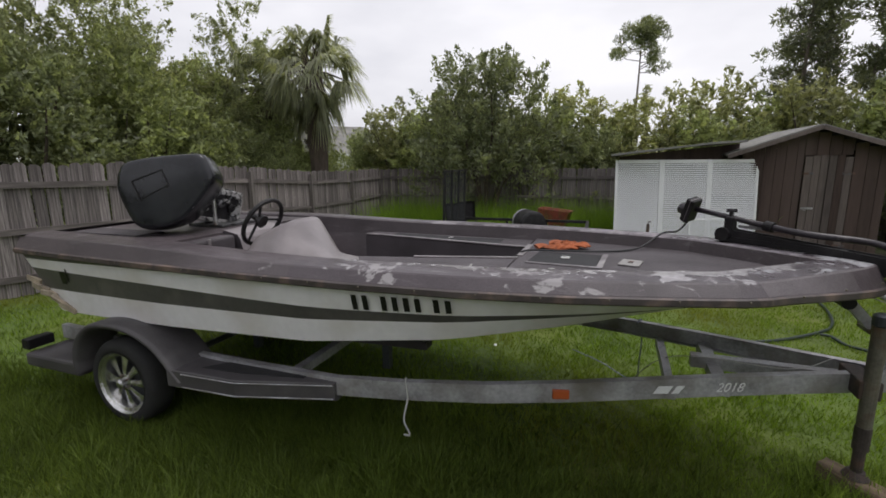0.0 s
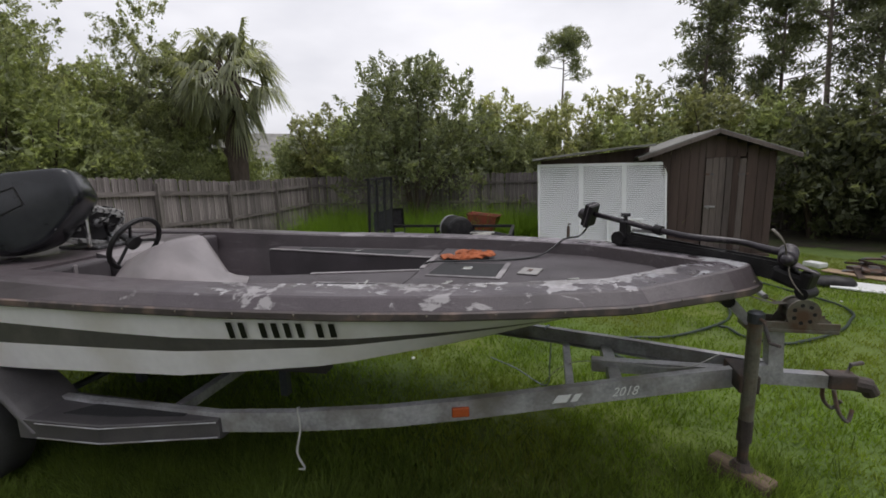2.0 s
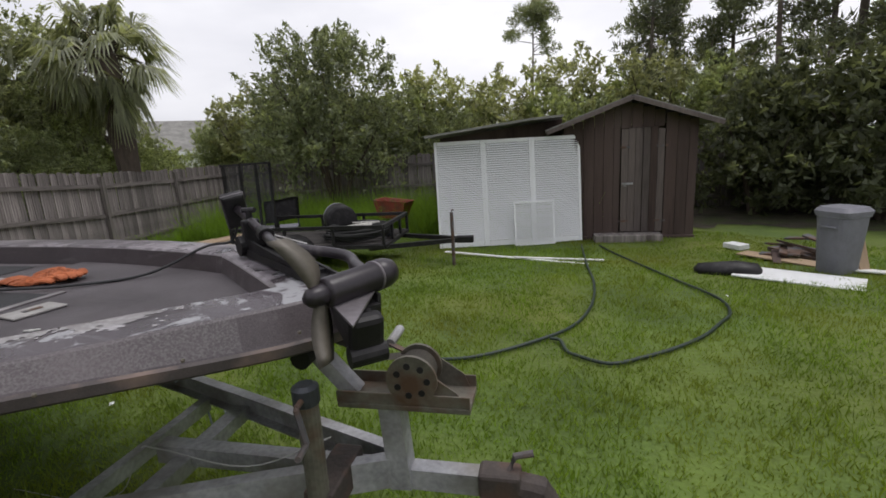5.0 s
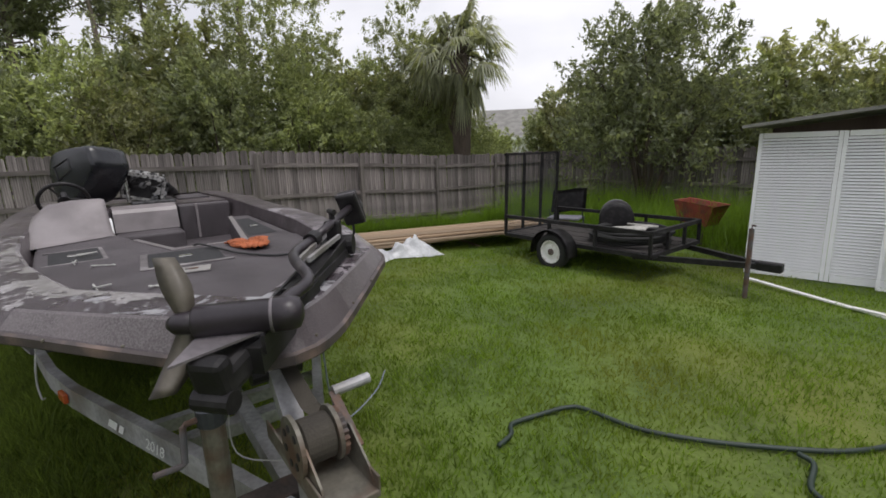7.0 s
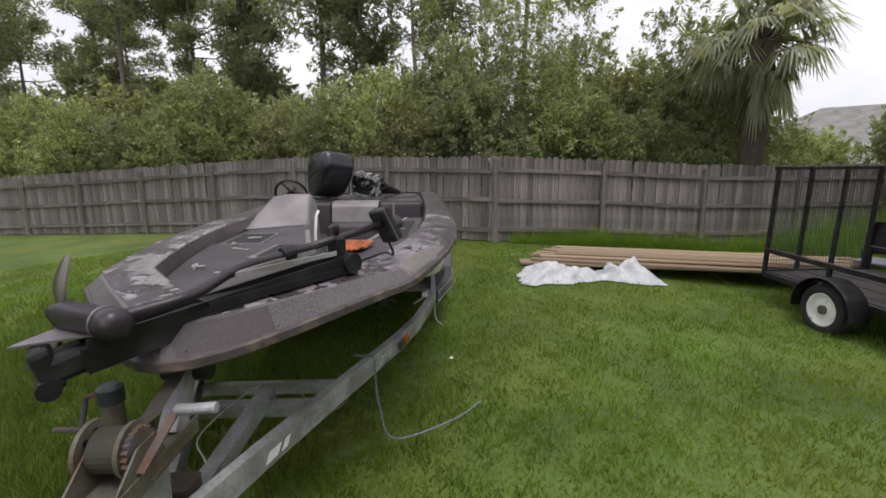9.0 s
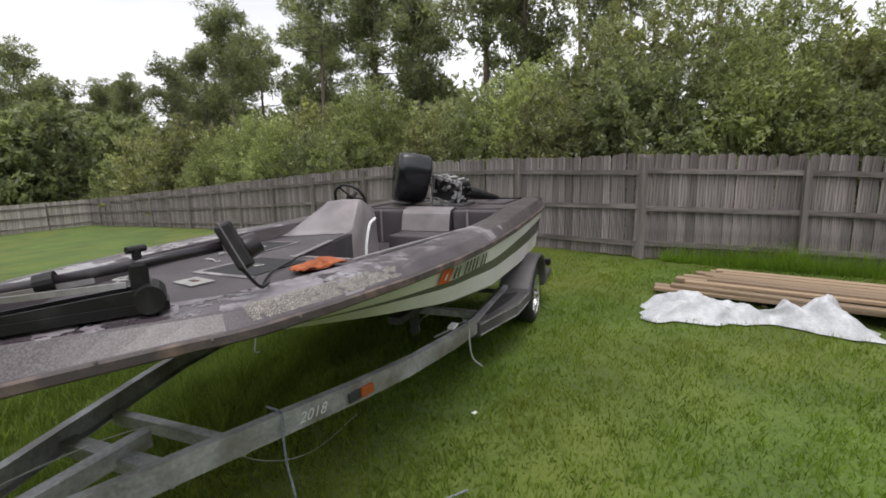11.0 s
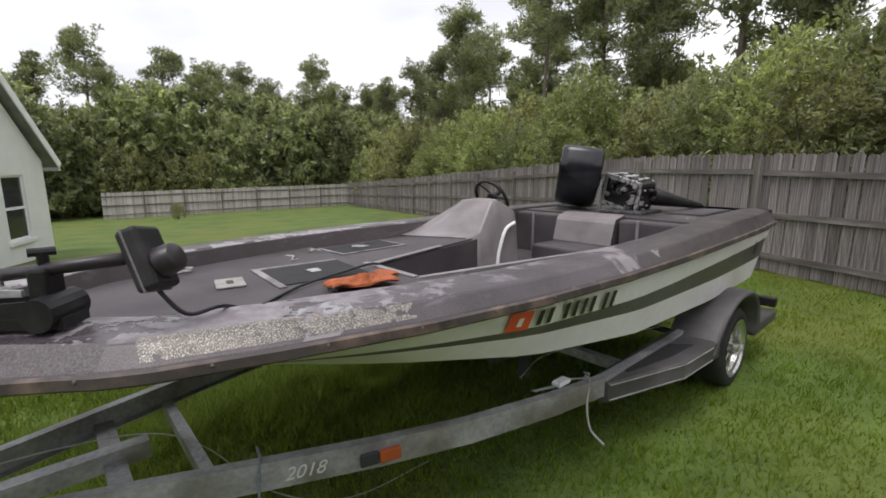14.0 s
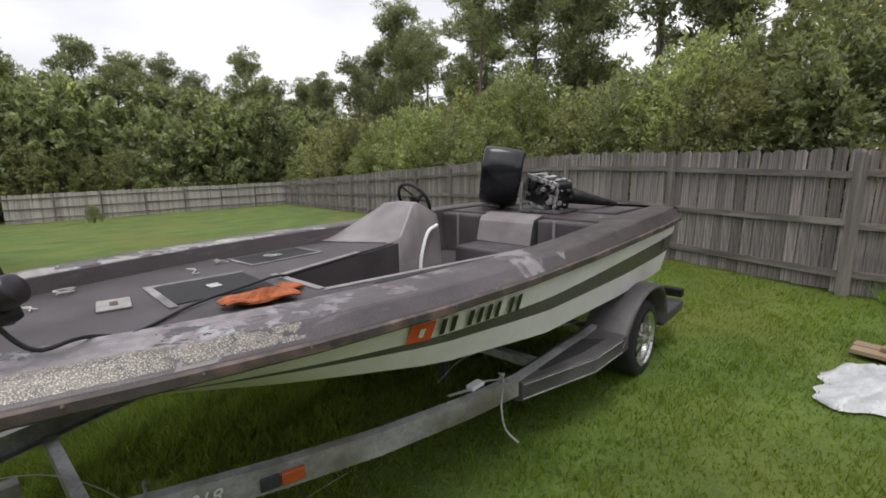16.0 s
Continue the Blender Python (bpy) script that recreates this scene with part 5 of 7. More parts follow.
    bm = bmesh.new()
    box(bm, 0.24, 0.36, -0.76, -0.31, 0.86, 1.235, 0.02)
    part("bulkhead", bm, M_CARPET, boat)
    bm = bmesh.new()
    box(bm, 0.24, 0.36, 0.27, 0.76, 0.86, 1.235, 0.02)
    part("bulkhead", bm, M_CARPET, boat)
    bm = bmesh.new()
    box(bm, -1.13, -1.105, -0.25, 0.25, 0.60, 1.05, 0.01)
    part("transom_plate", bm, M_GALVDARK, boat)
    # registration marks as plain bars, sticker, maker's mark
    def side_bars(side):
        def at(x, f):
            u = (x + 1.08 - 0.33 * f) / (5.50 - 0.73 * f)
            b = lerp_table(RAIL, -1.08 + 5.50 * u) - 0.025
            cy = lerp_table([(p, q) for p, q, _ in CHINE], -0.75 + 4.77 * u)
            cz = lerp_table([(p, z) for p, _, z in CHINE], -0.75 + 4.77 * u)
            return Vector((x, side * (b + (cy - b) * f + 0.013), RAIL_Z + 0.02 + (cz - RAIL_Z - 0.02) * f))
        for g0, cnt in ((0.0, 2), (0.165, 4), (0.445, 2)):
            for k in range(cnt):
                a = g0 + k * 0.061
                xx = 1.83 + a if side < 0 else 2.34 - a
                bm = bmesh.new()
                top, low = (0.14, 0.40) if side < 0 else (0.16, 0.41)
                loft(bm, [[at(xx, top), at(xx + 0.030, top)], [at(xx, low), at(xx + 0.030, low)]])
                part("registration_bar", bm, M_DECAL_BLACK, boat, "slim black bar on the hull side")
        if side > 0:
            bm = bmesh.new()
            loft(bm, [[at(2.405, 0.13), at(2.52, 0.13)], [at(2.405, 0.45), at(2.52, 0.45)]])
            part("sticker", bm, M_DECAL_RED, boat, "orange-red registration sticker")
            bm = bmesh.new()
            loft(bm, [[at(2.45, 0.22) + Vector((0, 0.003, 0)), at(2.475, 0.22) + Vector((0, 0.003, 0))], [at(2.45, 0.37) + Vector((0, 0.003, 0)), at(2.475, 0.37) + Vector((0, 0.003, 0))]])
            part("sticker_bar", bm, M_DECAL_WHITE, boat)
    # torn glass fibre at the starboard quarter
    rnd = random.Random(3)
    for k in range(5):
        bm = bmesh.new()
        c = Vector((-0.98 + 0.09 * k, -0.955 - 0.01 * (k % 2), 0.93 - 0.045 * k))
        box(bm, -0.07, 0.07, -0.012, 0.012, -0.02 - 0.01 * (k % 2), 0.02, 0.004, Matrix.Translation(c) @ Euler((0.2 * (k % 2), 0.35 + rnd.uniform(-0.2, 0.3), 0.15 * (k % 3))).to_matrix().to_4x4())
        for v in bm.verts:
            v.co += Vector((0.02, 0.008, 0.02)) * noise.noise(v.co * 25)
        part("torn_edge", bm, M_TORN, boat, "torn tan glass-fibre edge")
    # small dark maker's badge near the stern, each side
    for side in (-1, 1):
        bm = bmesh.new()
        for x0, x1, z0, z1 in ((-0.62, -0.57, 0.93, 1.03), (-0.55, -0.53, 0.95, 1.05)):
            q = [Vector((x, side * (1.012 - 0.22 * (1.10 - z)), z)) for x, z in ((x0, z0), (x1, z0), (x1 + 0.012, z1), (x0 + 0.012, z1))]
            bm.faces.new([bm.verts.new(p) for p in q])
        part("maker_badge", bm, M_DECAL_BLACK, boat, "small dark badge near the stern")
    side_bars(-1)
    side_bars(1)


build_boat()


def build_outboard():
    """A tilted outboard laid over the aft deck: cowl, bared engine and leg."""
    ob = thing("outboard_motor", "black outboard motor lying tipped over on the aft deck", "outboard motor")
    # the cowl lies on its side: wide flat top, slanting ends, drawn in towards the deck
    side_view = [(-0.255, 0.10), (-0.215, 0.165), (-0.10, 0.188), (0.10, 0.190), (0.178, 0.178), (0.205, 0.120), (0.222, 0.035), (0.175, -0.045), (0.085, -0.150), (0.0, -0.215), (-0.13, -0.235), (-0.205, -0.20), (-0.245, -0.09), (-0.265, 0.02)]
    cm = Matrix.Translation((-0.09, -0.37, 1.58)) @ pose(0, 0, 0, -8, -5, 34) @ Matrix.Diagonal((1.38, 0.98, 1.27, 1))
    bm = bmesh.new()
    rows = []
    for y, f in ((-0.205, 0.84), (-0.200, 0.91), (-0.185, 0.965), (-0.12, 0.99), (-0.02, 1.0), (0.08, 0.99), (0.150, 0.96), (0.170, 0.91), (0.175, 0.80)):
        ring = smooth_curve([(x * f, y, z * f) for x, z in side_view + side_view[:1]], 3)[:-1]
        rows.append([cm @ p for p in ring])
    vs = loft(bm, rows, close=True)
    bm.faces.new(vs[-1])
    bm.faces.new(vs[0][::-1])
    bmesh.ops.recalc_face_normals(bm, faces=bm.faces)
    part("cowl", bm, M_COWL, ob, "glossy black engine cowl", smooth=True)
    # raised panel line on its flank and the pale edge of the front face
    bm = bmesh.new()
    sq = [Vector((x, -0.2085, z)) for x, z in ((-0.18, 0.055), (-0.03, 0.105), (-0.008, 0.015), (-0.15, -0.050))]
    for p, q in zip(sq, sq[1:] + sq[:1]):
        beam(bm, cm @ p, cm @ q, 0.007, 0.007)
    part("cowl_panel_line", bm, M_BLACK, ob)
    bm = bmesh.new()
    sweep(bm, [cm @ Vector((x, -0.188, z)) for x, z in ((0.085, -0.130), (0.150, -0.045), (0.190, 0.030))], 0.008, 6)
    part("cowl_latch", bm, M_GALV, ob, "pale metal latch rail under the cowl")
    # engine block with its small parts: a dark core in a pale cast frame, lying towards the leg
    rnd = random.Random(5)
    mm = Matrix.Translation((-0.22, 0.06, 1.415)) @ Euler((radians(-14), radians(4), radians(-12))).to_matrix().to_4x4()
    bm = bmesh.new()
    box(bm, -0.115, 0.105, -0.19, 0.17, -0.125, 0.135, 0.025, mm)
    part("engine_block", bm, M_BLACK, ob, "bared grimy engine block")
    for x0, x1, y0, y1, z0, z1 in ((0.100, 0.118, -0.20, 0.18, 0.105, 0.150), (0.100, 0.118, -0.20, 0.20, -0.140, -0.105), (0.100, 0.118, -0.205, -0.175, -0.12, 0.13), (0.100, 0.118, 0.155, 0.190, -0.12, 0.10),
                                   (-0.10, 0.11, -0.16, -0.13, 0.130, 0.150), (-0.10, 0.11, 0.06, 0.10, 0.130, 0.155), (-0.06, 0.09, -0.04, 0.01, 0.130, 0.160), (0.105, 0.135, 0.08, 0.15, -0.05, 0.03)):
        bm = bmesh.new()
        box(bm, x0, x1, y0, y1, z0, z1, 0.006, mm)
        part("cast_frame", bm, M_CAST, ob, "pale grimy cast frame member")
    for k in range(3):
        bm = bmesh.new()
        revolve(bm, [(0.030, 0.0), (0.034, 0.006), (0.032, 0.030), (0.018, 0.036)], mm @ Matrix.Translation((0.105, -0.115 + 0.10 * k, 0.045 - 0.02 * k)) @ pose(0, 0, 0, 0, 90, 0), 14)
        part("spark_plug_cap", bm, M_BLACK if k != 1 else M_ENGINE, ob)
        bm = bmesh.new()
        p = mm @ Vector((0.14, -0.115 + 0.10 * k, 0.045 - 0.02 * k))
        sweep(bm, smooth_curve([p, p + Vector((0.04, 0.03, 0.03)), p + Vector((0.02, 0.09, 0.06)), p + Vector((-0.06, 0.10, 0.08))], 4), 0.006, 6)
        part("plug_lead", bm, M_CABLE, ob, "thin black plug lead")
    bm = bmesh.new()
    revolve(bm, [(0.02, -0.02), (0.115, -0.02), (0.118, -0.012), (0.118, 0.012), (0.06, 0.022), (0.02, 0.024)], mm @ Matrix.Translation((0.0, -0.205, 0.01)) @ pose(0, 0, 0, 90, 0, 0), 28)
    part("flywheel", bm, M_ENGINE, ob, "dull steel flywheel", smooth=False)
    for k in range(30):
        face = k % 3
        x, y, z = (0.118, rnd.uniform(-0.17, 0.15), rnd.uniform(-0.10, 0.11)) if face == 0 else (rnd.uniform(-0.09, 0.09), rnd.uniform(-0.17, 0.15), 0.145) if face == 1 else (rnd.uniform(-0.09, 0.09), 0.175, rnd.uniform(-0.10, 0.11))
        w = rnd.uniform(0.008, 0.024)
        bm = bmesh.new()
        box(bm, x - w, x + w, y - w * 1.3, y + w * 1.3, z - w * 0.8, z + w * 0.8, 0.004, mm)
        part("engine_fitting", bm, (M_CAST, M_BLACK, M_ENGINE, M_BLACK, M_GALV)[k % 5], ob)
    bm = bmesh.new()
    sweep(bm, [(-0.03, -0.12, 1.56), (-0.03, -0.12, 1.27)], 0.016, 8)
    part("engine_bracket", bm, M_CHROME, ob, "bright steel bracket")
    bm = bmesh.new()
    box(bm, -0.36, 0.02, -0.10, 0.30, 1.247, 1.272, 0.006)
    part("clamp_plate", bm, M_ENGINE, ob)
    bm = bmesh.new()
    sweep(bm, [(-0.30, 0.20, 1.40), (-0.48, 0.28, 1.36), (-0.72, 0.37, 1.31), (-0.90, 0.42, 1.285)], [0.11, 0.085, 0.055, 0.03], 10, squash=0.7)
    part("leg", bm, M_BLACK, ob, "black lower leg of the motor", smooth=True)


build_outboard()


def build_trolling_motor():
    """Bow trolling motor stowed on its mount along the bow's port edge."""
    ob = thing("trolling_motor", "black bow trolling motor stowed flat on its folding mount", "trolling motor")
    pod_c, head_c = Vector((4.532, -0.128, 1.292)), Vector((3.60, 0.63, 1.432))
    ax = Vector((0.42, 0.91, 0)).normalized()
    up = Vector((0, 0, 1))
    rot = Matrix((ax.cross(up).to_4d(), up.to_4d(), ax.to_4d(), (0, 0, 0, 1))).transposed()
    rot = rot.to_3x3().to_4x4()
    m = Matrix.Translation(pod_c) @ rot
    bm = bmesh.new()
    revolve(bm, [(0.022, -0.132), (0.038, -0.128), (0.043, -0.12), (0.044, 0.062), (0.047, 0.064), (0.047, 0.105), (0.040, 0.130), (0.018, 0.14)], m, 24)
    part("motor_pod", bm, M_GREYPAINT, ob, "dark grey motor pod with a pale seam", smooth=True)
    bm = bmesh.new()
    revolve(bm, [(0.0465, 0.058), (0.0482, 0.060), (0.0482, 0.065), (0.0465, 0.067)], m, 24)
    part("pod_seam", bm, M_FIN, ob, "pale worn seam round the pod")
    hub = pod_c - ax * 0.15
    prop = new("propeller")
    prop.parent = ob
    bm = bmesh.new()
    revolve(bm, [(0.012, -0.19), (0.026, -0.175), (0.031, -0.13), (0.028, -0.125)], m, 16)
    part("prop_hub", bm, M_GREYPAINT, prop, smooth=True)
    sv = ax.cross(up).normalized()
    for sgn in (1, -1):
        bm = bmesh.new()
        rows = []
        for k in range(8):
            t = k / 7
            mid = hub + (up * 0.90 - sv * 0.43) * sgn * (0.02 + 0.155 * t) + sv * (0.022 * math.sin(t * 3.0)) * sgn - ax * 0.05 * t * t
            w = 0.019 + 0.019 * math.sin(min(1.0, t * 1.05) * math.pi * 0.80)
            tw = radians(98 - 20 * t)
            d = (sv * math.cos(tw) + ax * math.sin(tw) * sgn) * w
            rows.append([mid - d, mid - sv * 0.004, mid + d, mid + sv * 0.004])
        vs = loft(bm, rows, close=True)
        bm.faces.new(vs[-1])
        part("prop_blade", bm, M_PROP, prop, "faded tan plastic blade", smooth=True)
    bm = bmesh.new()
    f = [pod_c + ax * 0.045 - up * 0.034 + sv * 0.02, pod_c - ax * 0.12 - up * 0.034 + sv * 0.02, pod_c - ax * 0.155 - up * 0.060 + sv * 0.135]
    loft(bm, [[p + up * 0.003 for p in f], [p - up * 0.003 for p in f]], close=True)
    bm.faces.new([bm.verts.new(p + up * 0.0032) for p in f])
    bm.faces.new([bm.verts.new(p - up * 0.0032) for p in f][::-1])
    part("skeg_fin", bm, M_FIN, ob, "scuffed dark metal skeg fin")
    # shaft with its crook near the pod
    crook = pod_c + ax * 0.08 + Vector((-0.13, 0.10, 0.03))
    bm = bmesh.new()
    sweep(bm, smooth_curve([pod_c + ax * 0.05, pod_c + ax * 0.10 + Vector((-0.10, 0.04, 0.01)), crook + Vector((-0.05, 0.05, 0.0)), Vector((4.13, 0.14, 1.345)), Vector((3.98, 0.275, 1.365))], 6), [0.022] * 8 + [0.019] * 17, 12)
    part("lower_shaft", bm, M_GREYPAINT, ob, smooth=True)
    bm = bmesh.new()
    sweep(bm, [(3.99, 0.265, 1.364), (3.63, 0.61, 1.43)], 0.018, 12)
    part("upper_shaft", bm, M_GREYPAINT, ob, smooth=True)
    bm = bmesh.new()
    sweep(bm, [(4.0, 0.255, 1.362), (3.965, 0.29, 1.37)], 0.031, 14)
    part("collar", bm, M_BLACK, ob)
    # control head, a slanted box with a round boss
    d = (Vector((3.63, 0.61, 1.43)) - Vector((3.99, 0.265, 1.364))).normalized()
    side = d.cross(up).normalized()
    tall = side.cross(d).normalized()
    hm = Matrix((side.to_4d(), tall.to_4d(), d.to_4d(), (0, 0, 0, 1))).transposed().to_3x3().to_4x4()
    hm = Matrix.Translation(head_c) @ hm @ Euler((radians(-16), 0, radians(10))).to_matrix().to_4x4()
    bm = bmesh.new()
    box(bm, -0.052, 0.052, -0.095, 0.080, -0.03, 0.03, 0.012, hm)
    part("control_head", bm, M_BLACK, ob, "black control head box")
    bm = bmesh.new()
    box(bm, -0.0542, 0.0542, -0.0972, 0.0822, -0.011, -0.005, 0.002, hm)
    part("head_seam", bm, M_FIN, ob, "pale seam round the control head")
    bm = bmesh.new()
    revolve(bm, [(0.045, 0.028), (0.043, 0.035), (0.039, 0.075), (0.033, 0.08)], hm @ Matrix.Translation((0, -0.03, 0)), 20)
    part("head_boss", bm, M_GREYPAINT, ob, smooth=True)
    # pivot and folding mount
    bm = bmesh.new()
    box(bm, -0.026, 0.026, -0.036, 0.036, -0.09, 0.03, 0.010, Matrix.Translation((3.81, 0.435, 1.375)) @ pose(0, 0, 0, 0, 0, -38))
    part("shaft_clamp", bm, M_BLACK, ob)
    bm = bmesh.new()
    sweep(bm, [(3.81, 0.435, 1.40), (3.81, 0.435, 1.445)], 0.014, 8)
    sweep(bm, [(3.78, 0.435, 1.445), (3.84, 0.435, 1.445)], 0.012, 8)
    part("clamp_knob", bm, M_BLACK, ob)
    side2 = Vector((0.62, 0.79, 0))
    for o in (-0.038, 0.038):
        bm = bmesh.new()
        beam(bm, Vector((4.56, -0.14, 1.225)) + side2 * o, Vector((3.80, 0.46, 1.30)) + side2 * o, 0.010, 0.050)
        part("mount_arm", bm, M_BLACK, ob, "black folding mount arm")
    bm = bmesh.new()
    beam(bm, (4.30, 0.07, 1.258), (3.76, 0.49, 1.262), 0.10, 0.03)
    beam(bm, (4.56, -0.15, 1.185), (4.22, 0.15, 1.235), 0.085, 0.075)
    part("mount_base", bm, M_BLACK, ob)
    bm = bmesh.new()
    cm = Matrix.Translation((4.545, -0.19, 1.185)) @ pose(0, 0, 0, 0, 14, -50)
    box(bm, -0.10, 0.075, -0.050, 0.050, -0.05, 0.035, 0.022, cm)
    box(bm, 0.03, 0.085, -0.050, 0.050, -0.065, 0.065, 0.018, cm)
    sweep(bm, [cm @ Vector((0.075, -0.052, -0.05)), cm @ Vector((0.075, 0.052, -0.05))], 0.030, 14)
    part("mount_cradle", bm, M_BLACK, ob, "black plastic cradle")
    bm = bmesh.new()
    sweep(bm, [Vector((3.80, 0.46, 1.29)) - side2 * 0.07, Vector((3.80, 0.46, 1.29)) + side2 * 0.07], 0.045, 14)
    part("mount_pivot", bm, M_BLACK, ob)
    for a, b in (((4.22, 0.16, 1.34), (3.86, 0.44, 1.34)), ((4.20, 0.12, 1.33), (3.90, 0.36, 1.36))):
        bm = bmesh.new()
        beam(bm, a, b, 0.012, 0.018)
        part("mount_link", bm, M_GALV, ob, "pale steel link of the mount")
    bm = bmesh.new()
    sweep(bm, smooth_curve([(3.60, 0.64, 1.36), (3.53, 0.66, 1.265), (3.42, 0.60, 1.25), (3.25, 0.40, 1.165), (3.0, 0.22, 1.162), (2.76, 0.14, 1.168), (2.50, 0.06, 1.16), (2.44, 0.0, 1.02), (2.40, 0.05, 0.90), (2.2, 0.1, 0.884)], 6), 0.0065, 8)
    part("power_cable", bm, M_CABLE, ob, "black power cable trailing over the deck")


build_trolling_motor()


def build_deck_things():
    bm = bmesh.new()
    box(bm, -0.06, 0.06, -0.085, 0.085, 0, 0.008, 0.003)
    plate = thing("deck_plate", "pale metal mounting plate lying on the fore deck", "plate", m=pose(3.20, -0.065, 1.152, 0, 0, -12))
    part("plate", bm, M_PLATE, plate)
    bm = bmesh.new()
    box(bm, -0.014, 0.014, -0.03, 0.03, 0.0085, 0.011, 0.002)
    part("plate_slot", bm, M_RUST, plate)
    # a pair of orange work gloves dropped on one another
    for (x, y, z), turn in (((2.72, 0.30, 1.158), 12), ((2.80, 0.37, 1.170), -14)):
        g = thing("glove", "crumpled orange work glove on the fore deck", "glove", "gloves", m=pose(x, y, z, 0, 0, turn))
        bm = bmesh.new()
        bmesh.ops.create_icosphere(bm, subdivisions=4, radius=1.0)
        for v in bm.verts:
            q = v.co.copy()
            fold = abs(noise.noise(q * 2.4 + Vector((turn, 0, 0)))) + 0.5 * abs(noise.noise(q * 5 + Vector((0, turn, 0))))
            v.co = Vector((q.x * 0.10 * (1 + 0.10 * noise.noise(q * 1.7)), math.copysign(abs(q.y) ** 0.8, q.y) * 0.066 * (1 + 0.10 * noise.noise(q * 1.9)), max(-0.004, q.z * 0.012 + 0.026 * fold * max(0.0, q.z + 0.3))))
        part("palm", bm, M_ORANGE, g)
        for k, y0 in enumerate((-0.045, -0.016, 0.014, 0.042)):
            bm = bmesh.new()
            ln = (0.085, 0.10, 0.095, 0.075)[k]
            sweep(bm, smooth_curve([(0.05, y0, 0.006), (0.05 + ln * 0.5, y0 + 0.004, 0.012 + 0.006 * (k % 2)), (0.05 + ln, y0 - 0.006, 0.004)], 4), [0.019] * 6 + [0.018, 0.016, 0.010], 8, squash=0.55)
            part("finger", bm, M_ORANGE, g)
        bm = bmesh.new()
        sweep(bm, smooth_curve([(-0.07, 0, 0.006), (-0.11, 0.008, 0.014), (-0.15, 0.0, 0.004)], 4), [0.055, 0.054, 0.056, 0.058, 0.06, 0.058, 0.06, 0.062, 0.06], 14, squash=0.22)
        part("cuff", bm, M_ORANGE, g)
    # loose wires on the deck
    rnd = random.Random(9)
    for x, y in ((3.42, -0.22), (3.30, -0.44), (2.55, -0.50), (2.3, -0.48), (2.72, -0.42)):
        bm = bmesh.new()
        pts = [Vector((x + rnd.uniform(-0.06, 0.06), y + rnd.uniform(-0.05, 0.05), 1.154 + rnd.uniform(0.0, 0.025))) for _ in range(5)]
        pts[0].z = pts[-1].z = 1.155
        sweep(bm, smooth_curve(pts, 4), 0.004, 5)
        tagged(part("wire", bm, M_ROPE), "short tangle of pale wire on the deck carpet", "wire", "loose wires")


build_deck_things()

# ---- boat trailer ----
def build_wheel(parent, side):
    w = new("wheel")
    w.parent = parent
    w.matrix_basis = pose(0, side * 0.98, 0.305, -90 * side, 0, 0)
    I = Matrix.Identity(4)
    bm = bmesh.new()
    revolve(bm, [(0.200, -0.085), (0.240, -0.098), (0.285, -0.088), (0.305, -0.06), (0.307, 0.0), (0.305, 0.06), (0.285, 0.088), (0.248, 0.098), (0.222, 0.092), (0.205, 0.0), (0.200, -0.085)], I, 40, cap=False)
    part("tyre", bm, M_TYRE, w, smooth=True)
    rim = new("rim")
    rim.parent = w
    bm = bmesh.new()
    rows = [(0.215, 0.092), (0.221, 0.098), (0.210, 0.082), (0.190, 0.070), (0.184, 0.03), (0.178, -0.07)]
    vs = [[Vector((r * math.cos(2 * math.pi * k / 40), r * math.sin(2 * math.pi * k / 40), z)) for k in range(40)] for r, z in rows]
    loft(bm, vs, close=True)
    for k in range(8):
        a0 = 2 * math.pi * k / 8
        rws = []
        for r, z in ((0.052, 0.070), (0.11, 0.062), (0.186, 0.048)):
            hw = 0.30 if r < 0.08 else 0.20
            rws.append([Vector((r * math.cos(a0 + t * hw), r * math.sin(a0 + t * hw), z - 0.006 * abs(t))) for t in (-1, 0, 1)])
        loft(bm, rws)
    revolve(bm, [(0.06, 0.03), (0.06, 0.068), (0.036, 0.072), (0.034, 0.105), (0.02, 0.115)], I, 20)
    part("rim_face", bm, M_CHROME, rim, "worn chrome spoked rim", smooth=False)
    for k in range(5):
        bm = bmesh.new()
        a = 2 * math.pi * (k + 0.5) / 5
        revolve(bm, [(0.009, 0.068), (0.009, 0.084)], Matrix.Translation((0.047 * math.cos(a), 0.047 * math.sin(a), 0)), 6)
        part("wheel_nut", bm, M_RUST, rim)
    bm = bmesh.new()
    revolve(bm, [(0.176, -0.06), (0.176, -0.05)], I, 24)
    part("back_plate", bm, M_GALVDARK, rim)


RAILPTS = [(-1.0, 0.82, 0.47), (0.75, 0.90, 0.47), (1.60, 0.90, 0.475), (2.0, 0.85, 0.49), (2.5, 0.76, 0.515), (2.9, 0.655, 0.54), (3.25, 0.53, 0.555), (3.7, 0.36, 0.57), (4.15, 0.19, 0.58), (4.55, 0.045, 0.585)]


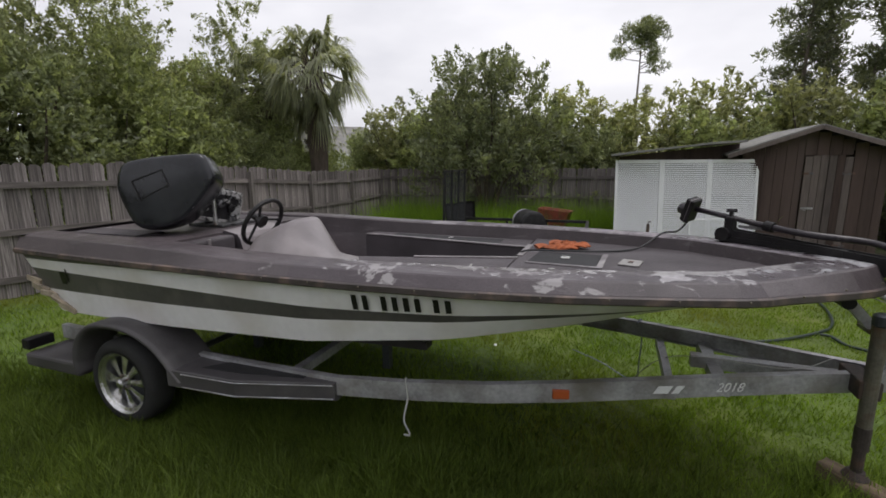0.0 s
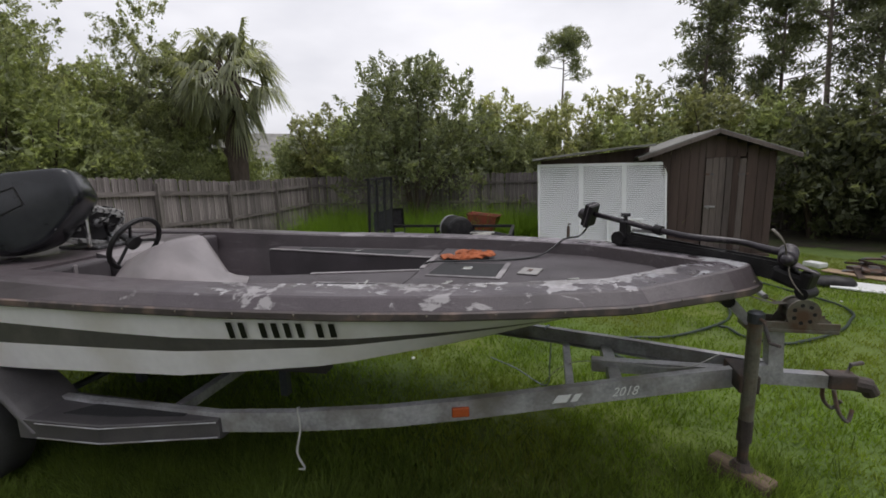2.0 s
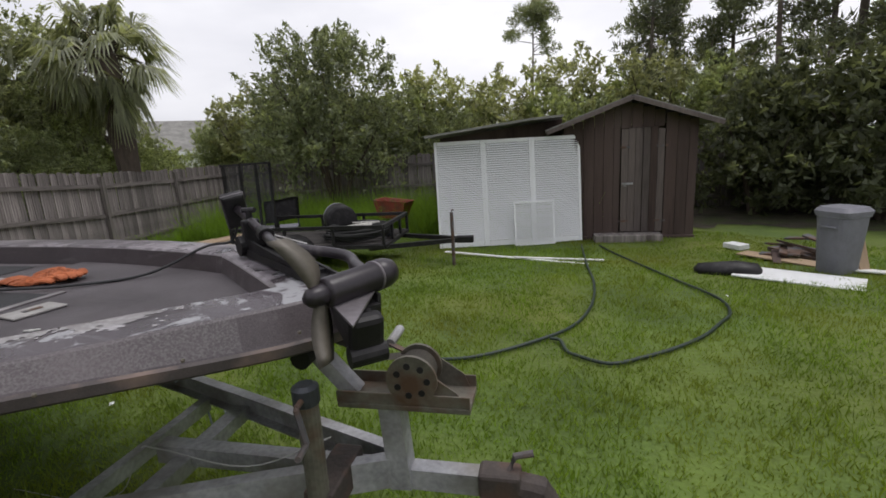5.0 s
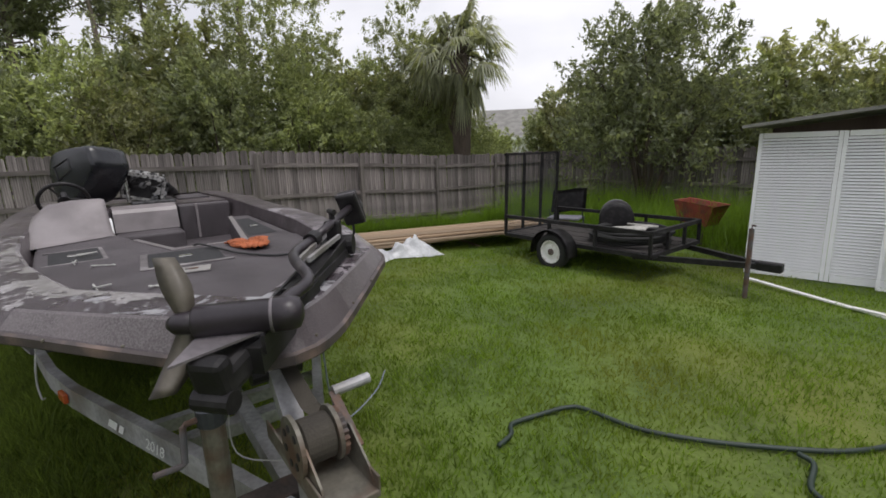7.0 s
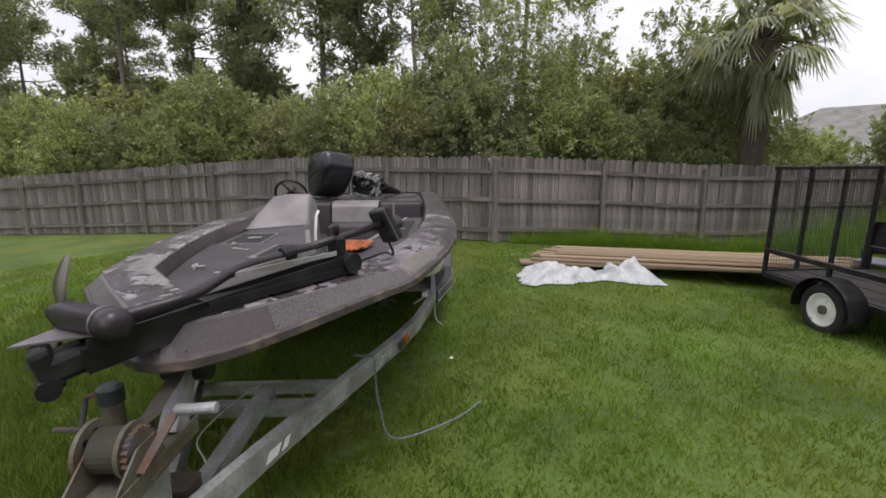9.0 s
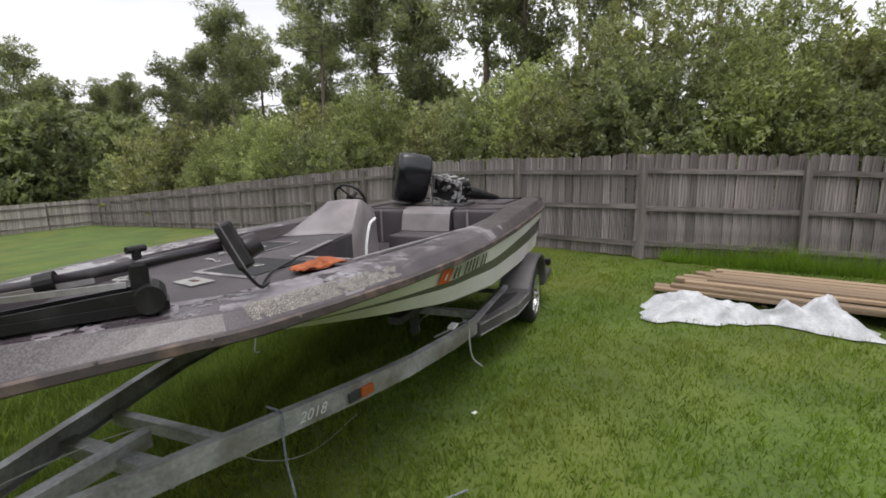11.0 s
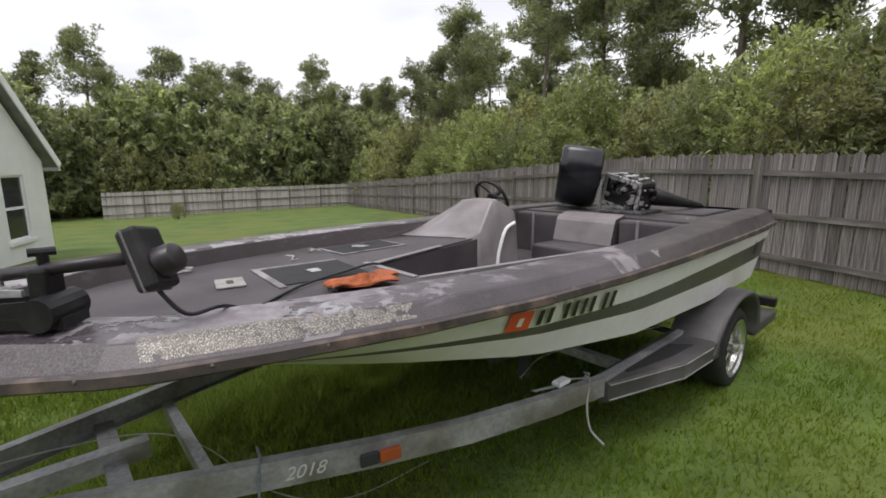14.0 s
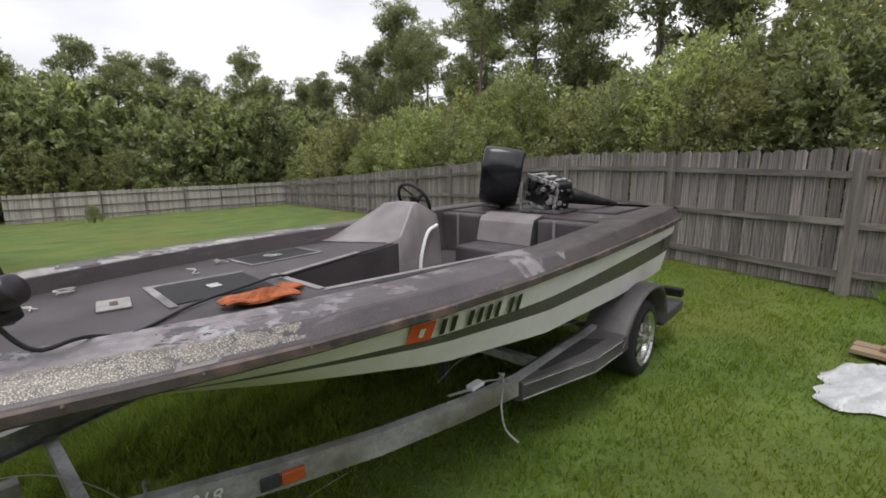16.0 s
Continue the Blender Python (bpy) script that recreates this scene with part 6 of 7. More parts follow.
def build_trailer():
    tr = thing("boat_trailer", "galvanised boat trailer with grey fenders and chromed wheels", "boat trailer")
    for side in (-1, 1):
        # channel rail: web and two flanges, swept along its bend
        bm = bmesh.new()
        prof = [(0.0, -0.055), (0.0, 0.055), (-0.045, 0.055), (-0.045, 0.049), (-0.006, 0.049), (-0.006, -0.049), (-0.045, -0.049), (-0.045, -0.055)]
        rows = []
        for i, p in enumerate(RAILPTS):
            a, b = RAILPTS[max(0, i - 1)], RAILPTS[min(len(RAILPTS) - 1, i + 1)]
            d = Vector((b[0] - a[0], side * (b[1] - a[1]), 0)).normalized()
            out = Vector((-d.y, d.x, 0)) * side
            rows.append([Vector((p[0], side * p[1], p[2])) + out * o + Vector((0, 0, z)) for o, z in prof])
        vs = loft(bm, rows, close=True)
        bmesh.ops.recalc_face_normals(bm, faces=bm.faces)
        part("side_rail", bm, M_GALV, tr, "galvanised channel side rail")
        build_wheel(tr, side)
        # fender: a rounded shell over the wheel, with the step ahead and behind
        bm = bmesh.new()
        rows = []
        arch = [(-0.42, 0.33), (-0.42, 0.45), (-0.36, 0.60), (-0.22, 0.71), (0.0, 0.745), (0.22, 0.72), (0.40, 0.64), (0.53, 0.52), (0.62, 0.43)]
        for x, z in smooth_curve([(x, 0, z) for x, z in arch], 4) and [(p.x, p.z) for p in smooth_curve([(x, 0, z) for x, z in arch], 4)]:
            c = Vector((0.05, 0, 0.36))
            inn = Vector((x, 0, z)).lerp(c, 0.055)
            rows.append([Vector((x, side * 0.80, z)), Vector((x, side * 1.085, z)), Vector((x, side * 1.11, z)).lerp(Vector((inn.x, side * 1.11, inn.z)), 0.4), Vector((inn.x, side * 1.118, inn.z)), Vector((inn.x, side * 1.10, inn.z)).lerp(Vector((c.x, side * 1.10, c.z)), 0.06), Vector((inn.x, side * 0.82, inn.z)).lerp(Vector((c.x, side * 0.82, c.z)), 0.03)])
        loft(bm, rows)
        bmesh.ops.recalc_face_normals(bm, faces=bm.faces)
        part("fender", bm, M_FENDER, tr, "faded grey moulded fender", smooth=True)
        bm = bmesh.new()
        top = [(0.50, 1.105), (1.02, 1.085), (1.61, 0.915), (1.61, 0.82), (0.50, 0.80)]
        pl = [[Vector((x, side * y, 0.505)) for x, y in top], [Vector((x, side * (y + 0.006), 0.50)) for x, y in top], [Vector((x, side * (y + 0.006), 0.395)) for x, y in top], [Vector((x, side * (y - 0.02), 0.385)) for x, y in top]]
        vs = loft(bm, pl, close=True)
        bm.faces.new(vs[0])
        bm.faces.new(vs[-1])
        bmesh.ops.recalc_face_normals(bm, faces=bm.faces)
        part("step_platform", bm, M_FENDER, tr, "grey step platform ahead of the fender")
        bm = bmesh.new()
        tread = [(0.70, 1.02), (1.0, 1.0), (1.40, 0.925), (1.40, 0.86), (0.86, 0.84)]
        vs = loft(bm, [[Vector((x, side * y, z)) for x, y in tread] for z in (0.504, 0.509)], close=True)
        bm.faces.new(vs[-1])
        part("step_tread", bm, M_HATCH, tr, "dark tread pad")
        bm = bmesh.new()
        for z in (0.49, 0.405):
            sweep(bm, [(0.62, side * 1.112, z), (1.02, side * 1.094, z), (1.60, side * 0.926, z)], 0.004, 5)
        part("step_piping", bm, M_GALV, tr, "pale trim line along the step")
        bm = bmesh.new()
        box(bm, -0.98, -0.38, side * 1.10 if side < 0 else 0.78, -0.78 if side < 0 else 1.10, 0.30, 0.40, 0.02)
        part("rear_step", bm, M_FENDER, tr, "grey step behind the fender")
        lamp = part("rear_lamp", (lambda b: (box(b, -1.02, -0.94, side * 1.0 - 0.09, side * 1.0 + 0.09, 0.42, 0.50, 0.012), b)[1])(bmesh.new()), M_BLACK, tr, "black rear lamp housing")
        # marker lamp and its dark base
        x, y, z = 2.87, 0.668, 0.54
        d = Vector((0.4, -side * 0.115, 0)).normalized()
        mm = Matrix.Translation((x, side * y, z)) @ pose(0, 0, 0, 0, 0, math.degrees(math.atan2(d.y, d.x)))
        s = side
        bm = bmesh.new()
        box(bm, -0.045, 0.045, min(0, s * 0.022), max(0, s * 0.022), -0.026, 0.026, 0.006, mm)
        ml = part("marker_lamp", bm, M_AMBER, tr, "amber side marker lamp")
        if side > 0:
            bm = bmesh.new()
            box(bm, 0.048, 0.12, min(0, s * 0.016), max(0, s * 0.016), -0.026, 0.026, 0.004, mm)
            part("lamp_base", bm, M_GALVDARK, tr)
        # bunk under the hull
        bm = bmesh.new()
        beam(bm, (-0.9, side * 0.42, 0.55), (2.0, side * 0.40, 0.60), 0.10, 0.05)
        part("bunk", bm, M_CARPET, tr, "dark carpeted bunk board")
        # brackets take dark steel to add to the shade under the hull
        for xx, zz in ((-0.6, 0.53), (0.6, 0.54), (1.7, 0.57)):
            bm = bmesh.new()
            beam(bm, (xx, side * 0.42, 0.40), (xx, side * 0.42, zz), 0.05, 0.05, (1, 0, 0))
            part("bunk_bracket", bm, M_GALVDARK, tr)
        # model year on the rail
        cu = bpy.data.curves.new("year_lettering", "FONT")
        cu.body, cu.size, cu.extrude, cu.align_x, cu.shear = "2018", 0.074, 0.0006, "CENTER", 0.35
        tmp = bpy.data.objects.new("year_lettering", cu)
        scene.collection.objects.link(tmp)
        dg = bpy.context.evaluated_depsgraph_get()
        me = bpy.data.meshes.new_from_object(tmp.evaluated_get(dg))
        bpy.data.objects.remove(tmp)
        me.materials.clear()
        me.materials.append(M_DECAL_WHITE)
        px, py, pz = (3.18, 0.562, 0.53) if side > 0 else (3.72, 0.358, 0.545)
        tx = math.degrees(math.atan2(-side * 0.37, 1.0))
        o = new("year_lettering", me)
        o.parent = tr
        o.matrix_basis = pose(px, side * (py + 0.004), pz, 90, 0, tx + (180 if side > 0 else 0))
        # maker's mark as a plain slanted shape
        bm = bmesh.new()
        px2, py2, pz2 = (4.10, 0.212, 0.575) if side > 0 else (3.42, 0.47, 0.56)
        mk = pose(px2, side * (py2 + 0.005), pz2, 90, 0, tx + (180 if side > 0 else 0))
        for a, b in ((-0.09, -0.01), (0.01, 0.05)):
            vs = [mk @ Vector((a, -0.022, 0)), mk @ Vector((b, -0.022, 0)), mk @ Vector((b + 0.03, 0.022, 0)), mk @ Vector((a + 0.03, 0.022, 0))]
            bm.faces.new([bm.verts.new(v) for v in vs])
        part("maker_mark", bm, M_DECAL_WHITE, tr, "white slanted maker's mark")
    for a, b, w in (((-0.8, -0.8, 0.44), (-0.8, 0.8, 0.44), 0.06), ((1.2, -0.85, 0.43), (1.2, 0.85, 0.43), 0.06), ((3.44, -0.41, 0.505), (3.44, 0.41, 0.505), 0.045), ((3.70, -0.33, 0.53), (3.70, 0.33, 0.53), 0.07)):
        bm = bmesh.new()
        beam(bm, a, b, w, 0.06)
        part("cross_member", bm, M_GALV, tr)
    bm = bmesh.new()
    sweep(bm, [(0, -0.9, 0.305), (0, 0.9, 0.305)], 0.025, 10)
    part("axle", bm, M_GALVDARK, tr)
    bm = bmesh.new()
    beam(bm, (3.58, 0, 0.560), (4.88, 0, 0.555), 0.062, 0.075)
    part("tongue", bm, M_GALV, tr, "galvanised tongue beam")
    # coupler
    cp = new("coupler")
    cp.parent = tr
    cp.matrix_basis = pose(0, 0, -0.05)
    bm = bmesh.new()
    box(bm, 4.84, 4.98, -0.045, 0.045, 0.565, 0.655, 0.012)
    sweep(bm, [(4.96, 0, 0.60), (5.04, 0, 0.585), (5.07, 0, 0.54)], [0.045, 0.048, 0.04], 12)
    part("coupler_body", bm, M_RUSTDARK, cp, "dark rusty ball coupler")
    bm = bmesh.new()
    sweep(bm, [(4.94, 0, 0.65), (4.96, 0.01, 0.70), (5.02, 0.02, 0.71)], 0.012, 8)
    part("coupler_latch", bm, M_RUST, cp)
    for y in (-0.05, 0.05):
        bm = bmesh.new()
        sweep(bm, smooth_curve([(4.86, y, 0.57), (4.88, y * 1.5, 0.46), (4.93, y * 1.5, 0.40), (4.96, y, 0.46)], 4), 0.011, 6)
        part("safety_chain", bm, M_RUST, cp, "rusty hanging safety chain")
    # jack
    jk = new("jack")
    jk.parent = tr
    jk.matrix_basis = pose(0.012, -0.165, -0.075)
    bm = bmesh.new()
    sweep(bm, [(4.36, -0.06, 0.36), (4.36, -0.06, 1.02)], 0.034, 16)
    part("jack_tube", bm, M_OLDSTEEL, jk, "dull grey steel jack tube")
    bm = bmesh.new()
    sweep(bm, [(4.36, -0.06, 0.34), (4.36, -0.06, 0.47)], 0.0365, 16)
    part("jack_collar", bm, M_RUSTDARK, jk, "dark rusty collar round the jack")
    bm = bmesh.new()
    revolve(bm, [(0.034, 1.02), (0.040, 1.025), (0.040, 1.075), (0.026, 1.085)], Matrix.Translation((4.36, -0.06, 0)), 16)
    part("jack_cap", bm, M_GALVDARK, jk)
    bm = bmesh.new()
    sweep(bm, [(4.36, -0.06, 1.05), (4.37, -0.13, 1.05), (4.37, -0.135, 1.045), (4.395, -0.145, 0.95), (4.395, -0.155, 0.945), (4.41, -0.22, 0.955)], 0.009, 8)
    part("jack_crank", bm, M_RUST, jk)
    bm = bmesh.new()
    sweep(bm, [(4.36, -0.06, 0.37), (4.36, -0.06, 0.21)], 0.027, 12)
    sweep(bm, [(4.36, -0.06, 0.215), (4.36, -0.06, 0.181)], [0.040, 0.062], 14)
    part("jack_foot", bm, M_RUSTDARK, jk)
    bm = bmesh.new()
    box(bm, 4.31, 4.41, -0.07, 0.18, 0.62, 0.72, 0.008)
    part("jack_bracket", bm, M_RUSTDARK, jk)
    # winch stand and winch
    ws = new("winch_stand")
    ws.parent = tr
    ws.matrix_basis = pose(0.095, -0.03, -0.075)
    bm = bmesh.new()
    beam(bm, (4.48, 0.02, 0.60), (4.46, 0.02, 0.93), 0.075, 0.075, (1, 0, 0))
    part("stand_post", bm, M_GALV, ws, "square steel winch post")
    bm = bmesh.new()
    box(bm, 4.30, 4.74, -0.055, 0.095, 0.925, 0.945, 0.004)
    box(bm, 4.30, 4.74, 0.088, 0.095, 0.945, 0.985, 0.002)
    box(bm, 4.30, 4.74, -0.055, -0.048, 0.945, 0.985, 0.002)
    part("winch_plate", bm, M_OLDSTEEL, ws, "steel tray under the winch")
    bm = bmesh.new()
    beam(bm, (4.34, 0.02, 0.94), (4.20, 0.02, 1.10), 0.06, 0.05)
    part("bow_stop_arm", bm, M_GALV, ws)
    bm = bmesh.new()
    sweep(bm, [(4.19, -0.06, 1.09), (4.19, 0.10, 1.09)], [0.035, 0.035], 12)
    part("bow_roller", bm, M_BLACK, ws, "black rubber bow roller")
    wn2 = new("winch")
    wn2.parent = tr
    wn2.matrix_basis = pose(0.095, -0.03, -0.075)
    for y, r in ((-0.055, 0.082), (0.05, 0.075)):
        bm = bmesh.new()
        revolve(bm, [(0.02, -0.006), (r, -0.006), (r, 0.006), (0.02, 0.006)], Matrix.Translation((4.56, y, 1.035)) @ pose(0, 0, 0, 90, 0, 0), 30)
        part("drum_flange", bm, M_OLDSTEEL, wn2, "drilled steel drum flange")
    for k in range(7):
        bm = bmesh.new()
        a = 2 * math.pi * k / 7
        revolve(bm, [(0.011, -0.0075), (0.011, 0.0075)], Matrix.Translation((4.56 + 0.05 * math.cos(a), -0.056, 1.035 + 0.05 * math.sin(a))) @ pose(0, 0, 0, 90, 0, 0), 10)
        part("flange_hole", bm, M_BLACK, wn2)
    bm = bmesh.new()
    revolve(bm, [(0.05, -0.048), (0.062, -0.04), (0.062, 0.036), (0.05, 0.044)], Matrix.Translation((4.56, 0, 1.035)) @ pose(0, 0, 0, 90, 0, 0), 24)
    part("strap_roll", bm, M_STRAP, wn2, "rolled dirty winch strap")
    bm = bmesh.new()
    n = 44
    prof = [((0.068 if k % 2 else 0.060)) for k in range(n)]
    M2 = Matrix.Translation((4.56, 0.066, 1.03)) @ pose(0, 0, 0, 90, 0, 0)
    loft(bm, [[M2 @ Vector((r * math.cos(2 * math.pi * k / n), r * math.sin(2 * math.pi * k / n), z)) for k, r in enumerate(prof)] for z in (-0.008, 0.008)], close=True)
    bmesh.ops.holes_fill(bm, edges=bm.edges)
    part("gear", bm, M_RUST, wn2, "rusty toothed winch gear")
    bm = bmesh.new()
    vs = [(4.46, 0.945), (4.72, 0.945), (4.70, 0.99), (4.60, 1.06), (4.52, 1.06)]
    for y in (-0.045, 0.085):
        q = [bm.verts.new((x, y, z)) for x, z in vs]
        q2 = [bm.verts.new((x, y + 0.006, z)) for x, z in vs]
        bm.faces.new(q)
        bm.faces.new(q2[::-1])
        for k in range(5):
            bm.faces.new((q[k], q2[k], q2[(k + 1) % 5], q[(k + 1) % 5]))
    part("winch_cheek", bm, M_OLDSTEEL, wn2)
    bm = bmesh.new()
    beam(bm, (4.62, 0.10, 1.00), (4.44, 0.11, 1.08), 0.006, 0.026, (0, 1, 0))
    part("crank_arm", bm, M_RUST, wn2)
    bm = bmesh.new()
    sweep(bm, [(4.44, 0.11, 1.08), (4.44, 0.23, 1.085)], 0.017, 12)
    part("crank_grip", bm, M_GALV, wn2, "pale grey crank grip")
    bm = bmesh.new()
    loft(bm, [[Vector((x, -0.02, z)), Vector((x, 0.03, z + 0.002))] for x, z in ((4.66, 1.005), (4.54, 0.99), (4.42, 1.03), (4.30, 1.075))])
    part("winch_strap", bm, M_STRAP, tr, "dirty webbing strap to the bow eye")


build_trailer()


def build_ropes():
    def rope(name, pts, r, mat, label):
        bm = bmesh.new()
        sweep(bm, smooth_curve(pts, 6), r, 6)
        tagged(part(name, bm, mat), label, "rope" if name == "rope_end" else "wire")
    rope("rope_end", [(2.02, -0.80, 0.55), (2.03, -0.835, 0.555), (2.05, -0.855, 0.46), (2.03, -0.87, 0.33), (2.06, -0.86, 0.24), (2.02, -0.85, 0.22)], 0.006, M_ROPE, "frayed pale rope end hanging over the trailer rail")
    rope("rope_end", [(1.66, 0.80, 0.545), (1.72, 0.87, 0.54), (1.76, 0.885, 0.42), (1.74, 0.90, 0.28), (1.70, 0.96, 0.20)], 0.006, M_ROPE, "pale rope hanging over the trailer rail")
    rope("wire_loop", [(3.29, 0.40, 0.617), (3.31, 0.49, 0.620), (3.325, 0.516, 0.612), (3.33, 0.520, 0.56), (3.335, 0.522, 0.48), (3.33, 0.54, 0.30), (3.30, 0.62, 0.08), (3.05, 0.98, 0.04), (2.80, 1.20, 0.03)], 0.0055, M_BLUEROPE, "blue-grey cord looped round the trailer rail into the grass")
    rope("lighting_wire", [(4.30, 0.02, 0.66), (4.05, -0.12, 0.62), (3.62, -0.05, 0.60), (3.4, 0.05, 0.50), (3.15, 0.14, 0.20), (2.8, 0.22, 0.035), (2.3, 0.25, 0.025)], 0.0028, M_ROPE, "loose pale wire along the trailer tongue")
    rope("lighting_wire", [(1.9, 0.55, 0.50), (1.4, 0.35, 0.42), (0.9, 0.5, 0.46), (0.4, 0.75, 0.5)], 0.003, M_ROPE, "loose pale wire sagging below the hull")


build_ropes()


def build_jack_block():
    bm = bmesh.new()
    box(bm, -0.17, 0.17, -0.060, 0.060, -0.03, 0.105, 0.018)
    bmesh.ops.subdivide_edges(bm, edges=bm.edges[:], cuts=2, use_grid_fill=True)
    for v in bm.verts:
        v.co += Vector((0.030, 0.016, 0.010)) * noise.noise(v.co * 9)
    ob = part("jack_block", bm, M_OLDTIMBER)
    ob.matrix_basis = pose(4.375, -0.225, 0.0, 0, 0, -48)
    tagged(ob, "weathered timber block under the jack foot", "timber block")


build_jack_block()


def build_loose_strap():
    st = thing("ratchet_strap", "white strap end with a buckle lying over the trailer rail", "strap")
    bm = bmesh.new()
    pts = smooth_curve([(1.98, 0.70, 0.50), (1.90, 0.80, 0.545), (1.80, 0.80, 0.545), (1.70, 0.83, 0.53), (1.62, 0.80, 0.525)], 5)
    loft(bm, [[p + Vector((0, -0.014, 0)), p + Vector((0, 0.014, 0.004)), p + Vector((0, 0.014, 0.007)), p + Vector((0, -0.014, 0.003))] for p in pts], close=True)
    part("webbing", bm, M_TARP, st)
    bm = bmesh.new()
    box(bm, 1.83, 1.93, 0.775, 0.825, 0.548, 0.572, 0.006)
    part("buckle", bm, M_LOUVRE, st, "white plastic buckle")


build_loose_strap()

# ---- small utility trailer ----
def build_utility_trailer():
    g = -0.19
    ut = thing("utility_trailer", "black open utility trailer with mesh ramp gate", "utility trailer", m=pose(0.02, 5.30, g, 0, 0, 1.5))
    L, W, H, D = 2.62, 1.45, 0.72, 0.40
    def bar(name, a, b, w=0.055, mat=M_BLACK):
        bm = bmesh.new()
        beam(bm, a, b, w, w, (1, 0, 0) if abs(a[2] - b[2]) > 0.2 else (0, 0, 1))
        return part(name, bm, mat, ut)
    for y in (0, W):
        bar("top_rail", (0, y, H), (L, y, H))
        bar("bed_rail", (0, y, D), (L, y, D), 0.06)
        for x in (0, L * 0.36, L * 0.68, L):
            bar("stake", (x, y, D), (x, y, H), 0.04)
    bar("top_rail", (L, 0, H), (L, W, H))
    for x in (0, L * 0.5, L):
        bar("bed_cross", (x, 0, D), (x, W, D), 0.06)
    for y in (W * 0.33, W * 0.67):
        bar("stake", (L, y, D), (L, y, H), 0.04)
    for k in range(9):
        bm = bmesh.new()
        y0 = 0.035 + k * (W - 0.07) / 9
        box(bm, 0.03, L - 0.03, y0 + 0.004, y0 + (W - 0.07) / 9 - 0.004, D + 0.015 + 0.003 * (k % 2), D + 0.035 + 0.003 * (k % 2))
        part("deck_board", bm, M_OILWOOD, ut, "dark oily deck board")
    # gate
    gate = new("ramp_gate")
    gate.parent = ut
    for y in (0.03, W * 0.33, W * 0.66, W - 0.03):
        bm = bmesh.new()
        beam(bm, (-0.04, y, D), (0.0, y, 1.80), 0.042, 0.042, (1, 0, 0))
        part("gate_bar", bm, M_BLACK, gate)
    for z in (D + 0.03, 1.78):
        bm = bmesh.new()
        beam(bm, (-0.02, 0, z), (-0.02, W, z), 0.042, 0.042)
        part("gate_rail", bm, M_BLACK, gate)
    bm = bmesh.new()
    for k in range(1, 36):
        y = W * k / 36
        beam(bm, (-0.01, y, D + 0.05), (-0.005, y, 1.76), 0.004, 0.004, (1, 0, 0))
    for k in range(1, 30):
        z = D + 0.05 + 1.33 * k / 30
        beam(bm, (-0.01, 0.04, z), (-0.01, W - 0.04, z), 0.004, 0.004)
    part("gate_mesh", bm, M_GALVDARK, gate, "dark expanded steel mesh")
    for y, s in ((-0.17, -1), (W + 0.17, 1)):
        wh = new("wheel")
        wh.parent = ut
        wh.matrix_basis = pose(1.16, y, 0.29, 90 if s < 0 else -90, 0, 0)
        I = Matrix.Identity(4)
        bm = bmesh.new()
        revolve(bm, [(0.17, -0.075), (0.23, -0.085), (0.275, -0.07), (0.29, 0.0), (0.275, 0.07), (0.23, 0.085), (0.185, 0.078), (0.175, 0.0), (0.17, -0.075)], I, 32, cap=False)
        part("tyre", bm, M_TYRE, wh, smooth=True)
        bm = bmesh.new()
        revolve(bm, [(0.178, 0.0), (0.182, 0.078), (0.165, 0.068), (0.15, 0.03), (0.10, 0.045), (0.062, 0.05)], I, 30)
        part("rim", bm, M_WHITEPAINT, wh, "white painted steel rim", smooth=True)
        bm = bmesh.new()
        revolve(bm, [(0.05, 0.045), (0.05, 0.07), (0.03, 0.085)], I, 14)
        part("hub_cap", bm, M_RUST, wh)
        bm = bmesh.new()
        rows = []
        for a in np.linspace(-10, 190, 15):
            c, sn = math.cos(radians(a)), math.sin(radians(a))
            rows.append([Vector((1.16 + 0.36 * c, y - 0.12, 0.30 + 0.34 * sn)), Vector((1.16 + 0.36 * c, y + 0.12, 0.30 + 0.34 * sn)), Vector((1.16 + 0.32 * c, y + s * 0.122, 0.30 + 0.30 * sn))])
        loft(bm, rows)
        part("mudguard", bm, M_BLACK, ut, "black curved mudguard", smooth=True)
    bar("tongue_arm", (L - 0.3, 0.12, D - 0.05), (3.75, W * 0.30, D), 0.07)
    bar("tongue_arm", (L - 0.3, W - 0.12, D - 0.05), (3.75, W * 0.36, D), 0.07)
    bm = bmesh.new()
    box(bm, 3.70, 3.98, 0.40, 0.52, D - 0.05, D + 0.06, 0.02)
    part("coupler", bm, M_BLACK, ut)
    bm = bmesh.new()
    sweep(bm, [(3.66, 0.33, 0.0), (3.66, 0.33, 0.86)], 0.028, 10)
    sweep(bm, [(3.66, 0.33, 0.86), (3.66, 0.33, 0.90), (3.70, 0.33, 0.90)], 0.014, 8)
    part("tongue_jack", bm, M_RUST, ut, "rusty tongue jack")


build_utility_trailer()


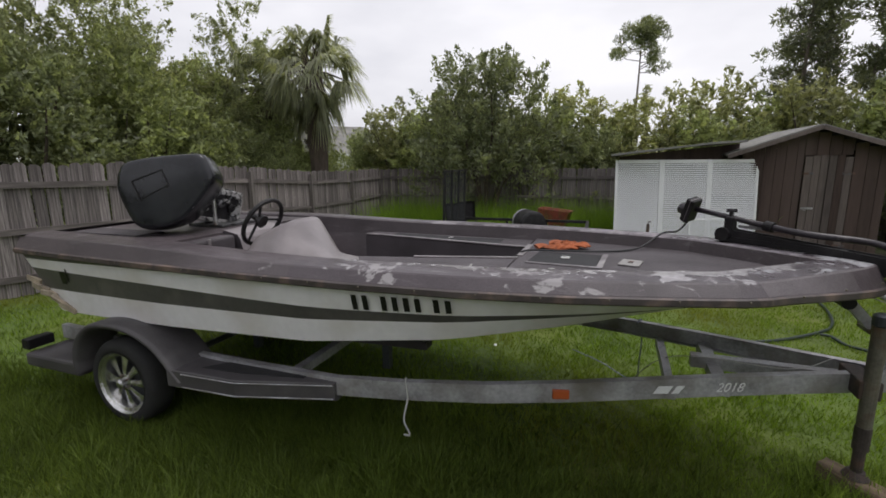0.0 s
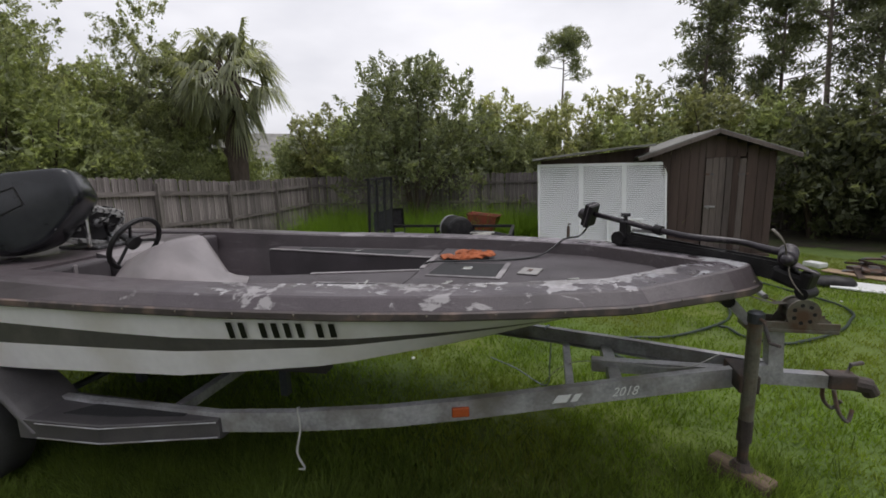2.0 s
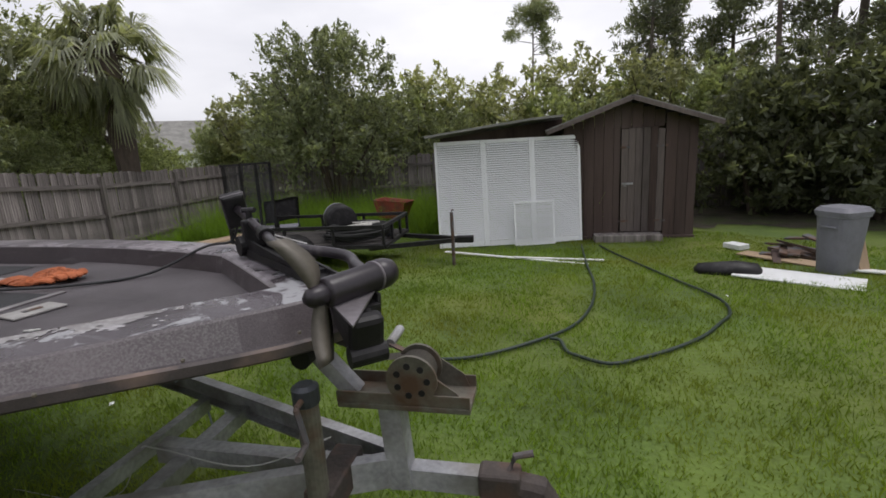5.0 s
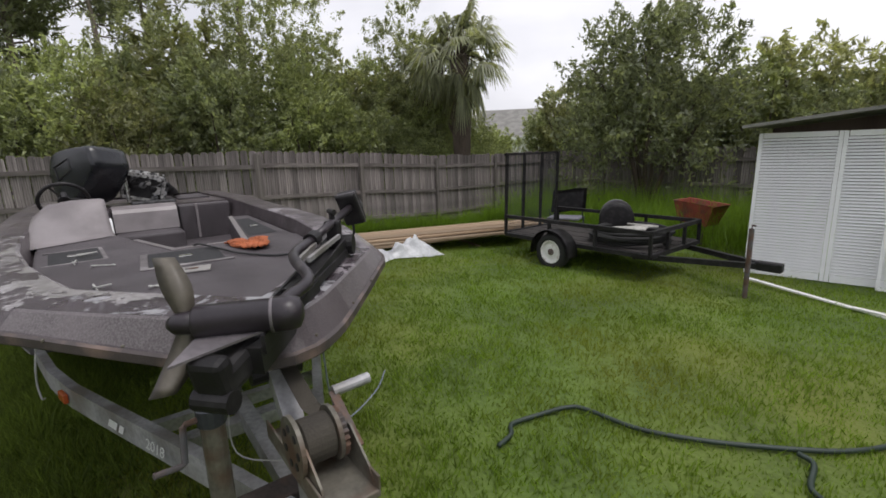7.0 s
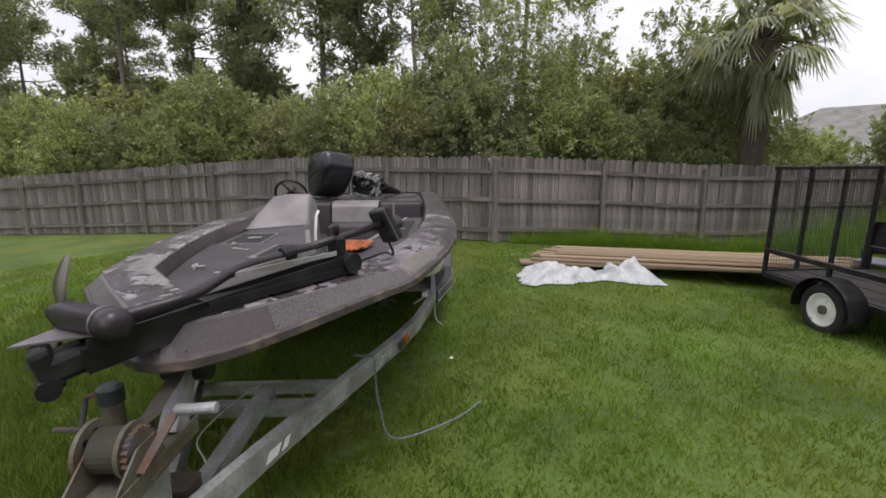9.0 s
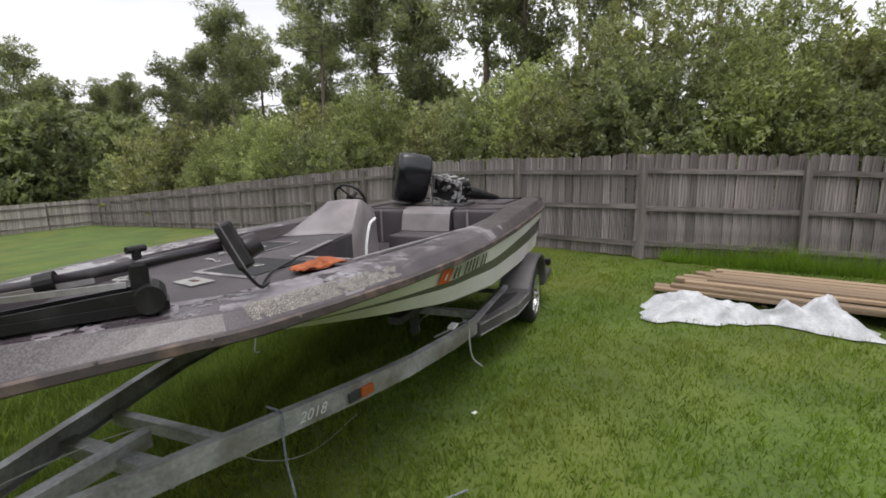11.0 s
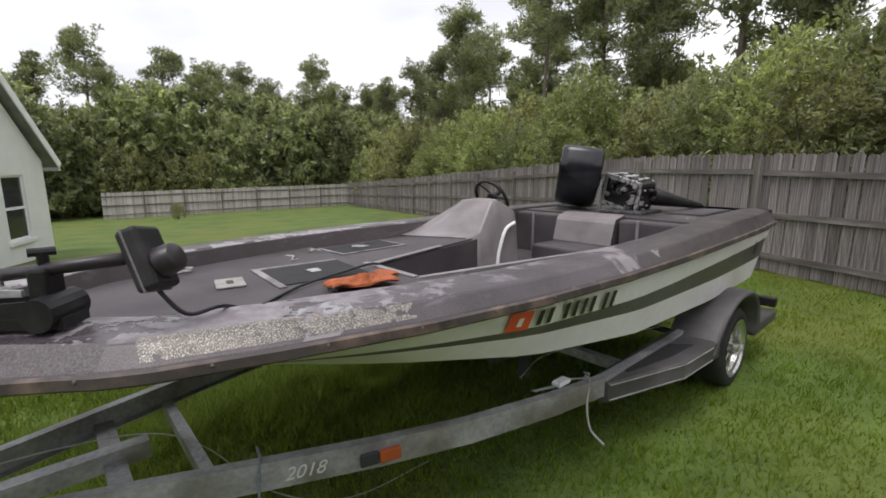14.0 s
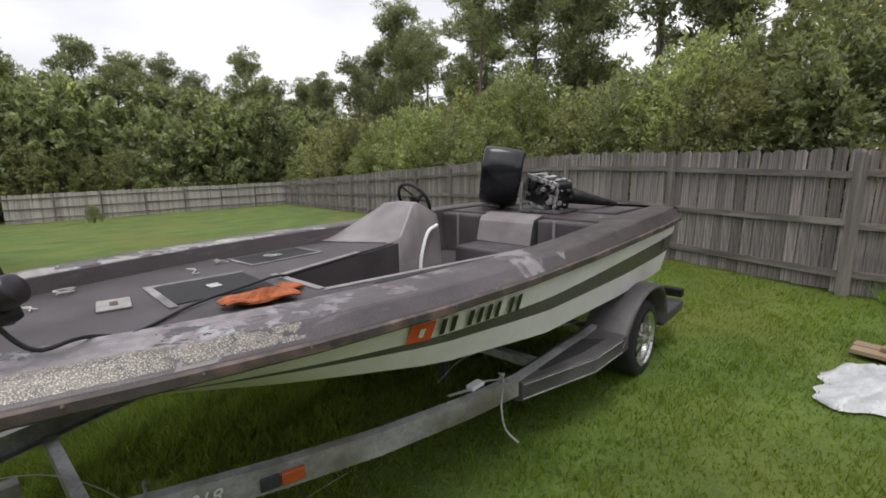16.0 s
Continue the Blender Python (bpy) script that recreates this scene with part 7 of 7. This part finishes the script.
def build_trailer_load():
    g = -0.19 + 0.435
    # spare tyre, drum, pipe lengths
    ob = thing("hose_coil", "wide coil of thick black hose lying on the utility trailer", "hose coil", m=pose(1.98, 5.98, g, 0, 0, 0))
    bm = bmesh.new()
    rc = random.Random(9)
    turns = []
    for k in range(6 * 28):
        a = 2 * math.pi * k / 28
        r = 0.54 + 0.045 * math.sin(a * 0.83) + rc.uniform(-0.006, 0.006)
        turns.append((r * math.cos(a), r * 0.96 * math.sin(a), 0.03 + 0.032 * k / 28 + 0.012 * math.sin(a * 2.3)))
    sweep(bm, turns, 0.026, 8)
    part("hose", bm, M_TYRE, ob, smooth=True)
    for k in range(4):
        bm = bmesh.new()
        q = [(1.78 + 0.5 * rc.random(), 5.62 + 0.62 * rc.random(), g + 0.215 + 0.02 * rc.random()) for _ in range(7)]
        sweep(bm, smooth_curve(q, 6), 0.016, 6)
        tagged(part("rope_tangle", bm, M_ROPEPALE), "loose pale rope tangled over the hose coil", "rope", "ropes on the trailer")
    ob = thing("drum", "black drum lying on the utility trailer bed", "drum", m=pose(1.50, 6.35, g + 0.275, 90, 0, 33))
    bm = bmesh.new()
    revolve(bm, [(0.255, -0.26), (0.27, -0.25), (0.27, 0.16), (0.265, 0.18), (0.20, 0.185)], Matrix.Identity(4), 30)
    part("barrel", bm, M_BLACK, ob, smooth=True)
    bm = bmesh.new()
    revolve(bm, [(0.268, -0.34), (0.268, -0.262), (0.24, -0.35)], Matrix.Identity(4), 30)
    part("band", bm, M_GALV, ob, "bright metal end band", smooth=True)
    rnd = random.Random(4)
    for k in range(2):
        x, y = 1.6 + rnd.uniform(0, 0.7), 5.55 + rnd.uniform(0, 0.8)
        bm = bmesh.new()
        a = rnd.uniform(-0.6, 0.6)
        sweep(bm, [(x - 0.35 * math.cos(a), y - 0.35 * math.sin(a), g + 0.215), (x + 0.45 * math.cos(a), y + 0.45 * math.sin(a), g + 0.23)], 0.022, 8)
        tagged(part("pipe", bm, M_WHITEPAINT if k % 2 else M_GALV), "length of pale pipe on the trailer load", "pipe", "pipes on the trailer")
    ob = thing("barrow", "faded red steel tub standing in tall grass", "tub", m=pose(1.62, 8.9, -0.22, 0, 6, -6) @ Matrix.Diagonal((0.78, 0.85, 0.9, 1)))
    bm = bmesh.new()
    rows = [[Vector((x * 0.36, y * 0.24, 0.42)) for x, y in ((-1, -1), (1, -1), (1, 1), (-1, 1))], [Vector((x * 0.50, y * 0.34, 0.86)) for x, y in ((-1, -1), (1, -1), (1, 1), (-1, 1))],
            [Vector((x * 0.52, y * 0.36, 0.87)) for x, y in ((-1, -1), (1, -1), (1, 1), (-1, 1))]]
    vs = loft(bm, rows, close=True)
    bm.faces.new(vs[0])
    part("tub", bm, M_REDPAINT, ob)
    for x in (-0.3, 0.3):
        for y in (-0.2, 0.2):
            bm = bmesh.new()
            sweep(bm, [(x, y, 0.0), (x, y, 0.43)], 0.02, 8)
            part("leg", bm, M_RUST, ob)
    ob = thing("folding_chair", "black folding chair with a slumped fabric back beyond the utility trailer", "chair", m=pose(-0.35, 7.45, -0.22, 0, 0, 24))
    bm = bmesh.new()
    rows = [[Vector((x, 0.10 + 0.30 * (z - 0.55) + 0.05 * math.cos(x * 5.0), z + 0.03 * math.sin(x * 6.0))) for x in np.linspace(-0.36, 0.36, 9)] for z in np.linspace(0.56, 1.02, 6)]
    loft(bm, rows)
    bmesh.ops.solidify(bm, geom=bm.faces[:], thickness=0.03)
    part("backrest", bm, M_BLACK, ob, "black fabric back", smooth=True)
    bm = bmesh.new()
    box(bm, -0.33, 0.33, -0.36, 0.12, 0.44, 0.49, 0.02)
    part("seat", bm, M_BIN, ob, "faded grey seat")
    for sx in (-1, 1):
        for ya, yb, top in ((-0.34, 0.22, 0.47), (0.24, -0.30, 0.62)):
            bm = bmesh.new()
            sweep(bm, [(sx * 0.34, ya, 0.0), (sx * 0.34, yb * 0.4, top)], 0.013, 6)
            part("leg", bm, M_GALVDARK, ob)


build_trailer_load()


# ---- lumber, plastic sheet, hose, bin, tank, boards ----
def build_lumber():
    rnd = random.Random(12)
    d = Vector((0.26, 1.0)).normalized()
    for layer in range(4):
        for k in range(8 - layer):
            off = -2.65 + 0.165 * k + layer * 0.10 + rnd.uniform(-0.03, 0.03)
            y0 = 3.25 + rnd.uniform(-0.35, 0.25) - 0.10 * k
            ln = rnd.choice((3.6, 4.2, 4.8))
            bm = bmesh.new()
            box(bm, -0.068, 0.068, 0, ln, 0, 0.036, 0.003)
            ob = part("plank", bm, M_LUMBER)
            ob.matrix_basis = pose(off, y0, 0.045 + layer * 0.039 + ground_z(off, y0), -0.35, 0, -14.5 + rnd.uniform(-2.5, 2.5))
            tagged(ob, "long pale sawn plank in a loose stack on the lawn", "plank", "lumber stack")
    for y in (3.7, 5.6):
        bm = bmesh.new()
        beam(bm, (-2.75 + (y - 3.2) * 0.26, y + 0.1, 0.02 + ground_z(-2, y)), (-1.45 + (y - 3.2) * 0.26, y - 0.2, 0.02 + ground_z(-2, y)), 0.05, 0.05)
        tagged(part("bearer", bm, M_LUMBER), "short bearer under the lumber stack", "bearer", "lumber bearers")


build_lumber()


def build_plastic_sheet():
    """A sheet pushed together into ridges, its border ragged."""
    bm = bmesh.new()
    n, m = 90, 36
    vs = []
    for i in range(n):
        u = i / (n - 1)
        row = []
        half = 0.27 + 0.09 * math.sin(u * 8.0) + 0.10 * noise.noise(Vector((u * 7, 0.4, 0)))
        for j in range(m):
            v = j / (m - 1)
            x = -0.60 - 0.30 * u + (v - 0.5) * 2 * half + 0.05 * noise.noise(Vector((u * 12, v * 3, 5)))
            y = 2.15 + 2.15 * u + 0.10 * noise.noise(Vector((u * 3, v * 4, 9)))
            ridge = 1 - abs(noise.noise(Vector((x * 4.0, y * 2.4, 0.3)))) * 2.2
            fine = 1 - abs(noise.noise(Vector((x * 9, y * 7, 2.0)))) * 2
            edge = min(1.0, 5 * min(u, 1 - u), 3.2 * min(v, 1 - v))
            hump = 0.13 + 0.20 * math.exp(-((u - 0.86) / 0.16) ** 2) + 0.09 * math.exp(-((u - 0.15) / 0.14) ** 2) + 0.06 * math.sin(u * 17) ** 2
            row.append(bm.verts.new((x, y, ground_z(x, y) + 0.02 + (hump * (0.45 + 0.55 * max(0, ridge)) + 0.02 * max(0, fine)) * edge)))
        vs.append(row)
    for i in range(n - 1):
        for j in range(m - 1):
            bm.faces.new((vs[i][j], vs[i + 1][j], vs[i + 1][j + 1], vs[i][j + 1]))
    tagged(part("plastic_sheet", bm, M_TARP, smooth=True), "crumpled white plastic sheet lying on the lawn", "plastic sheet")


build_plastic_sheet()


def build_hose():
    def run(pts, label):
        bm = bmesh.new()
        p = smooth_curve([(x, y, 0) for x, y in pts], 6)
        sweep(bm, [(q.x, q.y, ground_z(q.x, q.y) + 0.028) for q in p], 0.015, 8)
        tagged(part("garden_hose", bm, M_HOSE, smooth=True), label, "hose", "hoses")
    run([(4.04, 1.23), (4.01, 1.36), (3.94, 1.44), (3.97, 1.60), (4.04, 1.84), (4.14, 1.92), (4.50, 2.00), (4.94, 2.32), (5.32, 2.76), (5.57, 3.50), (5.69, 4.45), (5.70, 5.4), (5.74, 6.4), (5.79, 7.4)], "dark green garden hose winding across the lawn")
    run([(5.12, 2.44), (5.20, 2.40), (5.24, 2.20), (5.30, 2.13), (5.54, 2.00), (5.80, 2.13), (6.09, 2.33), (6.36, 2.58), (6.60, 2.92), (6.80, 3.25), (6.86, 3.80), (6.60, 4.82), (6.25, 6.3), (6.1, 7.3)], "dark garden hose looping back to the shed")


build_hose()


def build_bin():
    ob = thing("wheeled_bin", "grey plastic lidded bin standing on the lawn", "bin", m=pose(8.70, 5.16, -0.21, 0, 0, 25) @ Matrix.Diagonal((0.82, 0.82, 0.94, 1)))
    bm = bmesh.new()
    def ring(w, d, z, n=24, e=0.45):
        return [Vector((w * math.copysign(abs(math.cos(t)) ** e, math.cos(t)), d * math.copysign(abs(math.sin(t)) ** e, math.sin(t)), z)) for t in [2 * math.pi * k / n for k in range(n)]]
    vs = loft(bm, [ring(0.19, 0.19, 0.02), ring(0.205, 0.205, 0.06), ring(0.255, 0.255, 0.82), ring(0.275, 0.275, 0.83), ring(0.275, 0.275, 0.87)], close=True)
    bm.faces.new(vs[0])
    part("body", bm, M_BIN, ob, smooth=False)
    bm = bmesh.new()
    vs = loft(bm, [ring(0.285, 0.285, 0.86), ring(0.29, 0.29, 0.90), ring(0.24, 0.24, 0.95), ring(0.1, 0.1, 0.96)], close=True)
    bm.faces.new(vs[-1])
    part("lid", bm, M_BIN, ob)
    for s in (-1, 1):
        bm = bmesh.new()
        sweep(bm, [(s * 0.25, 0.12, 0.70), (s * 0.29, 0.12, 0.70), (s * 0.29, -0.12, 0.70), (s * 0.25, -0.12, 0.70)], 0.015, 6)
        part("handle", bm, M_BIN, ob)


build_bin()


def build_tank():
    g = -0.2
    ob = thing("water_tank", "white cylindrical tank lying with a rusty end", "tank", m=pose(9.90, 4.40, g + 0.245, 0, 0, -84) @ Matrix.Diagonal((0.84, 0.82, 0.82, 1)))
    I = pose(0, 0, 0, 0, 90, 0)
    bm = bmesh.new()
    revolve(bm, [(0.12, -0.58), (0.26, -0.54), (0.30, -0.46), (0.30, 0.40), (0.30, 0.42)], I, 28)
    part("shell", bm, M_WHITEPAINT, ob, "white scuffed tank shell", smooth=True)
    bm = bmesh.new()
    revolve(bm, [(0.302, 0.40), (0.302, 0.46), (0.26, 0.54), (0.12, 0.58)], I, 28)
    part("end_cap", bm, M_GALVDARK, ob, "dark tank end", smooth=True)
    bm = bmesh.new()
    box(bm, -0.1, 0.02, -0.306, -0.29, 0.02, 0.10, 0.003)
    part("label_bar", bm, M_GALVDARK, ob)
    bm = bmesh.new()
    box(bm, 0.10, 0.20, -0.306, -0.29, -0.02, 0.07, 0.003)
    part("label_bar", bm, M_GALVDARK, ob)
    bm = bmesh.new()
    sweep(bm, [(0.56, -0.18, -0.12), (0.66, -0.2, -0.12), (0.66, -0.2, -0.22)], 0.02, 8)
    sweep(bm, [(0.56, 0.08, 0.12), (0.64, 0.08, 0.14), (0.66, 0.05, 0.2)], 0.03, 8)
    part("valve", bm, M_WHITEPAINT, ob, "white pipe elbow on the tank end")
    bm = bmesh.new()
    box(bm, 0.44, 0.74, -0.13, 0.05, 0.16, 0.20, 0.008)
    revolve(bm, [(0.05, -0.12), (0.095, -0.11), (0.10, 0.08), (0.06, 0.11)], Matrix.Translation((0.58, -0.04, 0.29)) @ I, 18)
    box(bm, 0.66, 0.76, -0.11, 0.03, 0.20, 0.40, 0.012)
    part("pump", bm, M_RUSTDARK, ob, "dark rusty pump mounted on the tank end")
    ob2 = thing("water_tank", "dark rusty cylindrical tank lying beside the white one", "tank", m=pose(10.37, 4.38, g + 0.23, 0, 0, -84) @ Matrix.Diagonal((0.84, 0.82, 0.82, 1)))
    bm = bmesh.new()
    revolve(bm, [(0.10, -0.52), (0.25, -0.48), (0.28, -0.42), (0.28, 0.46), (0.24, 0.52), (0.05, 0.53)], I, 28)
    part("shell", bm, M_BIN, ob2, "grey tank shell", smooth=True)
    bm = bmesh.new()
    revolve(bm, [(0.06, 0.52), (0.06, 0.56), (0.04, 0.57)], I, 14)
    part("bung", bm, M_RUST, ob2)
    rnd = random.Random(8)
    for k in range(7):
        x, y, a = 10.10 + rnd.uniform(-0.2, 0.2), 4.50 + rnd.uniform(-0.2, 0.2), rnd.uniform(-0.5, 0.9)
        bm = bmesh.new()
        sweep(bm, [(x - 0.42 * math.cos(a), y + 0.42 * math.sin(a), g + 0.515), (x + 0.4 * math.cos(a), y - 0.4 * math.sin(a), g + 0.52 + 0.02 * (k % 3))], 0.024, 8)
        tagged(part("pipe", bm, M_WHITEPAINT if k % 3 else M_RUST), "length of pale pipe laid on the tanks", "pipe", "pipes on the tanks")


build_tank()


def build_boards():
    def board(x, y, w, l, turn, mat, label, cat="board", z=0.02, t=0.02, tilt=0):
        bm = bmesh.new()
        box(bm, -w / 2, w / 2, -l / 2, l / 2, 0, t, 0.003)
        ob = part("board", bm, mat)
        ob.matrix_basis = pose(x, y, ground_z(x, y) + z, tilt, 0, turn)
        tagged(ob, label, cat, "loose boards")
    board(8.05, 4.72, 0.55, 1.25, 58, M_DECAL_WHITE, "white sheet of board lying on the grass")
    board(8.55, 5.75, 0.30, 1.5, 40, M_LUMBER, "pale wooden board lying in the grass")
    board(9.15, 4.95, 0.14, 1.3, 62, M_WHITEPAINT, "narrow white board beside the bin")
    board(8.95, 5.15, 0.12, 0.5, 10, M_LUMBER, "short wooden offcut leaning by the bin", z=0.2, tilt=70)
    board(8.2, 6.9, 0.22, 0.3, 30, M_DECAL_WHITE, "small pale block in the grass", t=0.08)
    board(4.55, 6.15, 0.07, 2.6, 68, M_WHITEPAINT, "long white batten lying in front of the panels")
    board(5.3, 5.95, 0.06, 1.4, 80, M_WHITEPAINT, "white batten lying on the grass")
    board(8.9, 6.3, 0.5, 0.8, 20, M_RUST, "rusty sheet of scrap in the grass", t=0.06)
    rnd = random.Random(31)
    for k in range(9):
        x, y, a = 8.75 + rnd.uniform(-0.4, 0.4), 6.2 + rnd.uniform(-0.35, 0.35), rnd.uniform(0, 180)
        bm = bmesh.new()
        box(bm, -0.25, 0.25, -0.05, 0.05, 0, 0.03, 0.004)
        ob = part("scrap_piece", bm, M_RUST if k % 3 else M_SHED)
        ob.matrix_basis = pose(x, y, ground_z(x, y) + 0.05 + 0.025 * k, rnd.uniform(-12, 12), rnd.uniform(-14, 14), a)
        tagged(ob, "dark rusty piece in a small scrap heap", "scrap", "scrap heap")
    # step at the shed door
    bm = bmesh.new()
    box(bm, 6.05, 7.25, 7.62, 7.92, -0.28, -0.12, 0.02)
    tagged(part("step", bm, M_POST), "weathered timber step before the shed door", "step")
    # rolled black membrane
    bm = bmesh.new()
    sweep(bm, [(7.05, 5.16, -0.12), (7.10, 5.15, -0.11), (7.3, 5.10, -0.10), (7.5, 5.02, -0.09), (7.72, 4.96, -0.10), (7.76, 4.95, -0.11)], [0.06, 0.13, 0.15, 0.17, 0.16, 0.09], 18, squash=0.7)
    for v in bm.verts:
        v.co += Vector((0, 0, 1)) * 0.03 * noise.noise(v.co * 7)
    tagged(part("membrane_roll", bm, M_BLACK, smooth=True), "dark roll of membrane on the lawn", "roll")
    # crumpled blue tarpaulin
    bm = bmesh.new()
    bmesh.ops.create_grid(bm, x_segments=30, y_segments=24, size=1)
    for v in bm.verts:
        q = v.co.copy()
        e = min(1.0, 3.0 * (1 - max(abs(q.x), abs(q.y))))
        h = 0.20 * math.exp(-(q.x ** 2 + q.y ** 2) * 1.2) + 0.10 * abs(noise.noise(q * 2.6)) + 0.05 * abs(noise.noise(q * 7))
        v.co = Vector((q.x * 0.46 + 0.12 * noise.noise(q * 2), q.y * 0.34 + 0.12 * noise.noise(q * 2 + Vector((5, 0, 0))), (0.02 + 1.25 * h) * min(1.0, 2.2 * e)))
    ob = part("blue_tarpaulin", bm, M_BLUE, smooth=True)
    ob.matrix_basis = pose(8.20, 2.14, ground_z(8.2, 2.14) + 0.004, 0, 0, 30) @ Matrix.Diagonal((0.85, 0.85, 0.80, 1))
    tagged(ob, "crumpled blue tarpaulin heaped on the lawn", "tarpaulin")


build_boards()


# ---- small litter ----
def build_litter():
    rnd = random.Random(77)
    for x, y, sz in ((2.1, 1.02, 0.022), (6.95, 3.75, 0.018)):
        bm = bmesh.new()
        vs = [bm.verts.new((sz * math.cos(a) * rnd.uniform(0.6, 1.2), sz * math.sin(a) * rnd.uniform(0.5, 1.0), rnd.uniform(0.0, 0.012))) for a in np.linspace(0, 5.4, 7)]
        top = [bm.verts.new(v.co + Vector((0, 0, 0.003))) for v in vs]
        bm.faces.new(top)
        bm.faces.new(vs[::-1])
        for k in range(7):
            bm.faces.new((vs[k], vs[(k + 1) % 7], top[(k + 1) % 7], top[k]))
        ob = part("paper_scrap", bm, M_DECAL_WHITE)
        ob.matrix_basis = pose(x, y, ground_z(x, y) + 0.045, 0, 0, rnd.uniform(0, 360))
        tagged(ob, "small crumpled white scrap lying in the grass", "scrap", "litter")


build_litter()

# ---- grass ----
def grass_patch(name, label, n, sampler, h0, h1, width, mat, seed):
    rng = np.random.default_rng(seed)
    xy = sampler(rng, n)
    z = np.array([ground_z(x, y) for x, y in xy])
    h = rng.uniform(h0, h1, n)
    # taller and shorter tussocks
    px, py = xy[:, 0], xy[:, 1]
    clump = np.sin(px * 11.3 + 2.1 * np.sin(py * 4.7)) * np.sin(py * 12.7 + 1.7 * np.sin(px * 5.9)) + 0.6 * np.sin(px * 3.1 + py * 2.3) * np.sin(py * 3.7 - px * 1.9)
    h = h * (1.0 + 0.45 * clump)
    a = rng.uniform(0, 2 * math.pi, n)
    side = np.stack([np.cos(a), np.sin(a), np.zeros(n)], 1) * (width * rng.uniform(0.6, 1.3, n))[:, None]
    lean = np.stack([rng.normal(0, 0.45, n), rng.normal(0, 0.45, n), np.ones(n)], 1) * h[:, None]
    p = np.concatenate([xy, z[:, None] - 0.005], 1)
    ob = new(name, quads_mesh(name, np.stack([p - side, p + side, p + lean], 1), mat))
    return tagged(ob, label, "grass", kind="stuff")


def lawn_points(rng, n):
    r = 9.5 * rng.uniform(0, 1, n) ** 0.62
    a = rng.uniform(0, 2 * math.pi, n)
    return np.stack([3.4 + r * np.cos(a), 0.3 + r * np.sin(a)], 1)


grass_patch("lawn_grass", "short green lawn grass round the boat trailer", 470000, lawn_points, 0.024, 0.060, 0.0052, M_GRASS, 5)
grass_patch("tall_grass", "tall bright grass along the side fence", 26000, lambda r, n: np.stack([r.uniform(-3.9, 6.0, n), 8.6 + 3.3 * r.uniform(0, 1, n)], 1), 0.35, 0.95, 0.006, M_TALLGRASS, 6)
grass_patch("fence_weeds", "longer grass left standing along the fence foot", 9000,
            lambda r, n: np.stack([-4.0 + r.uniform(0, 0.35, n), r.uniform(2.6, 9.0, n)], 1), 0.1, 0.4, 0.005, M_TALLGRASS, 8)


def rank_points(rng, n):
    """Round and under the trailer, where the mower does not reach, and the rougher strip to starboard."""
    near = rng.uniform(0, 1, n) < 0.4
    x = np.where(near, rng.normal(1.6, 1.5, n), rng.normal(1.6, 2.2, n))
    y = np.where(near, rng.normal(-0.95, 0.33, n), rng.normal(-2.0, 0.95, n))
    return np.stack([x, y], 1)


grass_patch("rank_grass", "longer dark green grass round the boat trailer", 95000, rank_points, 0.05, 0.15, 0.005, M_RANK, 11)
grass_patch("jack_tuft", "tuft of long grass round the jack's timber block", 1500, lambda r, n: np.stack([r.normal(4.37, 0.17, n), r.normal(-0.24, 0.15, n)], 1), 0.05, 0.15, 0.005, M_RANK, 12)
